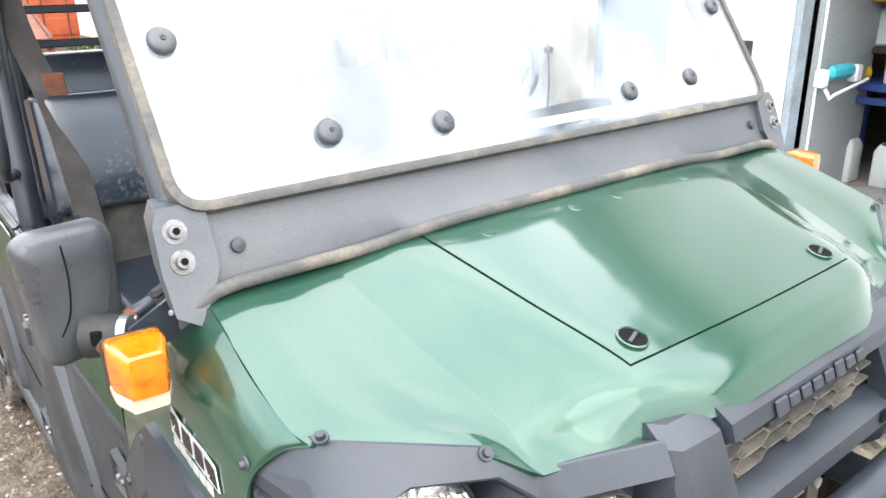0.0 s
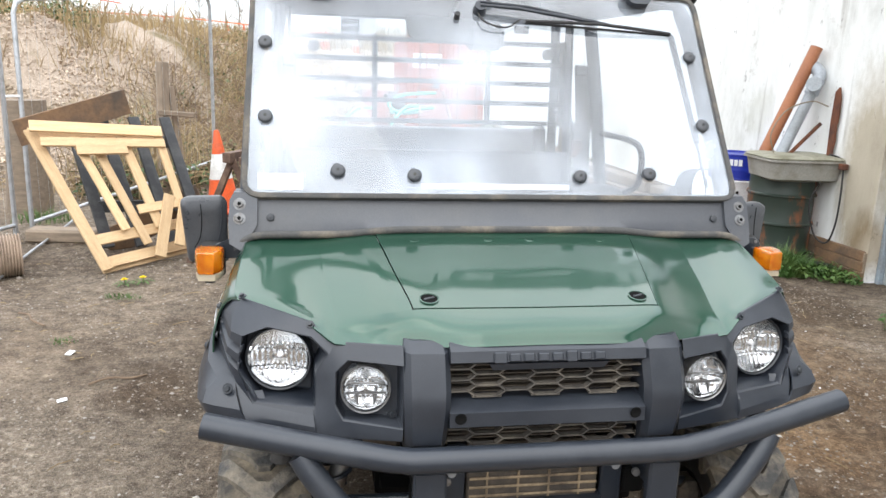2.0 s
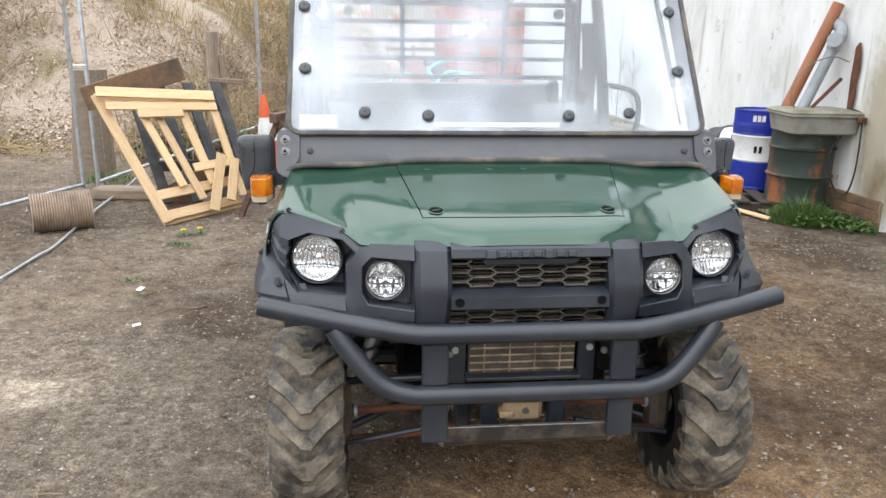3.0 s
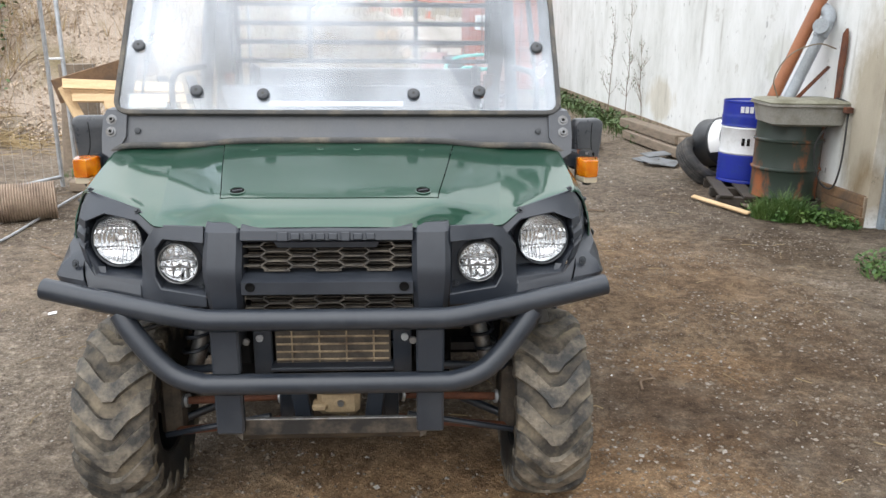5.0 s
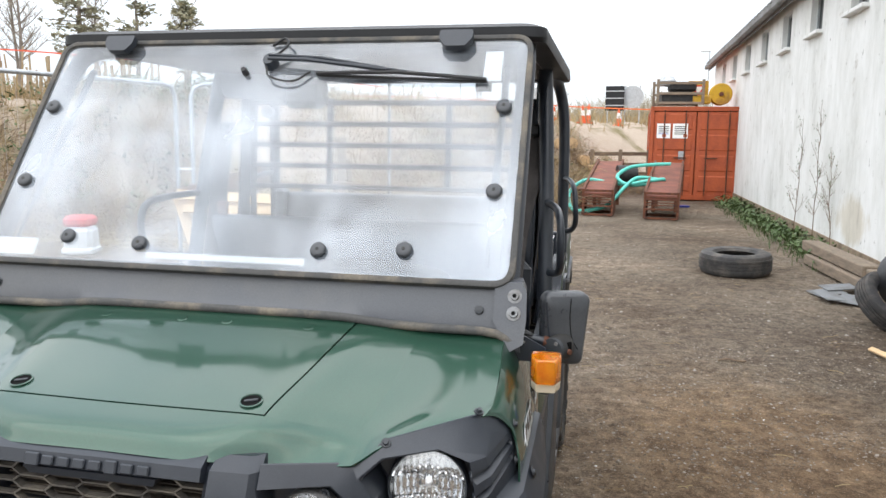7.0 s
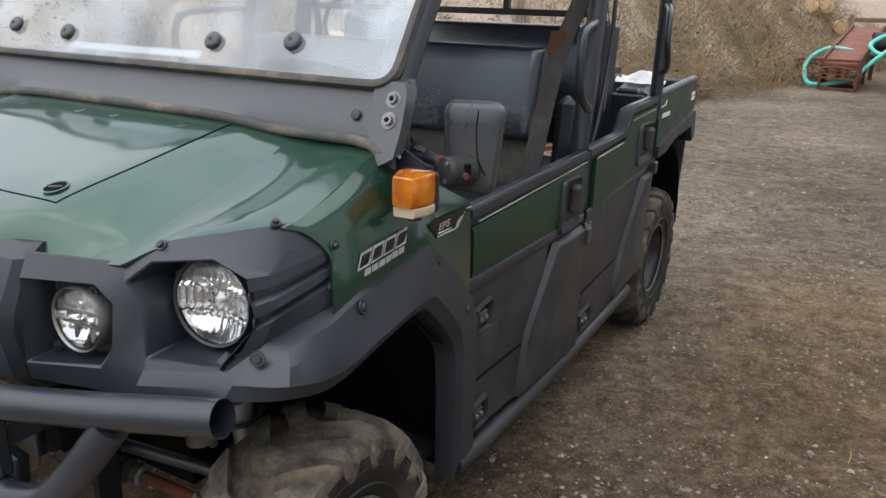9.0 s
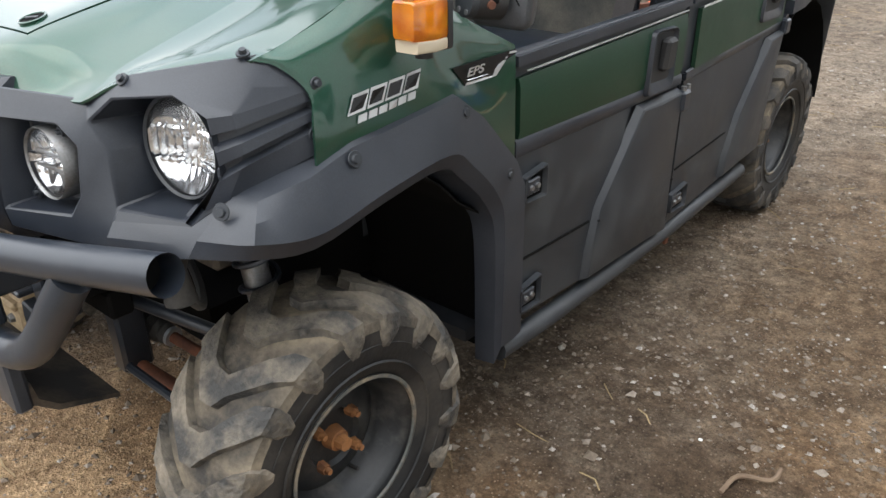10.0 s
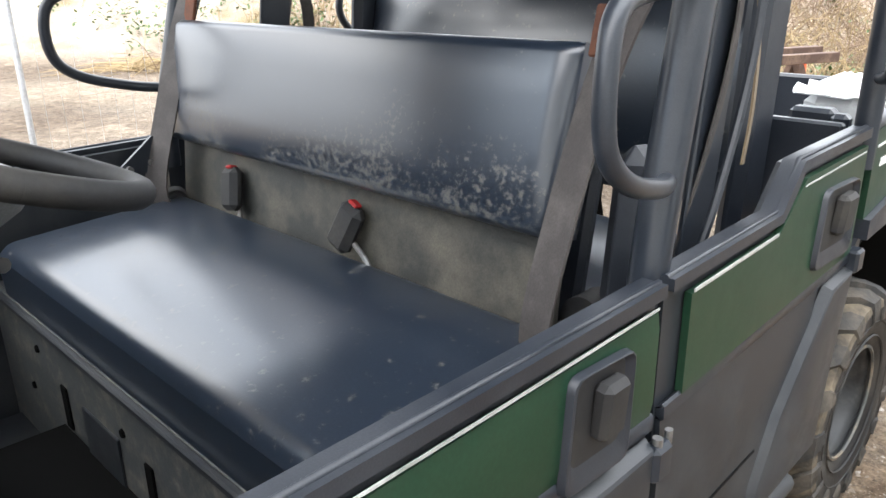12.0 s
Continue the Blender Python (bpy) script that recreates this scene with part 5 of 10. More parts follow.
g.tube([a, a.lerp(c, 0.3) + WN * 0.012, a.lerp(c, 0.5) + WN * 0.018, a.lerp(c, 0.7) + WN * 0.012, c], 0.0055, 8)
g.tube([a - WN * 0.008, c - WN * 0.008], 0.004, 6)
part("wiper_blade", g, RUBBER, wp)
g = Geo().tube(smooth_line([on_glass(-0.02, 0.655, 0.02), on_glass(0.03, 0.70, 0.03), on_glass(0.01, 0.735, 0.02), on_glass(-0.03, 0.72, 0.006)], 5), 0.004, 8)
g.tube(smooth_line([on_glass(-0.03, 0.65, 0.01), on_glass(-0.01, 0.60, 0.02), on_glass(0.06, 0.585, 0.015), on_glass(0.11, 0.62, 0.012)], 5), 0.003, 8)
part("wiper_cable", g, RUBBER, wp)
part("washer_jet", Geo().cyl(on_glass(-0.095, 0.625), on_glass(-0.095, 0.625, 0.022), 0.010, 0.008), RUBBER, car)
g = Geo()
mp = rounded([(-0.13, -0.035), (0.12, -0.045), (0.14, 0.035), (-0.15, 0.04)], 0.02, 4)
g.rings([[(x * q - 0.10, 0.83 + dy, 1.755 + z * q) for x, z in mp] for q, dy in ((0.8, 0.045), (1.0, 0.02), (1.0, 0.0))])
g.tube([(-0.10, 0.85, 1.77), (-0.06, 0.88, 1.865)], 0.009, 8)
part("wiper_motor", Geo().box((0.13, 0.08, 0.09), pose(0.03, 0.86, 1.735), 0.02), DARK, car)
part("rear_view_mirror", g, RUBBER, car, "black interior mirror", 50)
sides("gas_strut", Geo().cyl((0.668, 0.52, 1.42), (0.66, 0.80, 1.80), 0.010, 0.010, 10).cyl((0.67, 0.43, 1.29), (0.668, 0.52, 1.42), 0.005, 0.005, 8), TUBE)


# ---- utility vehicle: doors and bed ----
def x_door(y_):
    return float(np.interp(y_, [0.62, 1.10, 1.48, 1.80, 2.15, 3.0], [0.786, 0.783, 0.779, 0.770, 0.763, 0.752]))


def slab(poly, x_of, off, thick):
    """A panel on the vehicle's flank from an outline in y, z."""
    p = [(x_of(y_) + off, y_, z_) for y_, z_ in poly]
    q = [(x - thick, y_, z_) for x, y_, z_ in p]
    k = len(p)
    return Geo().add(p + q, [tuple(range(k)), tuple(range(2 * k - 1, k - 1, -1))] + [(i, k + i, k + (i + 1) % k, (i + 1) % k) for i in range(k)])


def fine(poly, step=0.12):
    """The outline with long edges divided, so that it can follow a bowed flank."""
    out = []
    for i, p in enumerate(poly):
        q = poly[(i + 1) % len(poly)]
        k = max(1, int(math.dist(p, q) / step))
        out += [(p[0] + (q[0] - p[0]) * j / k, p[1] + (q[1] - p[1]) * j / k) for j in range(k)]
    return out


def raised(poly, x_of, off, slope):
    """A panel standing proud of the flank, its rim sloping back."""
    c = np.array(poly)
    n_ = len(c)
    t_ = np.roll(c, -1, 0) - np.roll(c, 1, 0)
    t_ /= np.linalg.norm(t_, axis=1, keepdims=True)
    area = np.sum(c[:, 0] * np.roll(c[:, 1], -1) - np.roll(c[:, 0], -1) * c[:, 1])
    inn = np.stack([-t_[:, 1], t_[:, 0]], 1) * (1 if area > 0 else -1)
    loops = [[(x_of(y_) + o, y_, z_) for y_, z_ in c + inn * w_] for o, w_ in ((-0.004, 0.0), (off * 0.85, slope), (off, slope * 1.5))]
    g = Geo().rings(loops, True, False)
    g.f.append(tuple(range(2 * n_, 3 * n_)))
    return g


def strip_on(poly_a, poly_b, off, thick):
    """A bowed panel between an upper and a lower line of (y, z)."""
    n_ = 14
    ya, yb = np.linspace(0, 1, n_), [0.0, 0.15, 0.5, 0.85, 1.0]
    grid = []
    for t in ya:
        a = np.array([np.interp(t, np.linspace(0, 1, len(poly_a)), [p[i] for p in poly_a]) for i in (0, 1)])
        c = np.array([np.interp(t, np.linspace(0, 1, len(poly_b)), [p[i] for p in poly_b]) for i in (0, 1)])
        grid.append([(x_door((a * (1 - w_) + c * w_)[0]) + off - (0.004 if w_ in (0.0, 1.0) else 0), *(a * (1 - w_) + c * w_)) for w_ in yb])
    return Geo().sheet(grid, -thick)


def door(s, front):
    name = "front_door" if front else "rear_door"
    dr = new(name)
    dr.parent = car
    dr.empty_display_size = 0.1
    tagged(dr, "green and grey plastic door with white pinstripe")
    fl_ = (lambda g: g) if s > 0 else (lambda g: g.mirrored())
    if front:
        y0, y1 = 0.632, 1.478
        part("core", fl_(strip_on([(y0, 0.984), (y1, 0.998)], [(y0 + 0.03, 0.355), (y1, 0.305)], -0.012, 0.04)), PLASTIC_GREY, dr)
        part("upper_panel", fl_(strip_on([(y0 + 0.012, 0.952), (1.462, 0.972)], [(y0 + 0.016, 0.815), (1.462, 0.795)], 0.003, 0.012)), DOOR_GREEN, dr, "dark green upper door panel", 50)
        part("belt_moulding", fl_(strip_on([(y0 + 0.004, 0.818), (y1 - 0.008, 0.798)], [(y0 + 0.006, 0.775), (y1 - 0.008, 0.765)], 0.002, 0.02)), PLASTIC, dr)
        part("lower_panel", fl_(strip_on([(y0 + 0.006, 0.778), (1.17, 0.775)], [(y0 + 0.03, 0.368), (0.985, 0.345)], 0.0, 0.02)), PLASTIC_GREY, dr, "grey grained lower door panel", 50)
        poly = fine([(1.205, 0.765), (1.462, 0.758), (1.462, 0.318), (0.968, 0.345), (0.968, 0.42), (1.004, 0.545)])
        part("raised_panel", fl_(raised(poly, x_door, 0.018, 0.012)), PLASTIC_GREY, dr, "raised grey door pressing", 25)
        part("panel_groove", fl_(slab([(y0 + 0.02, 0.527), (0.985, 0.514), (0.985, 0.508), (y0 + 0.02, 0.521)], x_door, 0.0022, 0.004)), DARK, dr)
        part("panel_groove", fl_(slab([(1.005, 0.512), (1.462, 0.488), (1.462, 0.483), (1.005, 0.507)], x_door, 0.018, 0.004)), DARK, dr)
        hy, hz = 1.324, 0.886
        hinges = ((0.708, 0.700), (0.706, 0.425))
        stripe = [(y0 + 0.035, 0.966), (1.455, 0.983), (1.455, 0.9795), (y0 + 0.035, 0.9625)]
    else:
        y0, y1 = 1.497, 2.150
        part("core", fl_(slab(fine([(y0, 1.003), (1.805, 1.010), (1.866, 1.106), (y1, 1.112), (y1, 0.80), (2.09, 0.34), (y0, 0.305)]), x_door, -0.012, 0.04)), PLASTIC_GREY, dr, "", 30)
        part("upper_panel", fl_(slab(fine([(y0 + 0.045, 0.972), (1.795, 0.982), (1.872, 1.078), (2.138, 1.085), (2.138, 0.822), (y0 + 0.045, 0.795)]), x_door, 0.003, 0.012)), DOOR_GREEN, dr, "dark green upper door panel", 30)
        part("belt_moulding", fl_(strip_on([(y0 + 0.004, 0.798), (y1 - 0.008, 0.826)], [(y0 + 0.006, 0.768), (y1 - 0.008, 0.790)], 0.002, 0.02)), PLASTIC, dr)
        part("lower_panel", fl_(strip_on([(y0 + 0.006, 0.768), (2.02, 0.785)], [(y0 + 0.006, 0.318), (1.83, 0.335)], 0.0, 0.02)), PLASTIC_GREY, dr, "", 50)
        poly = fine([(2.035, 0.782), (2.145, 0.788), (2.085, 0.36), (1.815, 0.345), (1.812, 0.42), (1.868, 0.56)])
        part("raised_panel", fl_(raised(poly, x_door, 0.018, 0.012)), PLASTIC_GREY, dr, "raised grey door pressing", 25)
        part("panel_groove", fl_(slab([(y0 + 0.01, 0.500), (1.82, 0.512), (1.82, 0.507), (y0 + 0.01, 0.495)], x_door, 0.0022, 0.004)), DARK, dr)
        hy, hz = 2.037, 0.956
        hinges = ((1.535, 0.395),)
        stripe = [(1.872, 1.064), (2.13, 1.073), (2.13, 1.0695), (1.869, 1.0605)]
        st2 = [(y0 + 0.05, 0.979), (1.79, 0.987), (1.79, 0.981), (y0 + 0.05, 0.973)]
        part("pinstripe", fl_(slab(fine(st2), x_door, 0.0045, 0.002)), PINSTRIPE, dr)
    part("pinstripe", fl_(slab(fine(stripe), x_door, 0.0045, 0.002)), PINSTRIPE, dr)
    # rounded rail along the top
    rl = [(y0 + 0.004, 0.988), (y1, 1.002)] if front else [(y0, 1.004), (1.803, 1.012), (1.862, 1.107), (y1, 1.113)]
    line = []
    for (ya, za), (yb, zb) in zip(rl, rl[1:]):
        k = max(2, int(abs(yb - ya) / 0.08))
        line += [(x_door(ya + (yb - ya) * j / k) - 0.018, ya + (yb - ya) * j / k, za + (zb - za) * j / k) for j in range(k)]
    line.append((x_door(rl[-1][0]) - 0.018, *rl[-1]))
    part("top_rail", fl_(Geo().tube(line, 0, flat=(0.020, 0.011, (1, 0, 0)))), PLASTIC, dr, "", 60)
    part("rail_ridge", fl_(Geo().tube([(x + 0.006, y_, z_ + 0.011) for x, y_, z_ in line], 0.0055, 6)), PLASTIC, dr, "", 60)
    # handle in its recess
    xh = x_door(hy)
    rec = rounded([(-0.100, -0.108), (0.056, -0.112), (0.060, 0.066), (-0.086, 0.072)], 0.022, 3)
    steps = [[(xh + off, hy + a * q, hz + c * q + up) for a, c in rec] for off, q, up in ((0.003, 1.0, 0), (0.014, 0.97, 0), (0.015, 0.92, 0.002), (0.0048, 0.76, 0.006))]
    g = Geo().rings(steps, True, False)
    g.f.append(tuple(range(len(g.v) - len(rec), len(g.v))))
    part("handle_recess", fl_(g), PLASTIC, dr, "", 40)
    # dark sheet over the recess floor, its shade put into the colour
    part("recess_floor", fl_(Geo().rings([[(xh + off, hy + a * 0.74, hz + c * 0.74 + 0.006) for a, c in rec] for off in (0.0050, 0.0056)])), RUBBER, dr)
    part("handle", fl_(Geo().box((0.030, 0.056, 0.090), pose(xh + 0.014, hy - 0.004, hz - 0.002, 0, 4, 0), 0.009)), RUBBER, dr, "black lift handle")
    for hy_, hz_ in hinges:
        xh = x_door(hy_)
        rec = rounded([(-0.05, -0.034), (0.042, -0.040), (0.042, 0.042), (-0.05, 0.030)], 0.008, 2)
        steps = [[(xh + off, hy_ + a * q, hz_ + c * q) for a, c in rec] for off, q in ((0.002, 1.0), (0.016, 0.96), (0.0165, 0.88), (0.004, 0.80))]
        g = Geo().rings(steps, True, False)
        part("hinge_recess", fl_(g), PLASTIC_GREY, dr, "", 30)
        # black sheet that paints the shade inside the hinge recess
        part("recess_floor", fl_(Geo().box((0.003, 0.075, 0.062), pose(xh + 0.003, hy_ - 0.003, hz_), 0.001)), DARK, dr)
        g = Geo().box((0.010, 0.05, 0.035), pose(xh + 0.009, hy_ - 0.012, hz_), 0.003)
        part("hinge_leaf", fl_(g), TUBE, dr)
        for dy in (-0.024, 0.0):
            part("hinge_bolt", fl_(Geo().cyl((xh + 0.013, hy_ + dy, hz_), (xh + 0.019, hy_ + dy, hz_), 0.0065, 0.006, 12)), STEEL, dr)
    if front:
        g = Geo().box((0.03, 0.05, 0.062), pose(x_door(1.485) + 0.012, 1.472, 0.722), 0.008)
        part("striker_hinge", fl_(g), TUBE, dr)
        for dy, r in ((-0.006, 0.008), (0.026, 0.006)):
            part("hinge_bolt", fl_(Geo().cyl((x_door(1.485) + 0.014, 1.472 + dy, 0.742), (x_door(1.485) + 0.014, 1.472 + dy, 0.764), r, r, 12)), STEEL, dr)
    else:
        part("striker_hinge", fl_(Geo().box((0.03, 0.045, 0.055), pose(x_door(2.15) + 0.008, 2.158, 0.80), 0.006)), TUBE, dr)


for s in (1, -1):
    door(s, True)
    door(s, False)
# sill, rear quarter strut, bed
g = Geo()
g.tube([(0.778, 0.60, 0.312), (0.777, 0.80, 0.302), (0.770, 1.20, 0.292), (0.763, 1.50, 0.284), (0.756, 2.10, 0.300)], 0.026, 10)
sides("sill_tube", g, PLASTIC_GREY, "grey side sill", 60)
sides("sill_tag", Geo().box((0.012, 0.02, 0.032), pose(0.772, 1.485, 0.256, 0, 0, 0), 0.003), RUST, "rusty tab under the sill")
sides("quarter_strut", slab(fine([(2.162, 0.79), (2.25, 0.87), (2.19, 0.70), (2.10, 0.36), (2.07, 0.34)]), x_door, -0.004, 0.03), PLASTIC_GREY, "", 30)
part("cab_floor", Geo().box((1.42, 1.62, 0.03), pose(0, 1.38, 0.335)), PLASTIC_GREY, car)
part("underbody", Geo().box((0.72, 2.7, 0.10), pose(0, 1.5, 0.42)), DARK, car)
bed = new("cargo_bed")
bed.parent = car
tagged(bed, "green sided cargo bed with black fender lips")
for s in (1, -1):
    fl_ = (lambda g: g) if s > 0 else (lambda g: g.mirrored())
    side_ = fine([(2.21, 1.110), (2.93, 1.130), (2.97, 1.03), (2.93, 0.975), (2.33, 0.905), (2.21, 0.885)])
    part("bed_side", fl_(slab(side_, x_door, 0.0, 0.03)), DOOR_GREEN, bed, "dark green bed side panel", 30)
    part("bed_liner", fl_(slab(side_, x_door, -0.0305, 0.006)), PLASTIC, bed, "black inner face of the bed side", 30)
    part("bed_rail", fl_(Geo().tube([(0.742, 2.20, 1.118), (0.738, 2.55, 1.128), (0.734, 2.95, 1.138)], 0.019, 10)), PLASTIC, bed, "", 60)
    lip = [(2.215, 0.885), (2.34, 0.905), (2.93, 0.975), (2.955, 0.83), (2.90, 0.81), (2.86, 0.895), (2.52, 0.882), (2.36, 0.842), (2.215, 0.835)]
    part("bed_fender", fl_(slab(fine(lip), x_door, 0.014, 0.06)), PLASTIC, bed, "", 30)
    part("bed_stripe", fl_(slab([(2.225, 1.070), (2.30, 1.074), (2.31, 1.096), (2.315, 1.096), (2.306, 1.068), (2.225, 1.064)], x_door, 0.0025, 0.002)), WHITE_STICKER, bed)
    for k in range(6):
        part("badge_bar", fl_(slab([(2.26 + 0.023 * k, 1.008), (2.278 + 0.023 * k, 1.008), (2.282 + 0.023 * k, 1.030), (2.264 + 0.023 * k, 1.030)], x_door, 0.0025, 0.002)), WHITE_STICKER, bed)
    for k in range(2):
        part("badge_bar", fl_(slab([(2.84, 1.06 - 0.026 * k), (2.90, 1.06 - 0.026 * k), (2.908, 1.08 - 0.026 * k), (2.848, 1.08 - 0.026 * k)], x_door, 0.0025, 0.002)), WHITE_STICKER, bed)
    g = Geo()
    grid = []
    for k in range(9):
        a = math.pi * (0.30 + 0.72 * k / 8)
        grid.append([(x, 2.60 - 0.40 * math.cos(a), 0.38 + 0.46 * math.sin(a)) for x in (0.38, 0.72)])
    g.sheet(grid, 0.004)
    part("rear_well", fl_(g), DARK, bed, "", 50)
    part("mud_flap", fl_(Geo().box((0.30, 0.008, 0.60), pose(0.56, 3.02, 0.52, -8, 0, 0), 0.003)), RUBBER, bed, "black rubber mud flap")
g = Geo()
g.box((1.38, 0.78, 0.03), pose(0, 2.60, 0.86))
part("bed_floor", g, PLASTIC, bed)
part("front_board", Geo().box((1.38, 0.03, 0.26), pose(0, 2.225, 0.985), 0.006), PLASTIC, bed)
part("tailgate", Geo().box((1.40, 0.035, 0.27), pose(0, 2.965, 0.995), 0.008), PLASTIC, bed)
for z_ in (1.02, 1.09):
    part("bed_bar", Geo().tube([(-0.68, 2.28, z_), (0.68, 2.28, z_)], 0.014, 8), TUBE, bed)
part("bed_latch", Geo().box((0.10, 0.05, 0.07), pose(0.60, 2.29, 1.10), 0.01), TUBE, bed)
part("bed_latch", Geo().box((0.04, 0.04, 0.14), pose(0.67, 2.26, 1.06), 0.01), TUBE, bed)

# the doors and the bed take their true lengths and heights
for top_ in [o for o in car.children if o.name.split(".")[0] in ("front_door", "rear_door", "cargo_bed", "quarter_strut")]:
    for ob in [top_] + list(top_.children):
        if ob.type == "MESH":
            for v in ob.data.vertices:
                v.co.y = float(np.interp(v.co.y, [0.60, 0.632, 1.478, 1.497, 2.15, 2.21, 2.97, 3.4], [0.596, 0.628, 1.434, 1.452, 2.275, 2.325, 3.05, 3.44]))
                v.co.z = float(np.interp(v.co.z, [0.0, 0.30, 0.80, 1.0, 1.11, 1.5], [0.0, 0.30, 0.785, 0.969, 1.060, 1.45]))


# ---- wheels ----
def wheel_meshes(width, radius, rim_r, turn):
    hw = width / 2
    prof = [(rim_r, -hw * 0.80), (rim_r + 0.02, -hw * 0.92), (radius * 0.78, -hw), (radius * 0.90, -hw * 0.97), (radius * 0.930, -hw * 0.84), (radius * 0.945, -hw * 0.45), (radius * 0.947, 0), (radius * 0.945, hw * 0.45), (radius * 0.930, hw * 0.84), (radius * 0.90, hw * 0.97), (radius * 0.78, hw), (rim_r + 0.02, hw * 0.92), (rim_r, hw * 0.80)]
    tyre = Geo().lathe(prof, 56)
    for r in (rim_r + 0.035, rim_r + 0.075):
        tyre.lathe([(r - 0.003, hw * 0.94 + (r - rim_r) * 0.04), (r, hw * 0.965 + (r - rim_r) * 0.05), (r + 0.003, hw * 0.94 + (r - rim_r) * 0.04)], 56)
    lugs = []
    count = 17
    wear = random.Random(7)
    for k in range(count):
        g = Geo()
        a0 = 2 * math.pi * (k + wear.uniform(-0.05, 0.05)) / count
        # one chevron bar from shoulder to shoulder with a blunt step in the middle
        loops = []
        for w_ in (-1.06, -1.02, -0.97, -0.80, -0.55, -0.28, -0.13, 0.13, 0.28, 0.55, 0.80, 0.97, 1.02, 1.06):
            q = abs(w_)
            lead = turn * 0.34 * (1 - min(1.0, max(0.0, q - 0.12) / 0.88)) ** 1.1
            half = float(np.interp(q, [0, 0.13, 0.28, 0.55, 0.80, 1.02, 1.06], [0.105, 0.112, 0.098, 0.106, 0.122, 0.092, 0.035])) * wear.uniform(0.92, 1.06)
            base_r = float(np.interp(q, [0, 0.45, 0.84, 0.97, 1.02, 1.06], [0.940, 0.938, 0.920, 0.88, 0.80, 0.72])) * radius
            top_r = float(np.interp(q, [0, 0.28, 0.55, 0.80, 0.97, 1.02, 1.06], [0.988, 0.99, 0.985, 0.965, 0.915, 0.84, 0.735])) * radius + (0.010 if q < 0.9 else 0.007) - wear.uniform(0, 0.003)
            a = a0 - lead + wear.uniform(-0.008, 0.008)
            z_ = max(-1.0, min(1.0, w_)) * hw
            loops.append([(r_ * math.cos(aa), r_ * math.sin(aa), z_ if r_ == base_r or q < 0.9 else z_ * 1.035) for aa, r_ in ((a - half, base_r), (a - half * 0.86, top_r), (a + half * 0.86, top_r), (a + half, base_r))])
        g.rings(loops)
        lugs.append(g)
    rim = Geo().lathe([(rim_r * 1.03, hw * 0.86), (rim_r * 1.06, hw * 0.80), (rim_r * 0.99, hw * 0.76), (rim_r * 0.93, hw * 0.64), (rim_r * 0.90, hw * 0.44), (rim_r * 0.87, hw * 0.40), (rim_r * 0.85, hw * 0.20), (rim_r * 0.80, hw * 0.12), (rim_r * 0.70, hw * 0.16), (rim_r * 0.60, hw * 0.28), (rim_r * 0.42, hw * 0.31), (rim_r * 0.38, hw * 0.22), (0.0, hw * 0.22)], 48)
    rim.lathe([(rim_r * 1.03, hw * 0.86), (rim_r * 0.98, -hw * 0.5), (rim_r * 1.03, -hw * 0.86)], 48)
    band = Geo().lathe([(radius * 0.840, -hw * 1.006), (radius * 0.900, -hw * 0.975), (radius * 0.943, -hw * 0.80), (radius * 0.960, -hw * 0.40), (radius * 0.962, 0), (radius * 0.960, hw * 0.40), (radius * 0.943, hw * 0.80), (radius * 0.900, hw * 0.975), (radius * 0.840, hw * 1.006)], 56)
    return tyre, lugs, rim, band


RIM_PAINT = mat_worn("worn_black_rim_paint", (0.018, 0.02, 0.022), (0.09, 0.085, 0.078), 0.42, 0.1, 10.0, 120.0, 0.2, 0.001, (0.55, 0.75), 0.7)

TREAD_REAR = mat_worn("less_muddy_tread", (0.026, 0.026, 0.026), (0.13, 0.112, 0.09), 0.72, 0, 8.0, 110.0, 0.6, 0.003, (0.46, 0.70), 0.9)
GAP_MUD = mat_worn("mud_between_lugs", (0.040, 0.036, 0.031), (0.21, 0.172, 0.122), 0.85, 0, 9.0, 90.0, 0.7, 0.004, (0.42, 0.66), 0.95)
RUST_BRIGHT = mat_worn("orange_rust", (0.30, 0.13, 0.045), (0.13, 0.055, 0.028), 0.85, 0.0, 22.0, 180.0, 0.4, 0.001, (0.42, 0.65))
RIM_WORN = mat_worn("worn_rim_edge", (0.10, 0.105, 0.10), (0.30, 0.24, 0.17), 0.6, 0.2, 14.0, 120.0, 0.2, 0.001, (0.45, 0.65), 0.8)


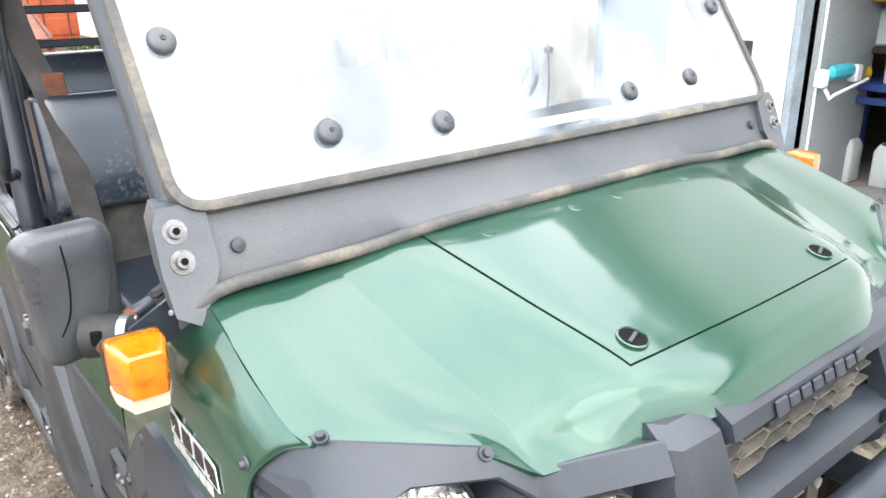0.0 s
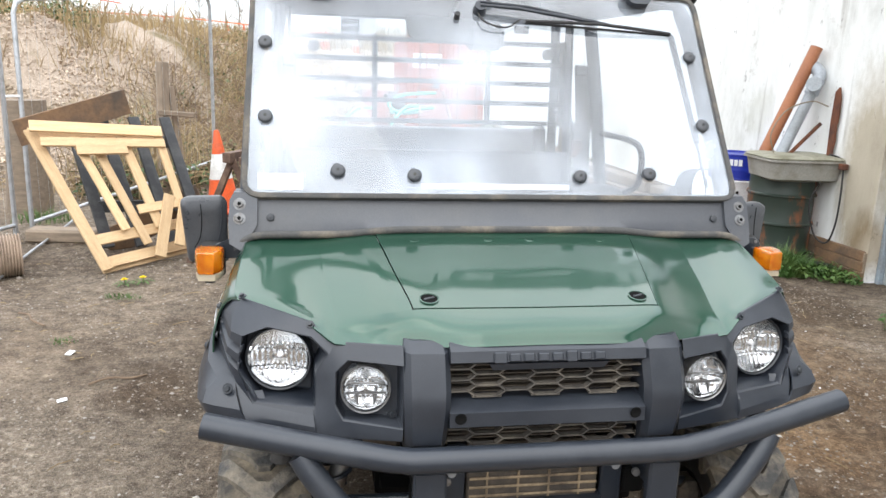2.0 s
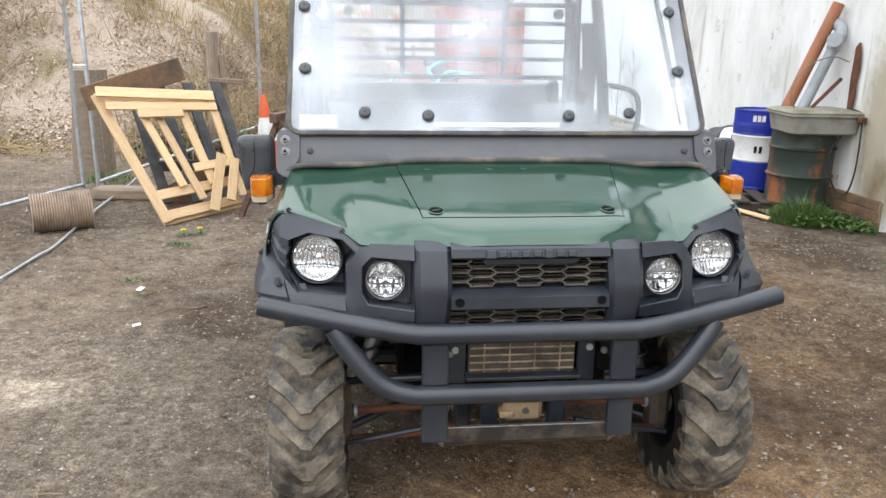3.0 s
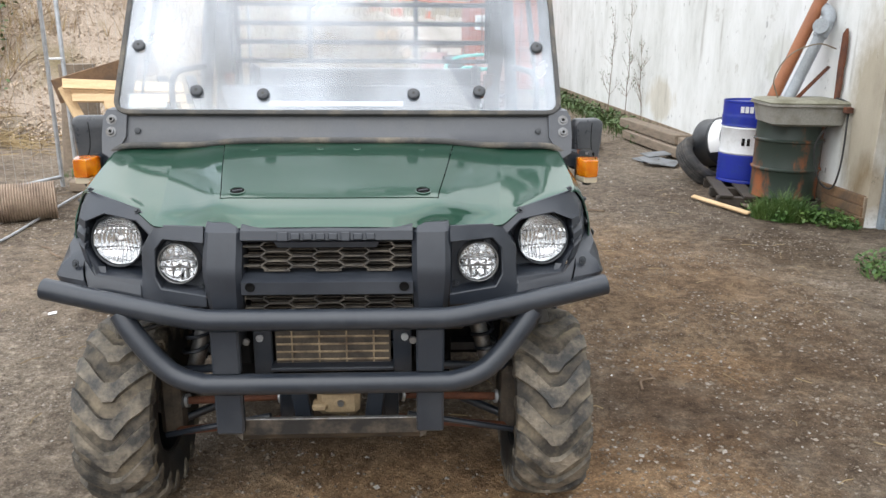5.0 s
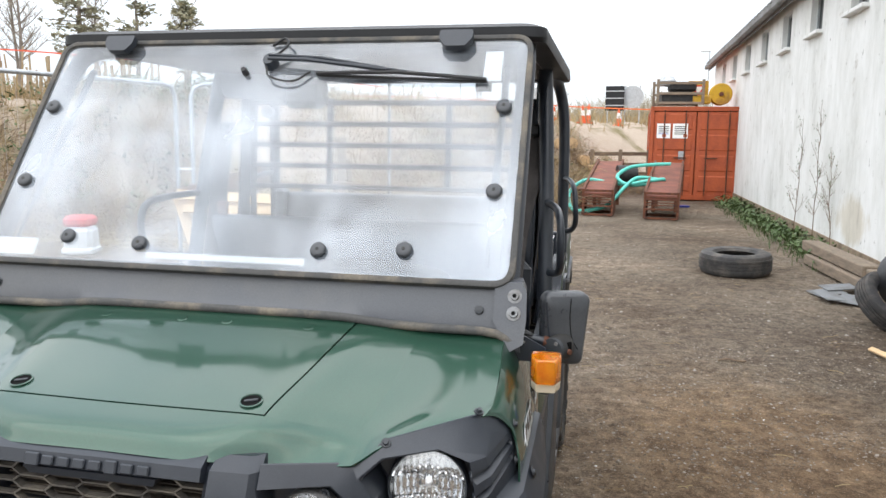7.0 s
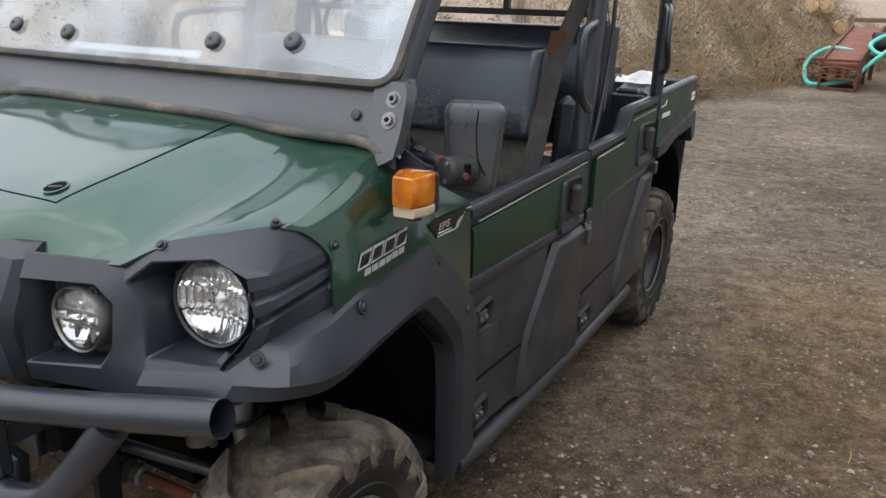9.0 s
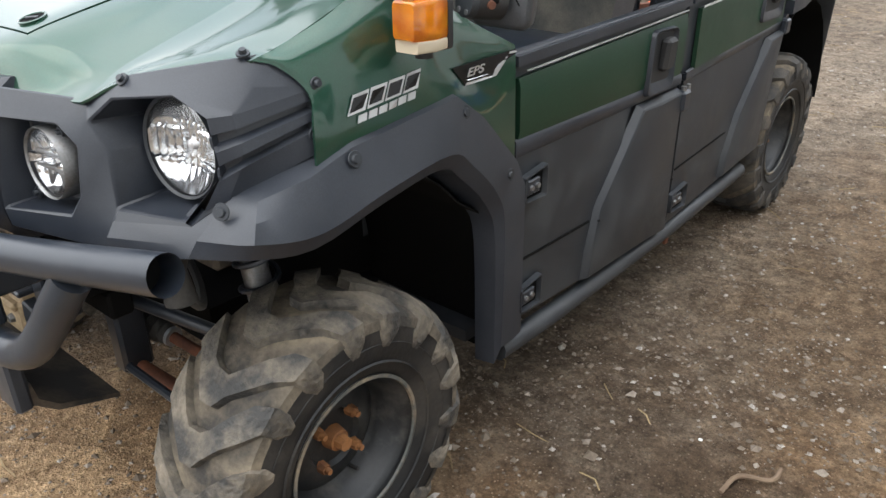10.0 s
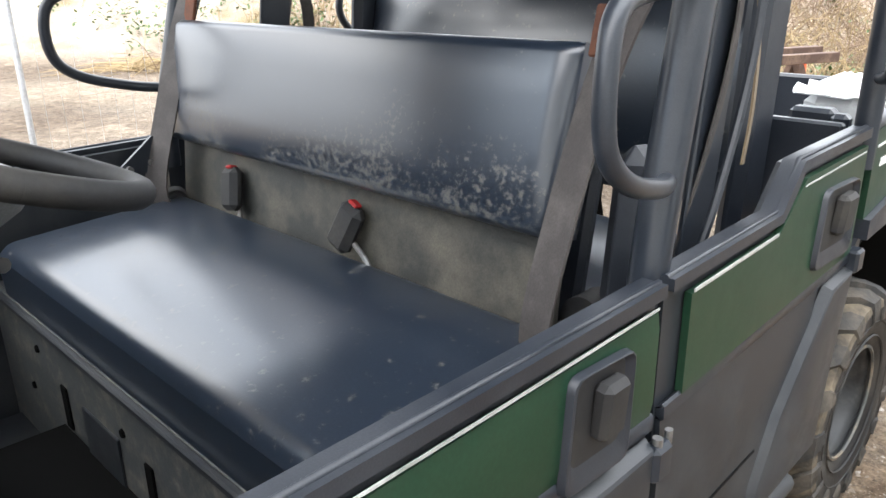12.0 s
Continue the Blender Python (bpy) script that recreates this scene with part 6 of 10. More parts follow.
def wheel(name, x, y_, width, steer=0.0):
    s = 1 if x > 0 else -1
    w_ = new(name)
    w_.parent = car
    w_.empty_display_size = 0.1
    tagged(w_, "muddy off-road wheel with chevron tread and dished rim")
    w_.matrix_basis = Matrix.Translation((x, y_, 0.308 if name == "front_wheel" else 0.318)) @ pose(0, 0, steer) @ pose(0, 0, 0, 0, 90 * s, 0) @ pose(0, 0, 0, 0, 0, random.uniform(0, 15))
    tyre, lugs, rim, band = wheel_meshes(width, 0.306 if name == "front_wheel" else 0.316, 0.152, -s)
    part("tyre", tyre, TYRE, w_, "black tyre caked with dry mud", 40)
    part("tread_base", band, GAP_MUD, w_, "", 40)
    for g in lugs:
        part("tread_lug", g, TREAD if name == "front_wheel" else TREAD_REAR, w_, "", 30)
    part("rim", rim, RIM_PAINT, w_, "chipped black steel rim", 40)
    hw_ = width / 2
    part("rim_edge", Geo().lathe([(0.152 * 1.035, hw_ * 0.855), (0.152 * 1.045, hw_ * 0.89), (0.152 * 1.00, hw_ * 0.90), (0.152 * 0.985, hw_ * 0.86)], 48), RIM_WORN, w_, "rim edge worn to bare dusty metal", 60)
    for k in range(4):
        a = 0.6 + k * math.pi / 2
        p = Vector((0.060 * math.cos(a), 0.060 * math.sin(a), hw_ * 0.28))
        part("wheel_nut", Geo().cyl(p, p + Vector((0, 0, 0.020)), 0.0125, 0.0105, 6).cyl(p + Vector((0, 0, 0.018)), p + Vector((0, 0, 0.030)), 0.0075, 0.006, 10), RUST_BRIGHT, w_, "rusty wheel nut")
    part("hub_nut", Geo().cyl((0, 0, hw_ * 0.2), (0, 0, hw_ * 0.2 + 0.026), 0.026, 0.022, 18).cyl((0, 0, hw_ * 0.2 + 0.024), (0, 0, hw_ * 0.2 + 0.046), 0.017, 0.014, 8), RUST_BRIGHT, w_, "rusty hub nut")
    part("valve", Geo().cyl((0.118, 0.02, 0.02), (0.112, 0.02, 0.045), 0.004, 0.004, 8), RUBBER, w_)
    if name == "front_wheel":
        for k in range(6):
            a = -0.9 + k * 0.075
            part("sidewall_bar", Geo().box((0.022, 0.010, 0.002), Matrix.Translation((0.205 * math.cos(a), 0.205 * math.sin(a), width / 2 * 0.985)) @ pose(0, 0, 0, 0, 0, math.degrees(a)), 0.0005), TREAD, w_)


for s in (1, -1):
    wheel("front_wheel", s * 0.674, 0.166, 0.235)
    wheel("rear_wheel", s * 0.640, 2.522, 0.270)

# ---- bull bar, skid plate, running gear ----
bull = new("bull_bar")
bull.parent = car
tagged(bull, "black tubular bull bar with bent ends")
UP = [(-0.790, -0.150, 0.826), (-0.60, -0.180, 0.792), (-0.42, -0.214, 0.766), (-0.345, -0.226, 0.758), (-0.26, -0.230, 0.756), (0.26, -0.230, 0.756), (0.345, -0.226, 0.758), (0.42, -0.214, 0.766), (0.60, -0.180, 0.792), (0.790, -0.150, 0.826)]
part("upper_tube", Geo().tube(smooth_line(UP, 3), 0.030, 18, caps=False), TUBE, bull, "", 60)
for s in (-1, 1):
    # black plug set inside the open end, standing in for the bore's shade
    part("tube_bore", Geo().tube([(s * 0.745, -0.157, 0.818), (s * 0.70, -0.164, 0.81)], 0.0262, 16), DARK, bull)
LOW = [(-0.576, -0.183, 0.762), (-0.545, -0.198, 0.715), (-0.485, -0.212, 0.640), (-0.43, -0.222, 0.592), (-0.36, -0.230, 0.570), (-0.28, -0.232, 0.566), (0.28, -0.232, 0.566), (0.36, -0.230, 0.570), (0.43, -0.222, 0.592), (0.485, -0.212, 0.640), (0.545, -0.198, 0.715), (0.576, -0.183, 0.762)]
part("lower_tube", Geo().tube(smooth_line(LOW, 3), 0.030, 18), TUBE, bull, "", 60)
for s in (-1, 1):
    part("mount_plate", Geo().box((0.078, 0.030, 0.135), pose(s * 0.284, -0.222, 0.662), 0.006), TUBE, bull, "flat black mounting plate")
    part("mount_plate", Geo().box((0.078, 0.030, 0.13), pose(s * 0.284, -0.222, 0.475), 0.006), TUBE, bull)
    part("mount_arm", Geo().box((0.05, 0.16, 0.05), pose(s * 0.284, -0.13, 0.665), 0.005), TUBE, bull)
    part("plate_bolt", Geo().cyl((s * 0.236, -0.175, 0.672), (s * 0.236, -0.185, 0.672), 0.010), STEEL, bull)
SKID = mat_worn("scuffed_skid_plate", (0.020, 0.020, 0.021), (0.13, 0.105, 0.08), 0.55, 0, 8.0, 90.0, 0.2, 0.001)
prof = [(-0.203, 0.438), (-0.196, 0.388), (-0.155, 0.352), (-0.035, 0.314), (-0.035, 0.324), (-0.150, 0.364), (-0.184, 0.396), (-0.191, 0.438)]
skid = part("skid_plate", Geo().rings([[(x, y_, z_) for y_, z_ in prof] for x in (-0.275, 0.275)]), SKID, car, "scuffed black skid plate", 30)
part("worn_edge", Geo().box((0.50, 0.014, 0.004), pose(0, -0.197, 0.4395), 0.001), STEEL, skid, "top edge worn to bare metal")
for s in (-1, 1):
    part("gusset", Geo().prism([(0.0, 0.0), (0.062, 0.055), (0.062, 0.10), (0.0, 0.10)], 0.012, Matrix.Translation((s * 0.255, -0.206, 0.382)) @ pose(0, 0, 0, 90, 0, 0) @ Matrix.Diagonal((s, 1, 1, 1))), SKID, skid)
# oil cooler with its wire guard
WIRE_BROWN = mat_worn("dusty_brown_wire", (0.32, 0.24, 0.15), (0.12, 0.085, 0.055), 0.8, 0, 12.0, 120.0, 0.2, 0.001)
g = Geo().box((0.34, 0.03, 0.16), pose(0, -0.085, 0.645), 0.004)
cooler = part("oil_cooler", g, BROWN_GEAR, car, "dusty cooler behind a wire guard")
for k in range(6):
    part("guard_wire", Geo().tube([(-0.165, -0.108, 0.585 + k * 0.024), (0.165, -0.108, 0.585 + k * 0.024)], 0.0035, 6), WIRE_BROWN, cooler)
for k in range(4):
    part("guard_wire", Geo().tube([(-0.12 + k * 0.08, -0.106, 0.575), (-0.12 + k * 0.08, -0.106, 0.715)], 0.003, 6), WIRE_BROWN, cooler)
for s in (-1, 1):
    part("cooler_bracket", Geo().box((0.055, 0.02, 0.19), pose(s * 0.205, -0.10, 0.635), 0.004), TUBE, cooler)
    part("bracket_bolt", Geo().cyl((s * 0.212, -0.11, 0.655), (s * 0.212, -0.116, 0.655), 0.011), GALV, cooler)
part("cooler_tray", Geo().box((0.36, 0.06, 0.012), pose(0, -0.11, 0.565), 0.003), TUBE, cooler)
g = Geo().box((0.128, 0.10, 0.10), pose(0.010, -0.06, 0.448, 0, 0, 0), 0.015)
g.box((0.045, 0.05, 0.022), pose(-0.045, -0.10, 0.432), 0.006)
g.box((0.10, 0.03, 0.018), pose(0.010, -0.105, 0.480), 0.006)
gear = part("gear_case", g, TAN, car, "tan dusty gear case")
part("drain_plug", Geo().cyl((0.018, -0.109, 0.442), (0.018, -0.12, 0.442), 0.011, 0.009, 12), STEEL, gear)
for s in (-1, 1):
    part("gear_bracket", Geo().box((0.05, 0.03, 0.13), pose(0.010 + s * 0.112, -0.10, 0.450, 0, s * 8, 0), 0.004), TUBE, gear)
for s in (-1, 1):
    sx = s
    ax = part("drive_shaft", Geo().cyl((sx * 0.12, 0.13, 0.352), (sx * 0.55, 0.166, 0.318), 0.013), RUST, car, "rusty drive shaft")
    for p, q in (((0.10, 0.125, 0.354), (0.205, 0.138, 0.344)), ((0.61, 0.17, 0.315), (0.52, 0.163, 0.321))):
        g = Geo()
        a, c = Vector((sx * p[0], p[1], p[2])), Vector((sx * q[0], q[1], q[2]))
        axis = (c - a).normalized()
        e1 = axis.cross(Vector((0, 0, 1))).normalized()
        e2 = axis.cross(e1)
        loops = []
        for k in range(21):
            r = (0.040 - 0.0009 * k) * (0.86 + 0.14 * math.cos(k * math.pi / 2))
            q = a.lerp(c, k / 20)
            loops.append([q + (e1 * math.cos(w_) + e2 * math.sin(w_)) * r for w_ in [j * math.pi / 8 for j in range(16)]])
        g.rings(loops)
        part("rubber_boot", g, DUSTY_RUBBER, ax, "dusty ribbed rubber boot")
        part("boot_clamp", Geo().cyl(c - axis * 0.006, c + axis * 0.004, 0.0235, 0.0235, 14), GALV, ax)
    part("lower_arm", Geo().tube([(sx * 0.18, 0.06, 0.300), (sx * 0.59, 0.14, 0.216)], 0.015, 10), RUST, car, "rusty lower suspension arm")
    part("lower_arm", Geo().tube([(sx * 0.18, 0.36, 0.330), (sx * 0.58, 0.20, 0.222)], 0.015, 10), TUBE, car)
    part("arm_mount", Geo().box((0.05, 0.07, 0.27), pose(sx * 0.165, 0.06, 0.425), 0.008), TUBE, car)
    part("arm_mount", Geo().box((0.05, 0.07, 0.25), pose(sx * 0.165, 0.36, 0.435), 0.008), TUBE, car)
    part("upper_arm", Geo().tube([(sx * 0.22, 0.04, 0.500), (sx * 0.56, 0.17, 0.430)], 0.014, 10), TUBE, car)
    part("tie_rod", Geo().tube([(sx * 0.22, 0.02, 0.335), (sx * 0.57, 0.07, 0.245)], 0.010, 8), TUBE, car)
    part("knuckle", Geo().box((0.07, 0.10, 0.24), pose(sx * 0.572, 0.172, 0.32), 0.02), BROWN_GEAR, car)
    sh = part("damper", Geo().cyl((sx * 0.50, 0.20, 0.42), (sx * 0.40, 0.22, 0.78), 0.028, 0.028, 14), STEEL, car, "dull grey front damper")
    g = Geo()
    hel = [Vector((sx * 0.50, 0.20, 0.46)).lerp(Vector((sx * 0.41, 0.22, 0.76)), k / 90) + Vector((0.040 * math.cos(k * 0.42), 0.040 * math.sin(k * 0.42), 0)) for k in range(91)]
    part("coil_spring", g.tube(hel, 0.0065, 6), TUBE, sh)
    part("ball_boot", Geo().cyl((sx * 0.62, -0.05, 0.74), (sx * 0.63, -0.045, 0.79), 0.022, 0.026, 12).cyl((sx * 0.625, -0.048, 0.68), (sx * 0.62, -0.05, 0.74), 0.027, 0.020, 12), RUBBER, car, "black cable connector under the housing")
    part("connector_wire", Geo().tube(smooth_line([(sx * 0.62, -0.05, 0.70), (sx * 0.60, 0.0, 0.64), (sx * 0.50, 0.05, 0.66), (sx * 0.40, 0.05, 0.72)], 5), 0.008, 8), RUBBER, car)
    part("frame_rail", Geo().box((0.06, 0.9, 0.07), pose(sx * 0.27, 0.35, 0.60), 0.006), DARK, car)
    part("strut_tower", Geo().box((0.10, 0.10, 0.30), pose(sx * 0.36, 0.20, 0.72), 0.01), BROWN_GEAR, car)
part("cross_member", Geo().box((0.60, 0.05, 0.06), pose(0, 0.0, 0.53), 0.006), DARK, car)
# unseen near-black sheets added to close the space under the hood
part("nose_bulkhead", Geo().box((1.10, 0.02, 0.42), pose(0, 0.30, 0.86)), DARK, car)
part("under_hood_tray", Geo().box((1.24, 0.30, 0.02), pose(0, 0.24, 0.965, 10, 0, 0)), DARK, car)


# ---- utility vehicle: cab ----
def cushion(size, m, r, name, mat_, label, bulge=0.012):
    """A padded slab with soft rounded edges."""
    sx, sy, sz = size
    us = [-1, -0.985, -0.93, -0.5, 0, 0.5, 0.93, 0.985, 1]
    g = Geo()

    def pt(u, v, top_):
        ex, ey = max(0, abs(u) - 0.93) / 0.07, max(0, abs(v) - 0.86) / 0.14
        e = min(1.0, math.hypot(ex, ey))
        z_ = sz / 2 + bulge * (1 - u * u) * (1 - v * v) - r * (1 - math.sqrt(max(0.0, 1 - e * e)))
        return (u * sx / 2, v * sy / 2, z_ if top_ else -sz / 2)

    vs = [-1, -0.975, -0.92, -0.86, -0.4, 0, 0.4, 0.86, 0.92, 0.975, 1]
    grid = [[pt(u, v, True) for v in vs] for u in us]
    g.sheet(grid)
    per = [(u, -1) for u in us] + [(1, v) for v in vs[1:]] + [(u, 1) for u in us[::-1][1:]] + [(-1, v) for v in vs[::-1][1:-1]]
    g.rings([[pt(u, v, False) for u, v in per], [pt(u, v, True) for u, v in per]], True, False)
    g.f.append(tuple(range(len(g.v) - 2 * len(per), len(g.v) - len(per)))[::-1])
    return part(name, g, mat_, car, label, 60, m)


cushion((1.26, 0.47, 0.13), pose(-0.01, 1.215, 0.770, 3, 0, 0), 0.035, "seat_cushion", VINYL, "smooth black vinyl bench cushion", 0.02)
g = Geo().box((1.37, 0.47, 0.47), pose(-0.07, 1.211, 0.462), 0.012)
base = part("seat_base", g, DUSTY_BASE, car, "scuffed dusty plastic seat base")
part("base_lip", Geo().box((1.36, 0.016, 0.018), pose(-0.07, 0.972, 0.688), 0.004), PLASTIC_GREY, base)
for x_ in (-0.315, 0.08, 0.30):
    part("base_slot", Geo().box((0.032, 0.006, 0.10), pose(x_, 0.9745, 0.53), 0.002), DARK, base)
part("base_plate", Geo().box((0.17, 0.006, 0.15), pose(-0.13, 0.9745, 0.50), 0.002), PLASTIC_GREY, base)
for x_, z_ in ((-0.45, 0.62), (-0.53, 0.50), (0.20, 0.46), (-0.02, 0.60)):
    part("base_fixing", Geo().cyl((x_, 0.977, z_), (x_, 0.971, z_), 0.010, 0.008, 12), DARK, base)
reel = part("belt_reel", Geo().cyl((-0.655, 1.43, 0.832), (-0.610, 1.41, 0.832), 0.030, 0.030, 20), RUBBER, car, "black seat belt reel")
part("reel_cap", Geo().cyl((-0.612, 1.411, 0.832), (-0.604, 1.408, 0.832), 0.024, 0.020, 20), PLASTIC_GREY, reel)
cushion((1.25, 0.30, 0.10), pose(-0.052, 1.500, 1.132, 77, 0, 0), 0.03, "backrest", BACK_VINYL, "black vinyl bench backrest with dust at its foot", 0.012)
part("backrest_panel", Geo().box((1.22, 0.03, 0.30), pose(-0.045, 1.478, 0.890, -6, 0, 0), 0.004), VINYL_DIRTY, car, "grimy panel below the backrest")
part("backrest_shell", Geo().box((1.23, 0.03, 0.56), pose(-0.05, 1.575, 0.995, -10, 0, 0), 0.01), PLASTIC, car)
# rear bench
cushion((1.20, 0.46, 0.12), pose(0, 1.90, 0.74, 4, 0, 0), 0.03, "rear_seat_cushion", VINYL, "black vinyl rear bench cushion")
part("rear_seat_base", Geo().box((1.20, 0.42, 0.34), pose(0, 1.92, 0.50), 0.01), PLASTIC, car)
cushion((1.20, 0.36, 0.09), pose(0, 2.10, 1.16, 80, 0, 0), 0.03, "rear_backrest", VINYL, "worn black rear backrest")
# belts and buckles
for x_, lean in ((-0.365, -10), (0.072, 24)):
    bk = part("belt_buckle", Geo().box((0.066, 0.036, 0.104), pose(x_, 1.437, 0.905, -12, lean, 0), 0.014), RUBBER, car, "black belt buckle")
    part("buckle_cable", Geo().tube(smooth_line([(x_ + abs(lean) * 0.001, 1.437, 0.875), (x_ + abs(lean) * 0.0027, 1.435, 0.845), (x_ + abs(lean) * 0.0037, 1.43, 0.80)], 4), 0.006, 8), STEEL, bk)
    part("release_button", Geo().box((0.026, 0.02, 0.008), pose(x_ + lean * 0.0009, 1.446, 0.956, -12, lean, 0), 0.003), mat_base("red_button", (0.35, 0.02, 0.02), 0.4)[0], bk)
for s in (1, -1):
    fl_ = (lambda g: g) if s > 0 else (lambda g: g.mirrored())
    bl = [(0.600, 1.385, 0.78), (0.612, 1.362, 0.885), (0.618, 1.42, 1.075), (0.630, 1.495, 1.27), (0.660, 1.59, 1.45), (0.672, 1.68, 1.66)]
    part("seat_belt", fl_(Geo().tube(smooth_line(bl, 5), 0, flat=(0.036, 0.0022, (1, -0.35, 0.0)))), STRAP, car, "grey ribbed seat belt")
    part("belt_guide", fl_(Geo().box((0.055, 0.03, 0.05), pose(0.655, 1.655, 1.64, -10, 0, 0), 0.008)), RUBBER, car)
    part("belt_tongue", fl_(Geo().box((0.05, 0.008, 0.075), pose(0.612, 1.51, 1.30, -14, 0, 0), 0.003)), RUST, car, "rusty belt tongue")
    part("belt_reel", fl_(Geo().cyl((0.60, 1.50, 0.845), (0.60, 1.56, 0.845), 0.042, 0.042, 18)), RUBBER, car)
    part("side_shell", fl_(Geo().box((0.06, 0.09, 0.32), pose(0.640, 1.56, 0.97, -6, 0, 0), 0.028)), PLASTIC, car, "", 60)
    part("rear_strap", fl_(Geo().tube(smooth_line([(0.655, 1.86, 1.42), (0.662, 1.90, 1.30), (0.668, 1.90, 1.16), (0.668, 1.885, 1.05)], 5), 0, flat=(0.017, 0.002, (0.3, -1, 0)))), mat_base("tan_strap", (0.20, 0.15, 0.095), 0.8)[0] if s > 0 else STRAP, car, "tan webbing strap")
    part("rear_belt", fl_(Geo().tube(smooth_line([(0.655, 1.83, 1.60), (0.67, 1.80, 1.30), (0.66, 1.74, 1.05), (0.63, 1.70, 0.85)], 5), 0, flat=(0.024, 0.002, (0.3, -1, 0)))), STRAP, car)
    part("cable", fl_(Geo().tube(smooth_line([(0.675, 1.88, 1.50), (0.685, 1.84, 1.25), (0.69, 1.75, 1.02), (0.68, 1.68, 0.86)], 5), 0.008, 8)), TUBE, car)
    part("rear_shell", fl_(Geo().box((0.05, 0.12, 0.62), pose(0.60, 2.06, 1.05, -4, 0, 0), 0.02)), PLASTIC, car)
    if s < 0:
        part("hinge_plate", fl_(Geo().prism([(-0.09, -0.01), (0.05, -0.02), (0.06, 0.07), (0.02, 0.075)], 0.01, Matrix.Translation((0.64, 1.36, 0.93)) @ pose(0, 0, 0, 90, 0, 90))), TUBE, car)
        for dy, dz in ((-0.06, 0.0), (0.0, 0.01), (0.03, 0.045)):
            part("plate_bolt", fl_(Geo().cyl((0.628, 1.37 + dy, 0.93 + dz), (0.648, 1.37 + dy, 0.93 + dz), 0.009, 0.009, 10)), STEEL, car)
# steering wheel, dash, floor
stw = new("steering_wheel")
stw.parent = car
tagged(stw, "black padded steering wheel")
stw.matrix_basis = Matrix.Translation((0.315, 0.748, 1.200)) @ pose(0, 0, 0, -20, 0, 0)
ringp = [(0.182 * math.cos(6.2832 * k / 48), 0.182 * math.sin(6.2832 * k / 48), 0) for k in range(48)]
g = Geo()
loops = []
for x, y_, _ in ringp:
    d = Vector((x, y_, 0)).normalized()
    loops.append([Vector((x, y_, 0)) + d * 0.0165 * math.cos(t) + Vector((0, 0, 0.0165 * math.sin(t))) for t in (6.2832 * j / 12 for j in range(12))])
g.rings(loops + [loops[0]], True, False)
part("rim", g, RUBBER, stw, "", 60)
hubp = rounded([(-0.105, -0.06), (0.105, -0.06), (0.095, 0.045), (0.0, 0.07), (-0.095, 0.045)], 0.025, 3)
part("hub", Geo().rings([[(x * q, y_ * q, z_) for x, y_ in hubp] for q, z_ in ((0.45, -0.085), (0.9, -0.04), (1.0, -0.02), (0.95, -0.005))]), mat_worn("pale_grey_plastic", (0.19, 0.195, 0.20), (0.14, 0.14, 0.14), 0.5, 0, 5.0, 300.0, 0.15, 0.0005), stw, "", 40)
for a in (-0.15, math.pi + 0.15, -math.pi / 2):
    part("spoke", Geo().tube([(0.05 * math.cos(a), 0.04 * math.sin(a), -0.03), (0.175 * math.cos(a), 0.175 * math.sin(a), 0)], 0.014, 8), RUBBER, stw)
part("column", Geo().tube([(0.315, 0.72, 1.15), (0.315, 0.60, 0.95)], 0.026, 12), PLASTIC, car)
for s in (-1, 1):
    part("stalk", Geo().tube([(0.315, 0.70, 1.11), (0.315 + s * 0.15, 0.73, 1.12)], 0.008, 8), RUBBER, car)
g = Geo()
prof = [(0.40, 1.12), (0.47, 1.118), (0.55, 1.09), (0.585, 1.03), (0.57, 0.96), (0.53, 0.90), (0.48, 0.88), (0.40, 0.88)]
g.rings([[(x, y_, z_) for y_, z_ in prof] for x in (-0.60, 0.60)])
part("dashboard", g, PLASTIC, car, "black moulded dashboard", 40)
part("dash_pocket", Geo().box((0.30, 0.02, 0.12), pose(-0.30, 0.642, 1.03), 0.02), DARK, car)
part("gear_lever", Geo().tube([(0.02, 0.66, 0.98), (0.0, 0.75, 1.08)], 0.012, 8).lathe([(0.0, 0.03), (0.02, 0.02), (0.025, 0.0), (0.015, -0.02), (0.0, -0.025)], 14, pose(0, 0.755, 1.085)), RUBBER, car)
sides("cowl_inner", Geo().box((0.02, 0.22, 0.14), pose(0.745, 0.51, 0.93), 0.004), GREEN)

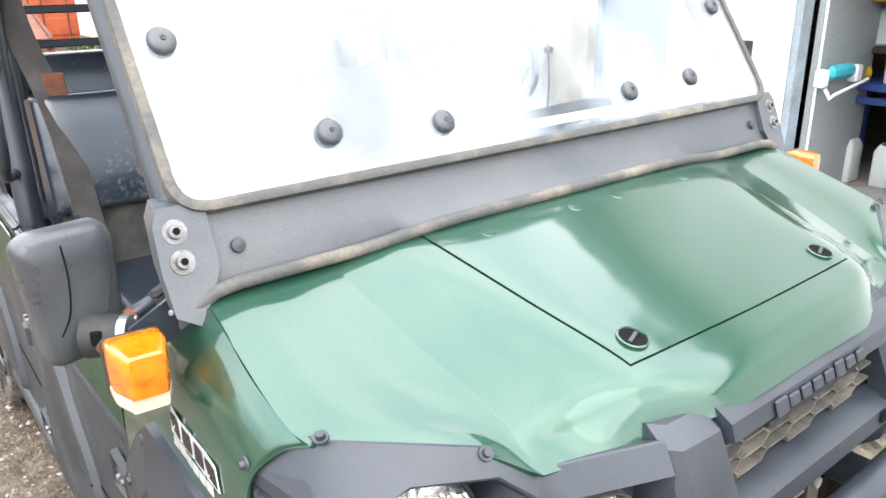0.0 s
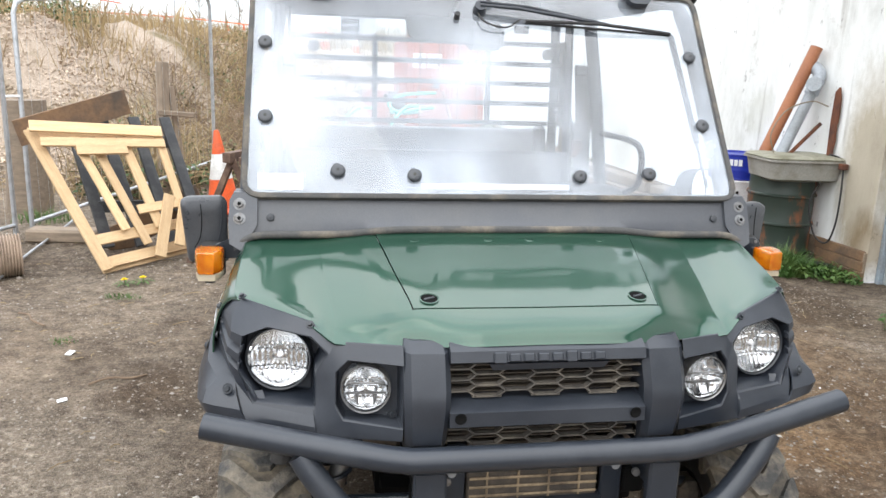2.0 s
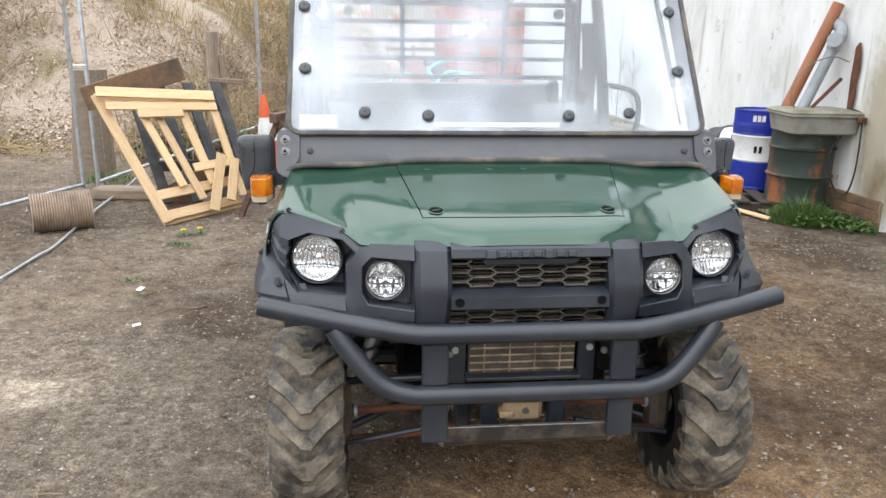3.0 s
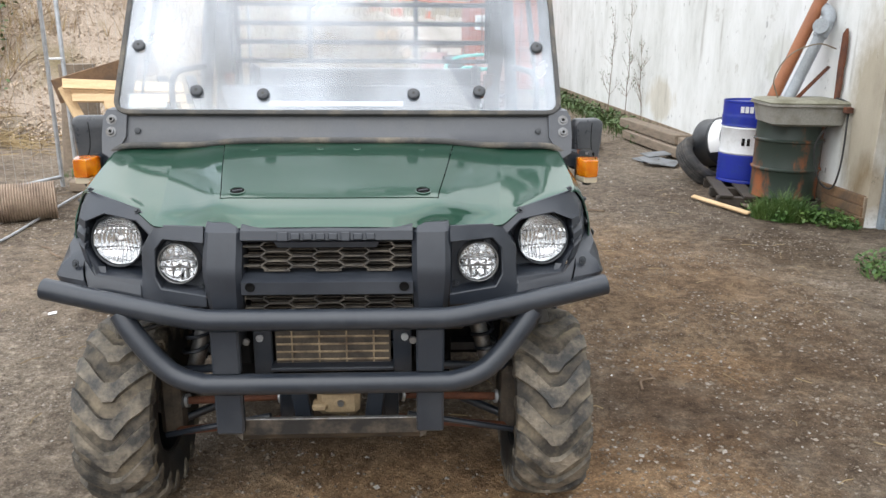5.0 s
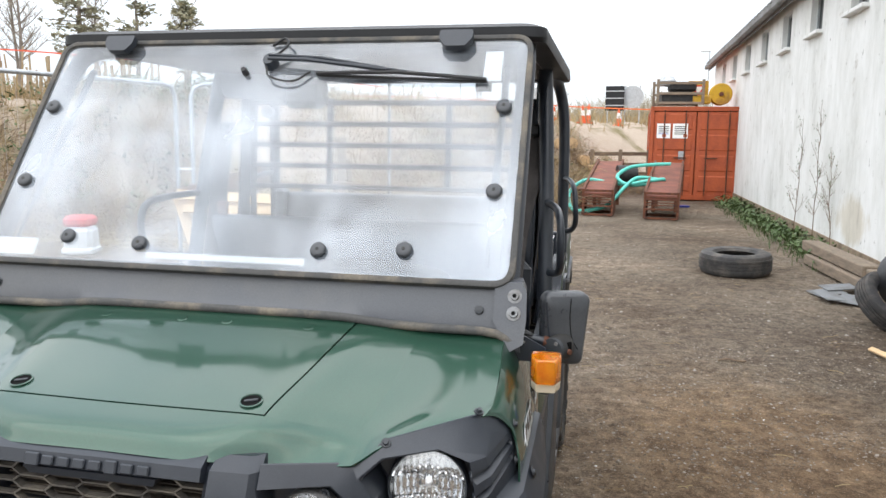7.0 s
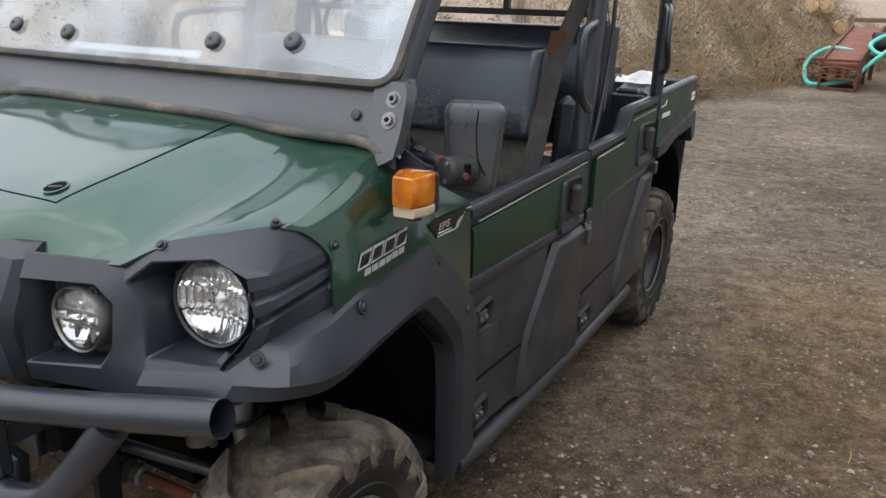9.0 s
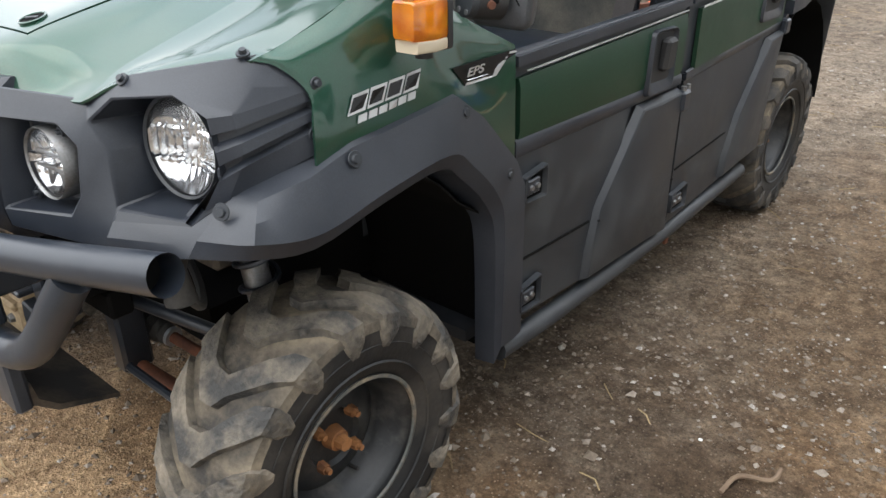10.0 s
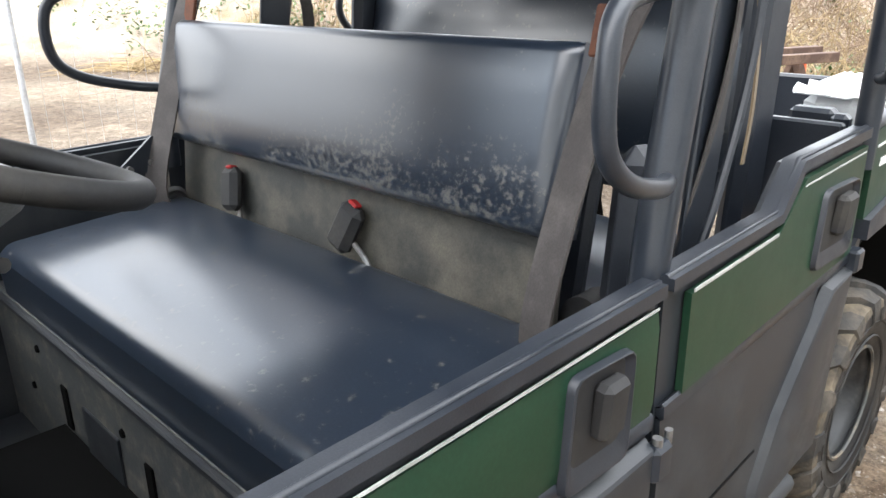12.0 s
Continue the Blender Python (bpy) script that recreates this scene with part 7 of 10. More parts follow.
# ---- mirrors and indicators ----
for s in (1, -1):
    ind = new("indicator")
    ind.parent = car
    tagged(ind, "square orange indicator lamp with a clear base")
    ind.matrix_basis = Matrix.Translation((s * 0.830, 0.303 if s > 0 else 0.318, 1.083)) @ pose(0, 0, 0, 0, 0, 4 * s) @ Matrix.Scale(0.88 if s > 0 else 0.93, 4)
    sq = lambda h, k: rounded([(-h, -k), (h, -k), (h, k), (-h, k)], 0.010, 3)
    loops = []
    for qx, qz, y_ in ((1.0, 1.0, 0.030), (1.0, 1.0, 0.004), (0.96, 0.97, -0.006), (0.66, 0.90, -0.040), (0.58, 0.82, -0.044)):
        loops.append([(x * qx, y_, z_ * qz + 0.007) for x, z_ in sq(0.039, 0.036)])
    part("amber_lens", Geo().rings(loops), ORANGE, ind, "glossy orange lens", 30)
    loops = []
    for qx, y_ in ((1.0, 0.030), (0.99, 0.004), (0.94, -0.006), (0.64, -0.036)):
        loops.append([(x * qx, y_, -0.0335 + z_) for x, z_ in rounded([(-0.038, -0.013), (0.038, -0.013), (0.039, 0.0085), (-0.039, 0.0085)], 0.005, 3)])
    part("clear_lens", Geo().rings(loops), CLEARBASE, ind, "clear milky lower lens", 30)
    part("lamp_reflector", Geo().box((0.058, 0.004, 0.054), pose(0, 0.026, 0.007), 0.001), CHROME, ind)
    part("bulb", Geo().lathe([(0.0, 0.014), (0.008, 0.010), (0.010, 0.0), (0.007, -0.012), (0.007, -0.020)], 14, pose(0, 0.008, 0.010, 90, 0, 0)), WHITE_STICKER, ind)
    part("back_shell", Geo().rings([[(x, y_, z_ - 0.004) for x, z_ in sq(0.041, 0.044)] for y_ in (0.030, 0.043)]), RUBBER, ind)
    for dx in (-0.025, 0.025):
        part("lens_screw", Geo().cyl((dx * 0.9, -0.012, -0.018), (dx * 0.9, -0.030, -0.018), 0.004, 0.0035, 10), STEEL, ind)
    part("stem", Geo().cyl((0, 0.012, -0.062), (0, 0.012, -0.040), 0.016, 0.016, 12), RUBBER, ind)
    part("indicator_bracket", Geo().prism([(-0.080, -0.022), (-0.012, -0.024), (-0.010, 0.012), (-0.085, 0.050)], 0.006, Matrix.Translation((s * 0.832, 0.378, 1.105)) @ pose(0, 0, 0, 90, 0, 0) @ Matrix.Diagonal((s, 1, 1, 1))), TUBE, car)
    part("bracket_wire", Geo().tube([(s * 0.775, 0.345, 1.135), (s * 0.735, 0.36, 1.142)], 0.004, 6), GALV, car)
    mr = new("door_mirror")
    mr.parent = car
    tagged(mr, "black plastic door mirror on a jointed arm")
    mr.matrix_basis = Matrix.Translation((s * (0.858 if s > 0 else 0.862), 0.488 if s > 0 else 0.490, 1.141 if s > 0 else 1.142)) @ pose(0, 0, 0, 0, 0, 17 if s > 0 else 10)
    poly = rounded([(-0.064, -0.092), (0.048, -0.100), (0.066, 0.085), (0.045, 0.098), (-0.052, 0.098), (-0.066, 0.08)], 0.022, 4)
    if s > 0:
        poly = [(x * 0.92, z_ * 0.94) for x, z_ in poly]
    if s < 0:
        poly = [(-x, z_) for x, z_ in reversed(poly)]
    loops = [[(x * q, y_, z_ * q) for x, z_ in poly] for q, y_ in ((0.55, -0.024), (0.88, -0.0225), (0.965, -0.017), (1.0, -0.006), (1.0, 0.012), (0.975, 0.018))]
    part("mirror_shell", Geo().rings(loops), MIRROR_SHELL, mr, "", 40)
    part("mirror_glass", Geo().rings([[(x * 0.94, y_, z_ * 0.94) for x, z_ in poly] for y_ in (0.0185, 0.0195)]), CHROME, mr, "mirror glass")
    part("mirror_groove", Geo().tube(smooth_line([(s * 0.010, -0.0235, 0.078), (s * 0.008, -0.0245, 0.03), (s * 0.014, -0.0245, -0.02), (s * 0.030, -0.0235, -0.050)], 5), 0.0013, 6), DARK, mr)
    part("mirror_rib", Geo().tube(smooth_line([(s * -0.050, -0.0225, 0.070), (s * -0.046, -0.0238, 0.01), (s * -0.036, -0.0240, -0.035)], 5), 0.0022, 6), PLASTIC, mr)
    cz = 0.020 if s > 0 else 0.0
    c0, c1_ = Vector((s * -0.008, -0.020, -0.062 + cz)), Vector((s * -0.040, -0.062, -0.058 + cz))
    ax_ = (c1_ - c0).normalized()
    part("ball_cap", Geo().cyl(c0, c1_, 0.033, 0.030, 24), RUBBER, mr)
    part("cap_slot", Geo().box((0.016, 0.006, 0.022), Matrix.Translation(c0.lerp(c1_, 0.45) + Vector((s * 0.022, -0.020, 0.008))) @ pose(0, 0, 0, 0, 0, s * 40), 0.002), DARK, mr)
    clamp = part("clamp", Geo().cyl(c1_, c1_ + ax_ * 0.012, 0.0295, 0.027, 24), STEEL if s < 0 else PLASTIC_GREY, mr, "dirty metal clamp with rusty screws")
    side_v = ax_.cross(Vector((0, 0, 1))).normalized()
    for a, c in ((-0.012, 0.017), (0.013, -0.016), (-0.010, -0.018)):
        p_ = c1_ + ax_ * 0.012 + side_v * a + Vector((0, 0, c))
        part("clamp_screw", Geo().cyl(p_, p_ + ax_ * 0.003, 0.005, 0.0045, 10), STEEL, clamp)
    p_ = c0.lerp(c1_, 0.55) + Vector((s * 0.022, -0.022, -0.004))
    part("rust_plug", Geo().cyl(p_, p_ + Vector((s * 0.004, -0.005, 0)), 0.007, 0.0065, 12), RUST, mr, "rusty plug in the cap")
    ay = -0.017 if s > 0 else -0.058
    a0, a1 = c1_ + Vector((s * -0.006, 0.010, 0.014)), Vector((s * -0.150, ay, -0.012))
    part("arm", Geo().tube([a0, a0.lerp(a1, 0.5) + Vector((0, 0, 0.003)), a1], 0.0115, 12), TUBE, mr)
    part("arm_collar", Geo().cyl(a0.lerp(a1, 0.04), a0.lerp(a1, 0.14), 0.014, 0.014, 14), RUST, mr, "rusty collar")
    part("arm_joint", Geo().cyl(a0.lerp(a1, 0.42), a0.lerp(a1, 0.62), 0.016, 0.017, 14).box((0.030, 0.022, 0.012), Matrix.Translation(a0.lerp(a1, 0.52) + Vector((0, -0.004, 0.014))) @ pose(0, 0, 0, 0, s * 18, 0), 0.005), RUBBER, mr)
    g = Geo()
    for k in range(5):
        u, v = a0.lerp(a1, 0.66 + 0.07 * k), a0.lerp(a1, 0.72 + 0.07 * k)
        g.cyl(u, v, 0.021, 0.0175, 14)
    part("arm_boot", g, RUBBER, mr, "ribbed rubber boot")
# cloth in the bed
rng = np.random.RandomState(8)
grid = []
for i in range(9):
    grid.append([(0.50 + 0.022 * i + rng.uniform(-0.008, 0.008), 2.50 + 0.026 * j + rng.uniform(-0.008, 0.008), 1.095 + 0.022 * math.sin(i * 0.9 + j) * math.sin(j * 0.8) + 0.05 * math.exp(-((i - 4) ** 2 + (j - 4) ** 2) / 8) + rng.uniform(-0.003, 0.003)) for j in range(9)])
solid("plastic_sack", Geo().sheet(grid, 0.004).box((0.16, 0.18, 0.24), pose(0.60, 2.60, 0.995), 0.04), mat_base("white_sack", (0.75, 0.76, 0.76), 0.5)[0], "crumpled white plastic sack lying in the cargo bed", "sack", angle=50)


# ---- yard things beside the shed ----
def gz_at(x, y_):
    return float(ground_height(np.array([float(x)]), np.array([float(y_)]))[0])


def beam(name, a, c, w_, h, material, label, category, group="", roll=0.0, parent=None, bevel=0.004):
    """A straight timber or bar from a to c."""
    a, c = Vector(a), Vector(c)
    m_ = Matrix.Translation((a + c) / 2) @ (c - a).to_track_quat("X", "Z").to_matrix().to_4x4() @ pose(0, 0, 0, roll, 0, 0)
    g = Geo().box(((c - a).length, w_, h), None, bevel)
    if parent:
        return part(name, g, material, parent, label, m=m_)
    return solid(name, g, material, label, category, group, m=m_)


def drum_profile(r, h):
    return [(0.0, 0.02), (r * 0.96, 0.02), (r * 0.97, 0.0), (r, 0.0), (r, 0.02), (r * 0.985, 0.03), (r * 0.985, h * 0.30), (r * 1.01, h * 0.325), (r * 1.01, h * 0.34), (r * 0.985, h * 0.365), (r * 0.985, h * 0.635), (r * 1.01, h * 0.66), (r * 1.01, h * 0.675), (r * 0.985, h * 0.70), (r * 0.985, h * 0.97), (r, h * 0.98), (r, h), (r * 0.97, h), (r * 0.96, h * 0.98), (0.0, h * 0.98)]


BLUE = mat_worn("blue_drum_paint", (0.012, 0.028, 0.30), (0.02, 0.05, 0.22), 0.35, 0, 6.0, 120.0, 0.08, 0.001, (0.5, 0.8), 0.5)
WHITEP = mat_worn("white_drum_paint", (0.70, 0.71, 0.72), (0.52, 0.52, 0.50), 0.4, 0, 6.0, 120.0, 0.08, 0.001, (0.5, 0.8))
m, n, l, b = mat_base("rusty_green_drum", (0.03, 0.045, 0.035), 0.6)
f_r = node_noise(n, l, 3.2, 7.0, 0.7, stretch=(1, 1, 0.35))
f_k = node_noise(n, l, 40.0, 4.0)
l.new(node_mix(n, l, node_ramp(n, l, f_r, [(0.50, (0,)), (0.60, (1,))]), (0.022, 0.034, 0.026), (0.26, 0.085, 0.03)), b.inputs["Base Color"])
l.new(node_ramp(n, l, f_r, [(0.48, (0.45,)), (0.6, (0.9,))]), b.inputs["Roughness"])
node_bump(n, l, b, f_k, 0.3, 0.002)
DRUM_RUST = m
dm = thing("oil_drum", "blue and white ribbed steel oil drum standing on a pallet", "drum", pose(3.69, 5.40, 0.11) @ Matrix.Diagonal((0.95, 0.95, 0.94, 1)))
R, H = 0.29, 0.86
part("lower_band", Geo().lathe([(0.0, 0.02), (R * 0.96, 0.02), (R, 0.0), (R, 0.02), (R * 0.985, 0.03)] + [(R * (0.985 if k % 2 else 1.008), 0.05 + 0.022 * k) for k in range(11)] + [(R * 0.985, 0.30)], 44), BLUE, dm, "blue ribbed lower band")
part("middle_band", Geo().lathe([(R * 0.985, 0.30), (R * 1.01, 0.315), (R * 0.985, 0.33), (R * 0.985, 0.56), (R * 1.01, 0.575), (R * 0.985, 0.59)], 44), WHITEP, dm, "white middle band")
part("upper_band", Geo().lathe([(R * 0.985, 0.59)] + [(R * (0.985 if k % 2 else 1.008), 0.60 + 0.022 * k) for k in range(6)] + [(R * 0.985, 0.74), (R * 0.985, H - 0.02), (R, H - 0.015), (R, H), (R * 0.97, H), (R * 0.96, H - 0.02), (0.0, H - 0.02)], 44), BLUE, dm, "blue ribbed upper band")
for k in range(3):
    a = radians(228 + 9 * k)
    part("logo_block", Geo().box((0.035, 0.004, 0.065), Matrix.Translation((R * 0.995 * math.cos(a), R * 0.995 * math.sin(a), 0.775)) @ pose(0, 0, 0, 0, 0, math.degrees(a) + 90)), WHITEP, dm)
for k in range(2):
    a = radians(236 + 10 * k)
    part("logo_block", Geo().box((0.03, 0.004, 0.075), Matrix.Translation((R * 0.995 * math.cos(a), R * 0.995 * math.sin(a), 0.44)) @ pose(0, 0, 0, 0, 0, math.degrees(a) + 90)), DECAL_BLACK, dm)
WET_WOOD = mat_worn("dark_wet_wood", (0.055, 0.042, 0.032), (0.03, 0.025, 0.02), 0.8, 0, 5, 50, 0.3, 0.002)
dp = thing("drum_pallet", "dark wet wooden pallet under the drums", "pallet", pose(3.72, 5.02, 0, 0, 0, -14))
for k in range(5):
    part("board", Geo().box((0.12, 1.1, 0.022), pose(-0.42 + k * 0.21, 0, 0.098), 0.003), WET_WOOD, dp)
for dy in (-0.48, 0.0, 0.48):
    part("bearer", Geo().box((1.0, 0.09, 0.085), pose(0, dy, 0.043), 0.004), WET_WOOD, dp)
rd = solid("rusty_drum", Geo().lathe(drum_profile(0.29, 0.78), 44), DRUM_RUST, "dark green steel drum streaked with rust", "drum", m=pose(3.72, 4.64, 0.11, 0, 0, 40))
for z_ in (0.26, 0.52):
    part("hoop", Geo().lathe([(0.285, z_ - 0.02), (0.302, z_ - 0.006), (0.302, z_ + 0.006), (0.285, z_ + 0.02)], 44), DRUM_RUST, rd)
part("rim", Geo().lathe([(0.284, 0.765), (0.298, 0.770), (0.298, 0.792), (0.280, 0.795), (0.278, 0.77)], 44), DRUM_RUST, rd)
# basin on the rusty drum
BASIN = mat_worn("grey_fibreglass", (0.30, 0.29, 0.26), (0.20, 0.185, 0.15), 0.6, 0, 5.0, 80.0, 0.2, 0.001)
bs = thing("basin", "old grey fibreglass basin with a lid on a drum", "basin", pose(3.73, 4.53, 0.875, 0, 0, -6))
ov = lambda hx, hy: rounded([(-hx, -hy), (hx, -hy), (hx, hy), (-hx, hy)], 0.09, 5)
part("tub", Geo().rings([[(x, y_, z_) for x, y_ in ov(hx, hy)] for hx, hy, z_ in ((0.27, 0.22, -0.10), (0.31, 0.26, -0.08), (0.335, 0.285, 0.07), (0.36, 0.31, 0.075), (0.36, 0.31, 0.092))]), BASIN, bs, "", 40)
part("lid", Geo().rings([[(x, y_, z_) for x, y_ in ov(hx, hy)] for hx, hy, z_ in ((0.35, 0.30, 0.094), (0.355, 0.305, 0.105), (0.33, 0.28, 0.122), (0.28, 0.22, 0.13))]), mat_worn("mossy_lid", (0.27, 0.26, 0.20), (0.16, 0.15, 0.10), 0.8, 0, 6, 90, 0.3, 0.001), bs, "weathered mossy lid", 40)
TERRA = mat_worn("terracotta_plastic", (0.34, 0.13, 0.055), (0.25, 0.09, 0.04), 0.5, 0, 3.0, 90.0, 0.1, 0.001)
PVC = mat_worn("grey_pvc", (0.34, 0.37, 0.40), (0.26, 0.28, 0.29), 0.45, 0, 4.0, 90.0, 0.1, 0.001)
solid("drain_pipe", Geo().lathe([(0.046, 0.0), (0.055, 0.0), (0.055, 1.02), (0.047, 1.02), (0.046, 0.0)], 26), TERRA, "terracotta plastic drain pipe leaning on the wall", "pipe", m=look((3.60, 4.80, 0.985), (3.925, 4.72, 1.93)) @ pose(0, 0, 0, 180, 0, 0))
gp = thing("grey_pipe", "grey plastic soil pipe with a branch fitting leaning on the wall", "pipe")
part("tube", Geo().tube([(3.69, 4.68, 0.985), (3.91, 4.64, 1.60)], 0.05, 20), PVC, gp)
part("branch", Geo().cyl((3.885, 4.645, 1.53), (3.935, 4.64, 1.66), 0.062, 0.062, 20).cyl((3.91, 4.64, 1.60), (3.82, 4.53, 1.62), 0.056, 0.056, 20).cyl((3.82, 4.53, 1.62), (3.81, 4.515, 1.622), 0.064, 0.064, 20), PVC, gp)
part("elbow", Geo().tube(smooth_line([(3.935, 4.64, 1.65), (3.95, 4.66, 1.72), (3.93, 4.72, 1.77), (3.90, 4.78, 1.775)], 4), 0.056, 16), PVC, gp)
beam("angle_rod", (3.72, 4.60, 0.99), (3.94, 4.52, 1.28), 0.03, 0.03, RUST, "short rusty bar leaning on the wall", "bar")
g = Geo()
rp = [(0, 0), (0.06, 0.02), (0.075, 0.14), (0.065, 0.26), (0.08, 0.36), (0.07, 0.50), (0.045, 0.60), (0.0, 0.56), (-0.01, 0.3)]
g.prism(rp, 0.02, Matrix.Translation((3.985, 4.42, 1.0)) @ pose(0, 0, 0, 90, 0, -90))
solid("rust_plate", g, RUST, "corroded steel plate with flaking white paint on the wall", "plate")
beam("wall_bracket", (3.93, 4.16, 0.93), (3.99, 4.16, 0.93), 0.06, 0.05, RUST, "small rusty bracket on the wall", "bracket")
wire = [(3.50, 4.50, 1.01), (3.44, 4.48, 1.18), (3.58, 4.52, 1.38), (3.80, 4.50, 1.47), (3.95, 4.46, 1.43)]
solid("loose_wire", Geo().tube(smooth_line(wire, 7), 0.006, 6), mat_base("brown_wire", (0.20, 0.16, 0.11), 0.6)[0], "loop of stiff brown wire over the basin", "wire")
hose = [(3.95, 4.35, 1.02), (3.98, 4.22, 0.98), (3.96, 4.15, 0.80), (3.95, 4.14, 0.45), (3.93, 4.20, 0.25), (3.85, 4.28, 0.32), (3.80, 4.32, 0.60), (3.92, 4.30, 0.85)]
solid("black_cable", Geo().tube(smooth_line(hose, 7), 0.008, 6), RUBBER, "black cable hanging from the basin", "cable")
beam("pale_plank", (3.00, 4.96, 0.028), (3.20, 4.15, 0.040), 0.045, 0.020, WOOD_PALE, "pale sawn plank lying on dirt", "plank", roll=25)
beam("pale_plank", (3.30, 5.00, 0.02), (3.42, 4.32, 0.03), 0.12, 0.02, WOOD_GREY, "grey plank lying beside the drums", "plank")
TARP = mat_worn("black_sheet", (0.02, 0.02, 0.022), (0.06, 0.055, 0.05), 0.5, 0, 6, 60, 0.2, 0.001)
g = Geo().sheet([[(3.92 + 0.05 * i + 0.01 * math.sin(j), 4.02 + 0.07 * j, 0.02 + 0.36 * (i / 4) * (0.6 + 0.4 * math.sin(j * 0.9))) for j in range(8)] for i in range(2)], 0.004)
solid("black_sheet", g, TARP, "stiff black sheet propped against the wall foot", "sheet")
for k in range(3):
    solid("edging_board", Geo().box((0.035, 0.62, 0.085), None, 0.006), WOOD_BROWN, "brown edging board stacked along the wall foot", "board", "edging boards", m=pose(3.975, 4.06 + 0.01 * k, 0.05 + k * 0.088, 0, 0, 0.6 * k))

# lying black drum and tyres
g = Geo().lathe(drum_profile(0.26, 0.60), 40)
ld = solid("black_drum", g, mat_worn("black_plastic_drum", (0.02, 0.021, 0.024), (0.05, 0.05, 0.05), 0.4, 0, 5, 90, 0.1, 0.001), "black drum with white label lying on its side", "drum", m=Matrix.Translation((3.55, 6.05, 0.40)) @ pose(0, 0, 0, 78, 0, 24))
g = Geo()
rows_ = [[(0.2635 * math.cos(a), 0.2635 * math.sin(a), z_) for z_ in (0.24, 0.40)] for a in np.linspace(radians(120), radians(205), 12)]
part("label_band", Geo().sheet(rows_, 0.001), WHITE_STICKER, ld, "white paper label")


def tyre_geo(R, r, w_):
    hw = w_ / 2
    g = Geo().lathe([(r, -hw * 0.7), (r + 0.03, -hw * 0.95), (R * 0.86, -hw), (R * 0.965, -hw * 0.85), (R, -hw * 0.6), (R, hw * 0.6), (R * 0.965, hw * 0.85), (R * 0.86, hw), (r + 0.03, hw * 0.95), (r, hw * 0.7), (r + 0.02, hw * 0.6), (R * 0.9, 0.0), (r + 0.02, -hw * 0.6), (r, -hw * 0.7)], 48)
    for z_ in (-0.45, -0.15, 0.15, 0.45):
        g.lathe([(R - 0.002, hw * (z_ - 0.12)), (R + 0.008, hw * (z_ - 0.10)), (R + 0.008, hw * (z_ + 0.10)), (R - 0.002, hw * (z_ + 0.12))], 48)
    return g


OLDTYRE = mat_worn("dusty_tyre", (0.035, 0.034, 0.034), (0.12, 0.105, 0.09), 0.75, 0, 6, 70, 0.3, 0.002, (0.45, 0.75))
solid("spare_tyre", tyre_geo(0.42, 0.24, 0.27), OLDTYRE, "dusty worn tyre lying flat on the track", "tyre", m=pose(2.53, 8.50, 0.145, 2, -1, 0))
solid("old_tyre", tyre_geo(0.30, 0.18, 0.19), OLDTYRE, "old black tyre leaning under a drum", "tyre", m=pose(3.42, 5.88, 0.22, 42, 18, 20))

# sleepers, slabs
for a, c in (((3.72, 9.9, 0.22), (3.78, 7.5, 0.24)), ((3.90, 9.6, 0.10), (3.96, 6.6, 0.10)), ((3.66, 9.5, 0.08), (3.74, 7.3, 0.10)), ((3.72, 7.2, 0.09), (3.76, 6.5, 0.09)), ((3.75, 7.3, 0.24), (3.80, 6.45, 0.24))):
    beam("railway_sleeper", a, c, 0.22, 0.13, WOOD_GREY, "weathered grey timber sleeper stacked by the wall", "sleeper", "sleepers by the wall", bevel=0.012)
SLATE = mat_worn("grey_slate", (0.20, 0.21, 0.22), (0.14, 0.14, 0.14), 0.7, 0, 4, 60, 0.2, 0.002)
for k, (x, y_, r) in enumerate(((3.30, 7.35, 20), (3.42, 6.95, 60), (3.24, 7.00, 105), (3.45, 7.5, 10))):
    solid("slate", Geo().box((0.34, 0.24, 0.012), None, 0.003), SLATE, "broken grey slate lying on dirt", "slate", "broken slates", m=pose(x, y_, 0.025 + 0.012 * k, 3, -4, r))

# ---- things in the doorway room ----
RB = HOUSE @ pose(1.15, -2.10, 0.03)
BLUEP = mat_worn("blue_bench_paint", (0.02, 0.06, 0.26), (0.03, 0.05, 0.16), 0.5, 0, 6, 90, 0.1, 0.001)
YEL = mat_worn("yellow_paint", (0.62, 0.40, 0.02), (0.45, 0.28, 0.03), 0.5, 0, 6, 90, 0.1, 0.001)
tb = thing("workbench", "blue painted metal bench with a lower rail", "bench", RB)
part("top", Geo().box((0.60, 1.1, 0.05), pose(0, -0.35, 0.72), 0.005), BLUEP, tb)
for dx in (-0.26, 0.26):
    for dy in (0.15, -0.85):
        part("leg", Geo().box((0.05, 0.05, 0.69), pose(dx, dy, 0.35), 0.005), BLUEP, tb)
part("rail", Geo().box((0.04, 0.95, 0.05), pose(-0.26, -0.35, 0.62), 0.005), BLUEP, tb)
JERRY = mat_base("milky_plastic", (0.62, 0.64, 0.62), 0.4)[0]


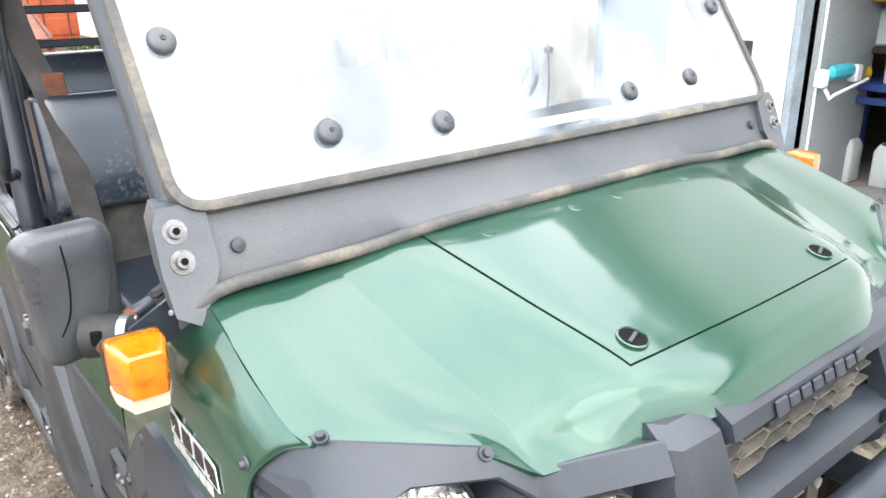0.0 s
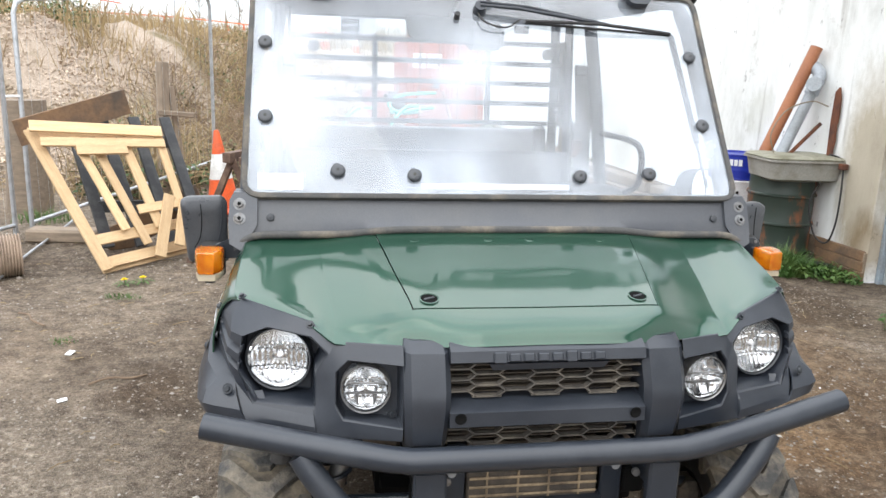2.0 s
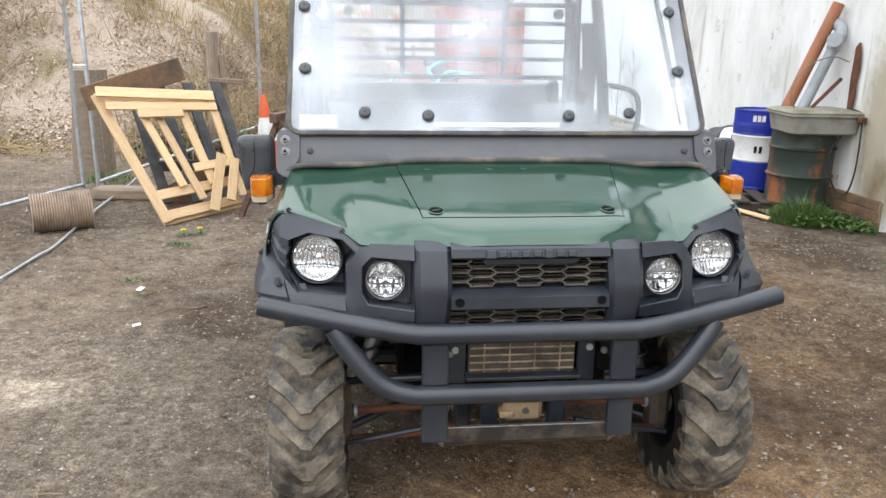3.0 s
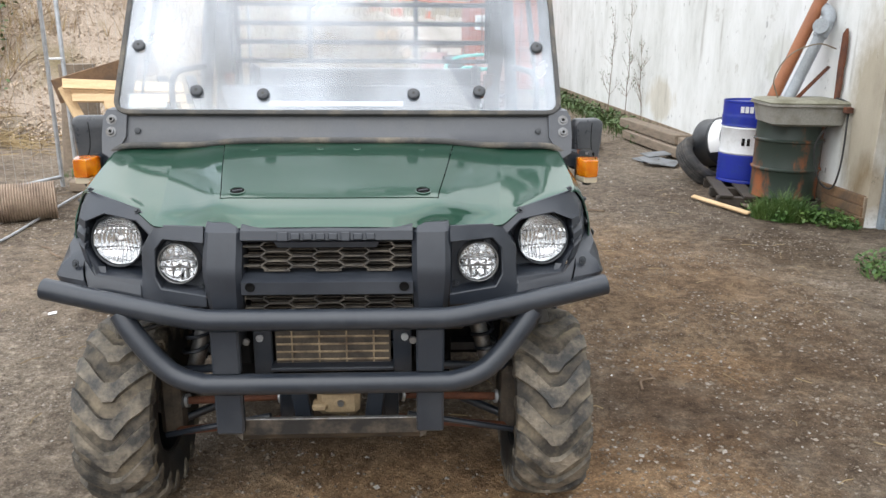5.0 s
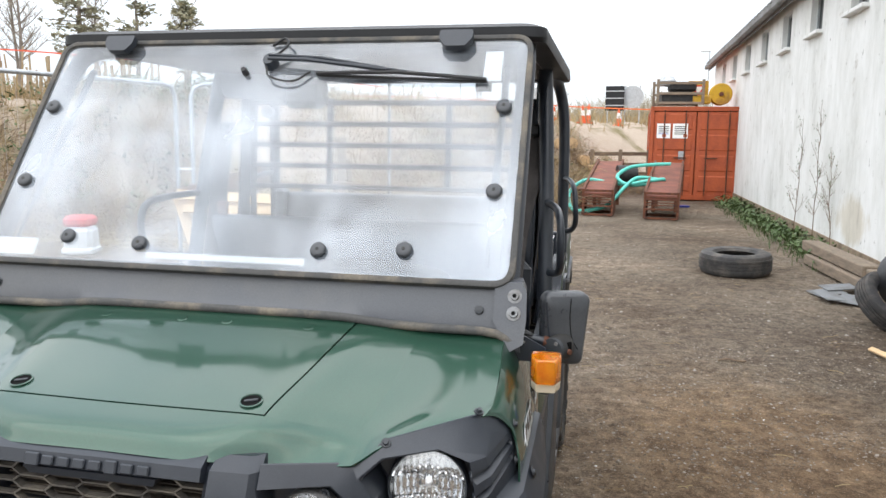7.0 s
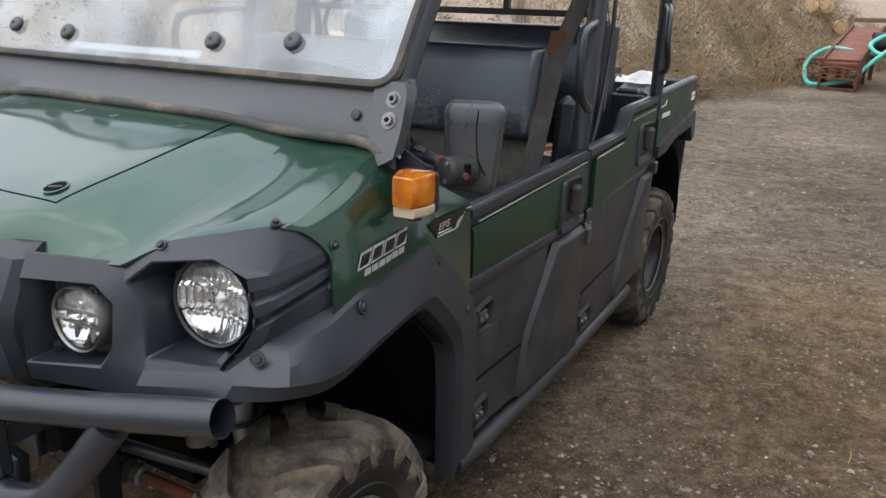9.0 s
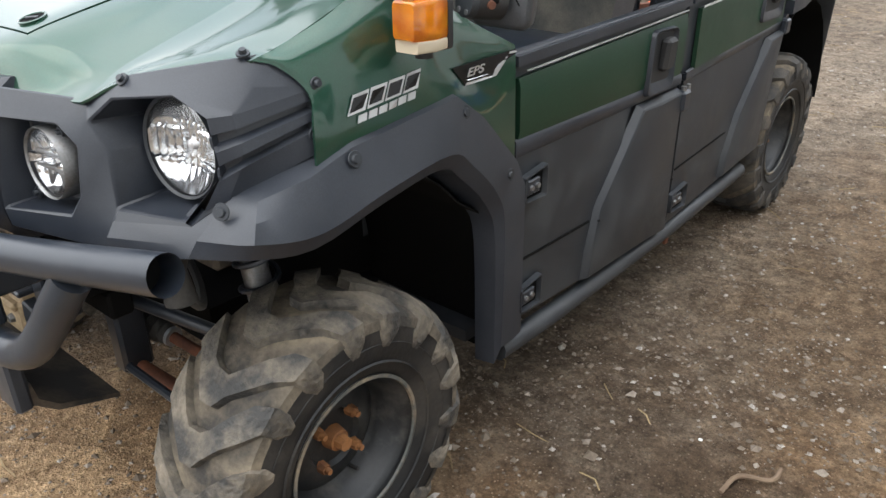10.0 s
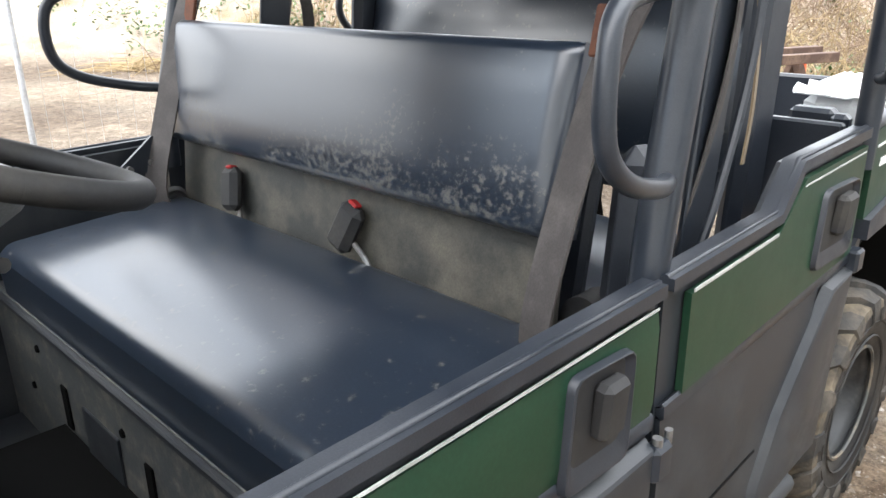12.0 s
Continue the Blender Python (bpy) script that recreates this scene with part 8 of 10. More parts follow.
def jerry(x, y_, z_, h, label):
    j = thing("jerrycan", label, "canister", RB @ pose(x, y_, z_))
    part("body", Geo().rings([[(a, c, zz) for a, c in rounded([(-0.09 * q, -0.065 * q), (0.09 * q, -0.065 * q), (0.09 * q, 0.065 * q), (-0.09 * q, 0.065 * q)], 0.02, 3)] for q, zz in ((0.95, 0.0), (1.0, 0.015), (1.0, h * 0.78), (0.7, h * 0.93), (0.5, h * 0.95))]), JERRY, j)
    part("grip", Geo().tube(smooth_line([(0.05, 0, h * 0.80), (0.065, 0, h * 0.98), (0.0, 0, h * 1.03), (-0.02, 0, h * 0.93)], 4), 0.012, 8), JERRY, j)
    part("cap", Geo().cyl((-0.05, 0, h * 0.93), (-0.05, 0, h * 1.0), 0.022, 0.022, 14), mat_base("dark_cap", (0.03, 0.05, 0.04), 0.5)[0], j)
    return j


j = jerry(-0.12, -0.20, 0.746, 0.30, "milky plastic canister with a green label on the bench")
part("label_patch", Geo().box((0.004, 0.08, 0.07), pose(-0.0925, -0.01, 0.09)), mat_base("green_label", (0.05, 0.30, 0.12), 0.5)[0], j)
jerry(-0.20, 0.02, 0.0, 0.34, "white plastic canister standing under the bench")
jerry(-0.16, -0.24, 0.0, 0.33, "white plastic canister with a dark cap under the bench")
solid("storage_box", Geo().box((0.40, 0.62, 0.26), None, 0.02), mat_base("white_box", (0.55, 0.58, 0.62), 0.5)[0], "large pale plastic box behind the bench", "box", m=RB @ pose(0.10, -0.18, 1.12))
solid("box_shelf", Geo().box((0.5, 1.2, 0.04), None, 0.004), mat_base("dark_shelf", (0.06, 0.025, 0.022), 0.6)[0], "dark red shelf over the bench", "shelf", m=RB @ pose(0.10, -0.35, 0.965))
g = Geo().box((0.05, 0.06, 1.5), pose(-0.28, 0.19, 0.75), 0.004).box((0.05, 1.3, 0.09), pose(-0.28, -0.45, 1.36), 0.004)
solid("storage_rack", g, YEL, "yellow steel rack frame behind the door", "frame", m=RB)
solid("red_box", Geo().box((0.06, 0.09, 0.11), None, 0.008), mat_base("red_paint", (0.55, 0.02, 0.03), 0.4)[0], "small red switch box on the rack", "switch box", m=RB @ pose(-0.33, 0.17, 1.47))
solid("tool_reel", Geo().lathe([(0.04, -0.03), (0.07, -0.04), (0.07, 0.04), (0.04, 0.03)], 20), YEL, "yellow and black cable reel on the bench", "reel", m=RB @ pose(-0.15, 0.05, 0.80, 90, 0, 60))
solid("wall_socket", Geo().box((0.05, 0.06, 0.17), None, 0.006), RUBBER, "black box fixed to the white wall", "box", m=HOUSE @ pose(-0.025, -1.72, 1.02))

# ---- things by the bank ----
RAIL = thing("temporary_fence", "galvanised temporary fence panel with rounded corners", "fence", group="temporary fence")


def fence_panel(ob, a, c):
    a, c = Vector(a), Vector(c)
    d = (c - a).normalized()
    up = Vector((0, 0, 1))
    top = 2.06
    pts = [a + up * 0.0, a + up * (top - 0.12), a + up * (top - 0.03) + d * 0.035, a + up * top + d * 0.13, c + up * top - d * 0.13, c + up * (top - 0.03) - d * 0.035, c + up * (top - 0.12), c]
    part("frame_tube", Geo().tube(pts, 0.021, 10), GALV, ob)
    part("bottom_tube", Geo().tube([a + up * 0.10, c + up * 0.10], 0.018, 10), GALV, ob)
    n_ = int((c - a).length / 0.11)
    for k in range(1, n_):
        p = a + d * ((c - a).length * k / n_)
        part("wire", Geo().tube([p + up * 0.11, p + up * (top - 0.01)], 0.0011, 3, caps=False), GALV, ob)


fence_panel(RAIL, (-3.22, 5.46, 0.04), (-4.36, 2.20, 0.04))
r2_ = thing("temporary_fence", "galvanised temporary fence panel standing before the bank", "fence", group="temporary fence")
fence_panel(r2_, (-3.12, 5.58, 0.04), (-1.80, 8.05, 0.34))
part("clamp", Geo().box((0.16, 0.03, 0.02), pose(-3.17, 5.52, 1.28, 0, 0, 50), 0.004), WHITE_STICKER, r2_, "white clamp")
solid("timber_block", Geo().box((0.62, 0.2, 0.12), None, 0.02), WOOD_GREY, "timber block used as fence foot", "block", m=pose(-2.80, 5.42, 0.06, 0, 0, -6))
# leaning pallet frame
P_BL, P_TL, P_TR, P_BR = Vector((-2.15, 4.25, 0.03)), Vector((-2.80, 4.72, 1.06)), Vector((-1.86, 5.10, 1.10)), Vector((-1.58, 4.72, 0.10))


def on_pal(u, v, off=0.0):
    p = (P_BL * (1 - u) + P_BR * u) * (1 - v) + (P_TL * (1 - u) + P_TR * u) * v
    nn = (P_BR - P_BL).cross(P_TL - P_BL).normalized()
    return p + nn * off


pal = thing("wooden_pallet", "broken pale wooden pallet leaning on the bank", "pallet")
for u0, v0, u1, v1, w_, off in ((0.02, 0, 0.02, 1, 0.09, 0), (0.36, 0.22, 0.30, 0.93, 0.07, 0.022), (0.52, 0.10, 0.44, 0.93, 0.07, 0), (0.70, 0.2, 0.68, 0.93, 0.08, 0), (0.98, 0.05, 0.985, 1, 0.07, 0), (0.0, 0.97, 1, 0.97, 0.10, 0.024), (0.02, 0.86, 1, 0.87, 0.08, 0.024), (0.25, 0.80, 0.66, 0.81, 0.09, 0.046), (0.0, 0.05, 1, 0.05, 0.09, -0.024), (0.05, 0.20, 1, 0.22, 0.09, -0.024), (0.55, 0.34, 1.0, 0.36, 0.08, 0.03), (0.56, -0.02, 0.90, 0.42, 0.09, 0.05), (0.8, 0.02, 1.02, 0.36, 0.08, 0.07)):
    a, c = on_pal(u0, v0, off), on_pal(u1, v1, off)
    nn = (P_BR - P_BL).cross(P_TL - P_BL).normalized()
    d = (c - a).normalized()
    m_ = Matrix((d, nn.cross(d).normalized(), nn)).transposed().to_4x4()
    m_.translation = (a + c) / 2
    part("board", Geo().box(((c - a).length, w_, 0.022), None, 0.003), WOOD_PALE, pal, m=m_)
for v0 in (0.03, 0.96):
    a, c = on_pal(0, v0, -0.06), on_pal(1, v0, -0.06)
    d = (c - a).normalized()
    nn = (P_BR - P_BL).cross(P_TL - P_BL).normalized()
    m_ = Matrix((d, nn.cross(d).normalized(), nn)).transposed().to_4x4()
    m_.translation = (a + c) / 2
    part("board", Geo().box(((c - a).length, 0.09, 0.02), None, 0.003), WOOD_PALE, pal, m=m_)
beam("stained_board", (-2.98, 5.02, 1.00), (-2.22, 5.55, 1.26), 0.025, 0.22, WOOD_BROWN, "oil-stained brown board resting on the pallets", "board")
beam("stained_board", (-2.35, 5.05, 0.05), (-1.60, 5.45, 0.42), 0.025, 0.25, WOOD_BROWN, "brown board leaning in the scrap heap", "board")
BLACKP = mat_worn("black_pallet", (0.02, 0.021, 0.024), (0.05, 0.05, 0.05), 0.6, 0, 6, 80, 0.2, 0.001)
bp = thing("black_pallet", "black plastic pallet leaning behind the wooden one", "pallet")
for k in range(4):
    x0 = -2.70 + 0.26 * k
    beam("slat", (x0 + 0.40, 4.95 + 0.05 * k, 0.05), (x0, 5.45 + 0.05 * k, 1.12), 0.10, 0.03, BLACKP, "", "", parent=bp)
for q in (0.3, 0.8):
    a, c = Vector((-2.70 + 0.40 * (1 - q), 4.95 + 0.5 * q + 0.03, 0.05 + 1.07 * q)), Vector((-1.92 + 0.40 * (1 - q), 5.10 + 0.5 * q + 0.03, 0.05 + 1.07 * q))
    beam("slat", a, c, 0.03, 0.10, BLACKP, "", "", parent=bp)
# rusty trestle
tr = thing("steel_trestle", "rusty angle-iron trestle with splayed legs", "trestle")
ta, tc = Vector((-1.24, 4.38, 0.90)), Vector((-0.62, 5.85, 0.90))
RUST_D = mat_worn("dark_rusty_steel", (0.10, 0.06, 0.045), (0.20, 0.13, 0.09), 0.75, 0.2, 8, 120, 0.3, 0.001)
beam("top_beam", ta, tc, 0.07, 0.08, RUST_D, "", "", parent=tr)
beam("top_beam", ta + Vector((0.12, -0.03, -0.02)), tc + Vector((0.12, -0.03, -0.02)), 0.06, 0.06, RUST_D, "", "", parent=tr)
for p, q in (((-1.20, 4.45, 0.88), (-1.58, 4.56, 0.0)), ((-1.20, 4.45, 0.88), (-0.84, 4.44, 0.0)), ((-0.70, 5.70, 0.88), (-1.05, 5.86, 0.0)), ((-0.70, 5.70, 0.88), (-0.34, 5.60, 0.0))):
    beam("leg", p, q, 0.05, 0.05, RUST_D, "", "", parent=tr)
beam("brace", (-1.46, 4.52, 0.30), (-0.95, 5.80, 0.30), 0.04, 0.04, RUST, "", "", parent=tr)
beam("brace", (-0.95, 4.44, 0.30), (-0.45, 5.62, 0.30), 0.04, 0.04, RUST, "", "", parent=tr)
# traffic cones
ORANGE_C = mat_worn("orange_cone_plastic", (0.72, 0.10, 0.015), (0.50, 0.09, 0.03), 0.55, 0, 5, 70, 0.1, 0.001)
WHITE_C = mat_worn("white_cone_sleeve", (0.72, 0.72, 0.70), (0.50, 0.48, 0.45), 0.5, 0, 5, 70, 0.1, 0.001)


def cone(m_, label, sc=1.0, group=""):
    c = thing("traffic_cone", label, "traffic cone", m_, group)
    part("base", Geo().box((0.40 * sc, 0.40 * sc, 0.05 * sc), pose(0, 0, 0.025 * sc), 0.015 * sc), ORANGE_C, c)
    r = lambda z: (0.15 - 0.125 * (z - 0.05) / 0.70) * sc
    part("lower_body", Geo().lathe([(r(z), z * sc) for z in (0.05, 0.22, 0.32)], 24), ORANGE_C, c)
    part("sleeve", Geo().lathe([(r(z) * 1.03, z * sc) for z in (0.32, 0.45, 0.55)], 24), WHITE_C, c, "dirty white band")
    part("tip", Geo().lathe([(r(0.55), 0.55 * sc), (r(0.75), 0.75 * sc), (0.018 * sc, 0.765 * sc), (0.0, 0.765 * sc)], 24), ORANGE_C, c)
    return c


c1 = cone(pose(-1.50, 6.38, 0.10, 0, -4, 10), "orange traffic cone with dirty white band", 1.12, "cones by the trestle")
copy_thing(c1, pose(-1.10, 6.55, 0.02, 8, 6, 40))
solid("road_spoil", Geo().lathe([(0.0, 0.12), (0.25, 0.10), (0.5, 0.0), (0.55, -0.05)], 14), GROUND, "small heap of dirt under the cones", "dirt heap", m=pose(-1.45, 6.45, 0.0))
# stump and posts
g = Geo()
for k in range(9):
    g.rings([[(-3.62 + (0.24 - 0.02 * q + 0.02 * math.sin(3 * a + k)) * math.cos(a) + 0.02 * q, 6.95 + 0.2 * math.sin(a), z_) for a in np.linspace(0, 2 * math.pi, 17)[:-1]] for q, z_ in ((0, -0.1), (1, 0.4), (2, 0.8), (2.3, 1.18))]) if k == 0 else None
solid("tree_stump", g, WOOD_GREY, "old weathered tree stump at the bank foot", "stump", angle=60)
for p, q, w_ in (((-2.33, 7.55, 0.0), (-2.29, 7.60, 1.62), 0.11), ((-2.10, 7.70, 0.1), (-2.22, 7.66, 1.35), 0.07), ((-2.35, 7.52, 1.05), (-1.95, 7.60, 1.02), 0.06)):
    beam("fence_post", p, q, w_, w_, WOOD_GREY, "weathered wooden post in the brambles", "post", "old fence posts", bevel=0.01)
# corrugated pipe offcut
g = Geo()
prof = []
for k in range(23):
    prof += [(0.150, 0.020 * k), (0.166, 0.020 * k + 0.006), (0.166, 0.020 * k + 0.012), (0.150, 0.020 * k + 0.018)]
prof += [(r - 0.014, z) for r, z in reversed(prof)]
g.lathe(prof + [prof[0]], 32)
solid("corrugated_pipe", g, mat_worn("muddy_brown_pipe", (0.36, 0.27, 0.20), (0.22, 0.16, 0.12), 0.7, 0, 6, 70, 0.2, 0.001), "muddy corrugated pipe offcut lying on the ground", "pipe", m=Matrix.Translation((-3.18, 4.10, 0.15)) @ pose(0, 0, 0, 0, 90, 24), angle=30)
PETAL = mat_worn("dandelion_petals", (0.80, 0.62, 0.01), (0.70, 0.48, 0.01), 0.7, 0, 20, 300, 0, 0)
DLEAF = mat_worn("dandelion_leaves", (0.06, 0.13, 0.025), (0.10, 0.17, 0.04), 0.6, 0, 12, 60, 0, 0)
for x, y_ in ((-1.945, 3.95), (-1.825, 4.00)):
    dn = thing("dandelion", "yellow dandelion flower over a green leaf rosette", "flower", pose(x, y_, gz_at(x, y_)), "dandelions")
    part("stem", Geo().tube([(0, 0, -0.01), (0.004, -0.006, 0.025), (0.002, -0.014, 0.052)], 0.003, 6), DLEAF, dn)
    g = Geo()
    for ring_, (n_, r_, h_) in enumerate(((16, 0.026, 0.004), (12, 0.018, 0.009), (8, 0.010, 0.013))):
        for k in range(n_):
            a = 6.2832 * (k + 0.5 * ring_) / n_
            u = Vector((math.cos(a), math.sin(a), 0))
            w_ = Vector((-math.sin(a), math.cos(a), 0)) * 0.0045
            c_ = Vector((0.002, -0.014, 0.052))
            g.add([c_ + w_ * 0.4, c_ - w_ * 0.4, c_ + u * r_ - w_ + Vector((0, 0, h_)), c_ + u * r_ + w_ + Vector((0, 0, h_))], [(0, 1, 2, 3)])
    part("petals", g, PETAL, dn, "bright yellow petals")
    for k in range(7):
        a = 0.9 * k + x
        u, w_ = Vector((math.cos(a), math.sin(a), 0)), Vector((-math.sin(a), math.cos(a), 0))
        g = Geo()
        rows_ = [[u * (0.008 + 0.085 * t) + w_ * sg * ww + Vector((0, 0, 0.012 + 0.030 * t * (1 - t) * 2)) for sg in (-1, 1)] for t, ww in ((0, 0.002), (0.3, 0.007), (0.45, 0.004), (0.65, 0.010), (0.78, 0.006), (1, 0.001))]
        part("leaf", g.sheet(rows_, 0.001), DLEAF, dn)
rope = [(-2.88, 2.2, 0.02), (-2.85, 2.78, 0.02), (-2.83, 3.30, 0.02), (-2.81, 3.60, 0.022), (-2.90, 4.78, 0.03), (-2.92, 6.04, 0.06), (-2.96, 6.5, 0.12)]
solid("steel_cable", Geo().tube(smooth_line(rope, 8), 0.011, 8), GALV, "grey steel cable lying across the yard", "cable")
solid("red_barrier", Geo().box((0.38, 0.38, 0.36), pose(0, 0, 0.20), 0.06).box((0.42, 0.42, 0.1), pose(0, 0, 0.05), 0.03), WHITEP, "white plastic barrier block with a red top", "barrier", m=pose(-6.05, 7.65, 0.0, 0, 0, 20))
solid("barrier_block", Geo().box((0.36, 0.36, 0.14), None, 0.04), mat_base("barrier_red", (0.55, 0.03, 0.03), 0.5)[0], "red plastic cap on the barrier block", "barrier cap", m=pose(-6.05, 7.65, 0.45, 0, 0, 20))


# ---- container and ramps at the end of the track ----
CORT = mat_worn("orange_container_paint", (0.42, 0.085, 0.025), (0.30, 0.065, 0.03), 0.6, 0, 2.5, 40, 0.15, 0.002, (0.45, 0.72), 0.8)
ct = thing("shipping_container", "weathered orange steel shipping container with closed doors", "container", pose(3.24, 20.6, 0.03, 0, 0, -2.0))
CW, CH, CL = 2.40, 2.54, 6.0
g = Geo()
for sx in (-1, 1):
    for k in range(40):
        y0 = 0.1 + k * (CL - 0.2) / 40
        off = 0.03 if k % 2 else 0.0
        g.box((0.02, (CL - 0.2) / 40 + 0.002, CH - 0.2), pose(sx * (CW / 2 - 0.02 - off), y0 + (CL - 0.2) / 80, CH / 2))
g.box((CW - 0.06, CL, 0.05), pose(0, CL / 2, CH - 0.03)).box((CW - 0.06, CL, 0.1), pose(0, CL / 2, 0.1)).box((CW - 0.06, 0.05, CH - 0.1), pose(0, CL - 0.03, CH / 2))
part("side_wall", g, CORT, ct, "corrugated orange side walls", 20)
g = Geo()
for sx in (-1, 1):
    for y_ in (0.05, CL - 0.05):
        g.box((0.10, 0.10, CH), pose(sx * (CW / 2 - 0.03), y_, CH / 2), 0.01)
    g.box((0.08, CL, 0.10), pose(sx * (CW / 2 - 0.03), CL / 2, CH - 0.05), 0.01)
g.box((CW - 0.16, 0.09, 0.12), pose(0, 0.05, CH - 0.06), 0.01).box((CW - 0.16, 0.09, 0.14), pose(0, 0.05, 0.07), 0.01)
part("corner_frame", g, CORT, ct, "", 30)
for sx in (-1, 1):
    dr = part("cargo_door", Geo().box((1.10, 0.04, CH - 0.28), pose(sx * 0.562, 0.05, CH / 2), 0.006), CORT, ct, "orange container door with locking rods")
    for k in range(4):
        zc = 0.45 + k * 0.56
        g = Geo().rings([[(sx * 0.562 + x, y_, zc + z_) for x, z_ in ((-hx, -hz), (hx, -hz), (hx, hz), (-hx, hz))] for hx, hz, y_ in ((0.46, 0.22, 0.029), (0.43, 0.19, 0.012), (0.42, 0.18, 0.012))])
        part("door_pressing", g, CORT, dr, "", 20)
    for dx in (-0.28, 0.28):
        part("locking_rod", Geo().cyl((sx * 0.562 + dx, 0.0, 0.12), (sx * 0.562 + dx, 0.0, CH - 0.10), 0.02, 0.02, 10), RUST, dr)
        for z_ in (0.18, 1.0, 1.75, CH - 0.2):
            part("rod_bracket", Geo().box((0.10, 0.05, 0.08), pose(sx * 0.562 + dx, 0.012, z_), 0.008), CORT, dr)
    part("rod_handle", Geo().box((0.34, 0.03, 0.035), pose(sx * 0.40, -0.02, 1.15), 0.005), RUST, dr)
for x_, w_ in ((-0.86, 0.36), (-0.42, 0.40)):
    sg = part("notice", Geo().box((w_, 0.006, 0.40), pose(x_, 0.003, 1.88)), WHITE_STICKER, ct, "white notice with small print")
    for k in range(5):
        part("print_bar", Geo().box((w_ * 0.75, 0.002, 0.02), pose(x_, -0.0015, 1.80 + 0.05 * k)), mat_base("notice_ink", (0.15, 0.2, 0.5), 0.6)[0] if k == 0 and x_ < -0.8 else DECAL_BLACK, sg)
for k in range(5):
    part("number_bar", Geo().box((0.055, 0.002, 0.09), pose(0.45 + 0.085 * k + (0.08 if k > 3 else 0), 0.027, 1.98)), WHITE_STICKER, ct)
part("placard", Geo().box((0.18, 0.004, 0.22), pose(-0.35, 0.004, 1.22)), GALV, ct)
# load on the container's roof
st = thing("stillage", "wooden stillage holding dark crates on the container", "crate", pose(2.75, 21.2, CH + 0.07, 0, 0, 4))
for z_ in (0.06, 0.32, 0.60):
    for y_ in (-0.45, 0.45):
        part("slat", Geo().box((1.25, 0.04, 0.07), pose(0, y_, z_), 0.005), WOOD_GREY, st)
for x_ in (-0.60, 0.60):
    for y_ in (-0.45, 0.45):
        part("post", Geo().box((0.07, 0.07, 0.70), pose(x_, y_, 0.35), 0.005), WOOD_GREY, st)
part("crate", Geo().box((0.95, 0.75, 0.28), pose(0, 0, 0.19), 0.03), RUBBER, st)
part("crate", Geo().box((0.70, 0.65, 0.25), pose(0.1, 0, 0.52), 0.05), RUBBER, st)
part("sack", Geo().lathe([(0.0, 0.22), (0.16, 0.18), (0.24, 0.06), (0.22, -0.06), (0.0, -0.1)], 14, pose(-0.30, 0.0, 0.62)), GALV, st)
YELF = mat_worn("faded_yellow_paint", (0.60, 0.36, 0.02), (0.30, 0.16, 0.03), 0.6, 0, 3, 50, 0.2, 0.002)
rl = thing("yellow_machine", "rusty yellow machine part with a wheel on the container", "machine part", pose(3.75, 21.1, CH + 0.07))
part("beam", Geo().box((0.55, 0.5, 0.22), pose(-0.42, 0, 0.16), 0.02), YELF, rl)
part("drum", Geo().lathe([(0.06, -0.16), (0.28, -0.16), (0.30, -0.12), (0.22, -0.10), (0.22, 0.10), (0.30, 0.12), (0.28, 0.16), (0.06, 0.16)], 28, pose(0.12, 0, 0.31, 90, 0, 0)), YELF, rl)
part("axle", Geo().cyl((0.12, -0.22, 0.31), (0.12, 0.22, 0.31), 0.06, 0.06, 14), RUST, rl)
wsn = thing("warning_sign", "yellow warning board with a red and white triangle", "sign", pose(3.32, 21.5, CH + 0.06))
part("board", Geo().box((0.55, 0.03, 0.6), pose(0, 0, 0.42), 0.01), YELF, wsn)
part("triangle", Geo().prism([(-0.2, 0.16), (0.2, 0.16), (0.0, -0.18)], 0.006, pose(0, -0.017, 0.44, 90, 0, 0)), mat_base("sign_red", (0.6, 0.03, 0.03), 0.5)[0], wsn)
part("triangle_face", Geo().prism([(-0.13, 0.12), (0.13, 0.12), (0.0, -0.10)], 0.004, pose(0, -0.024, 0.44, 90, 0, 0)), WHITE_STICKER, wsn)


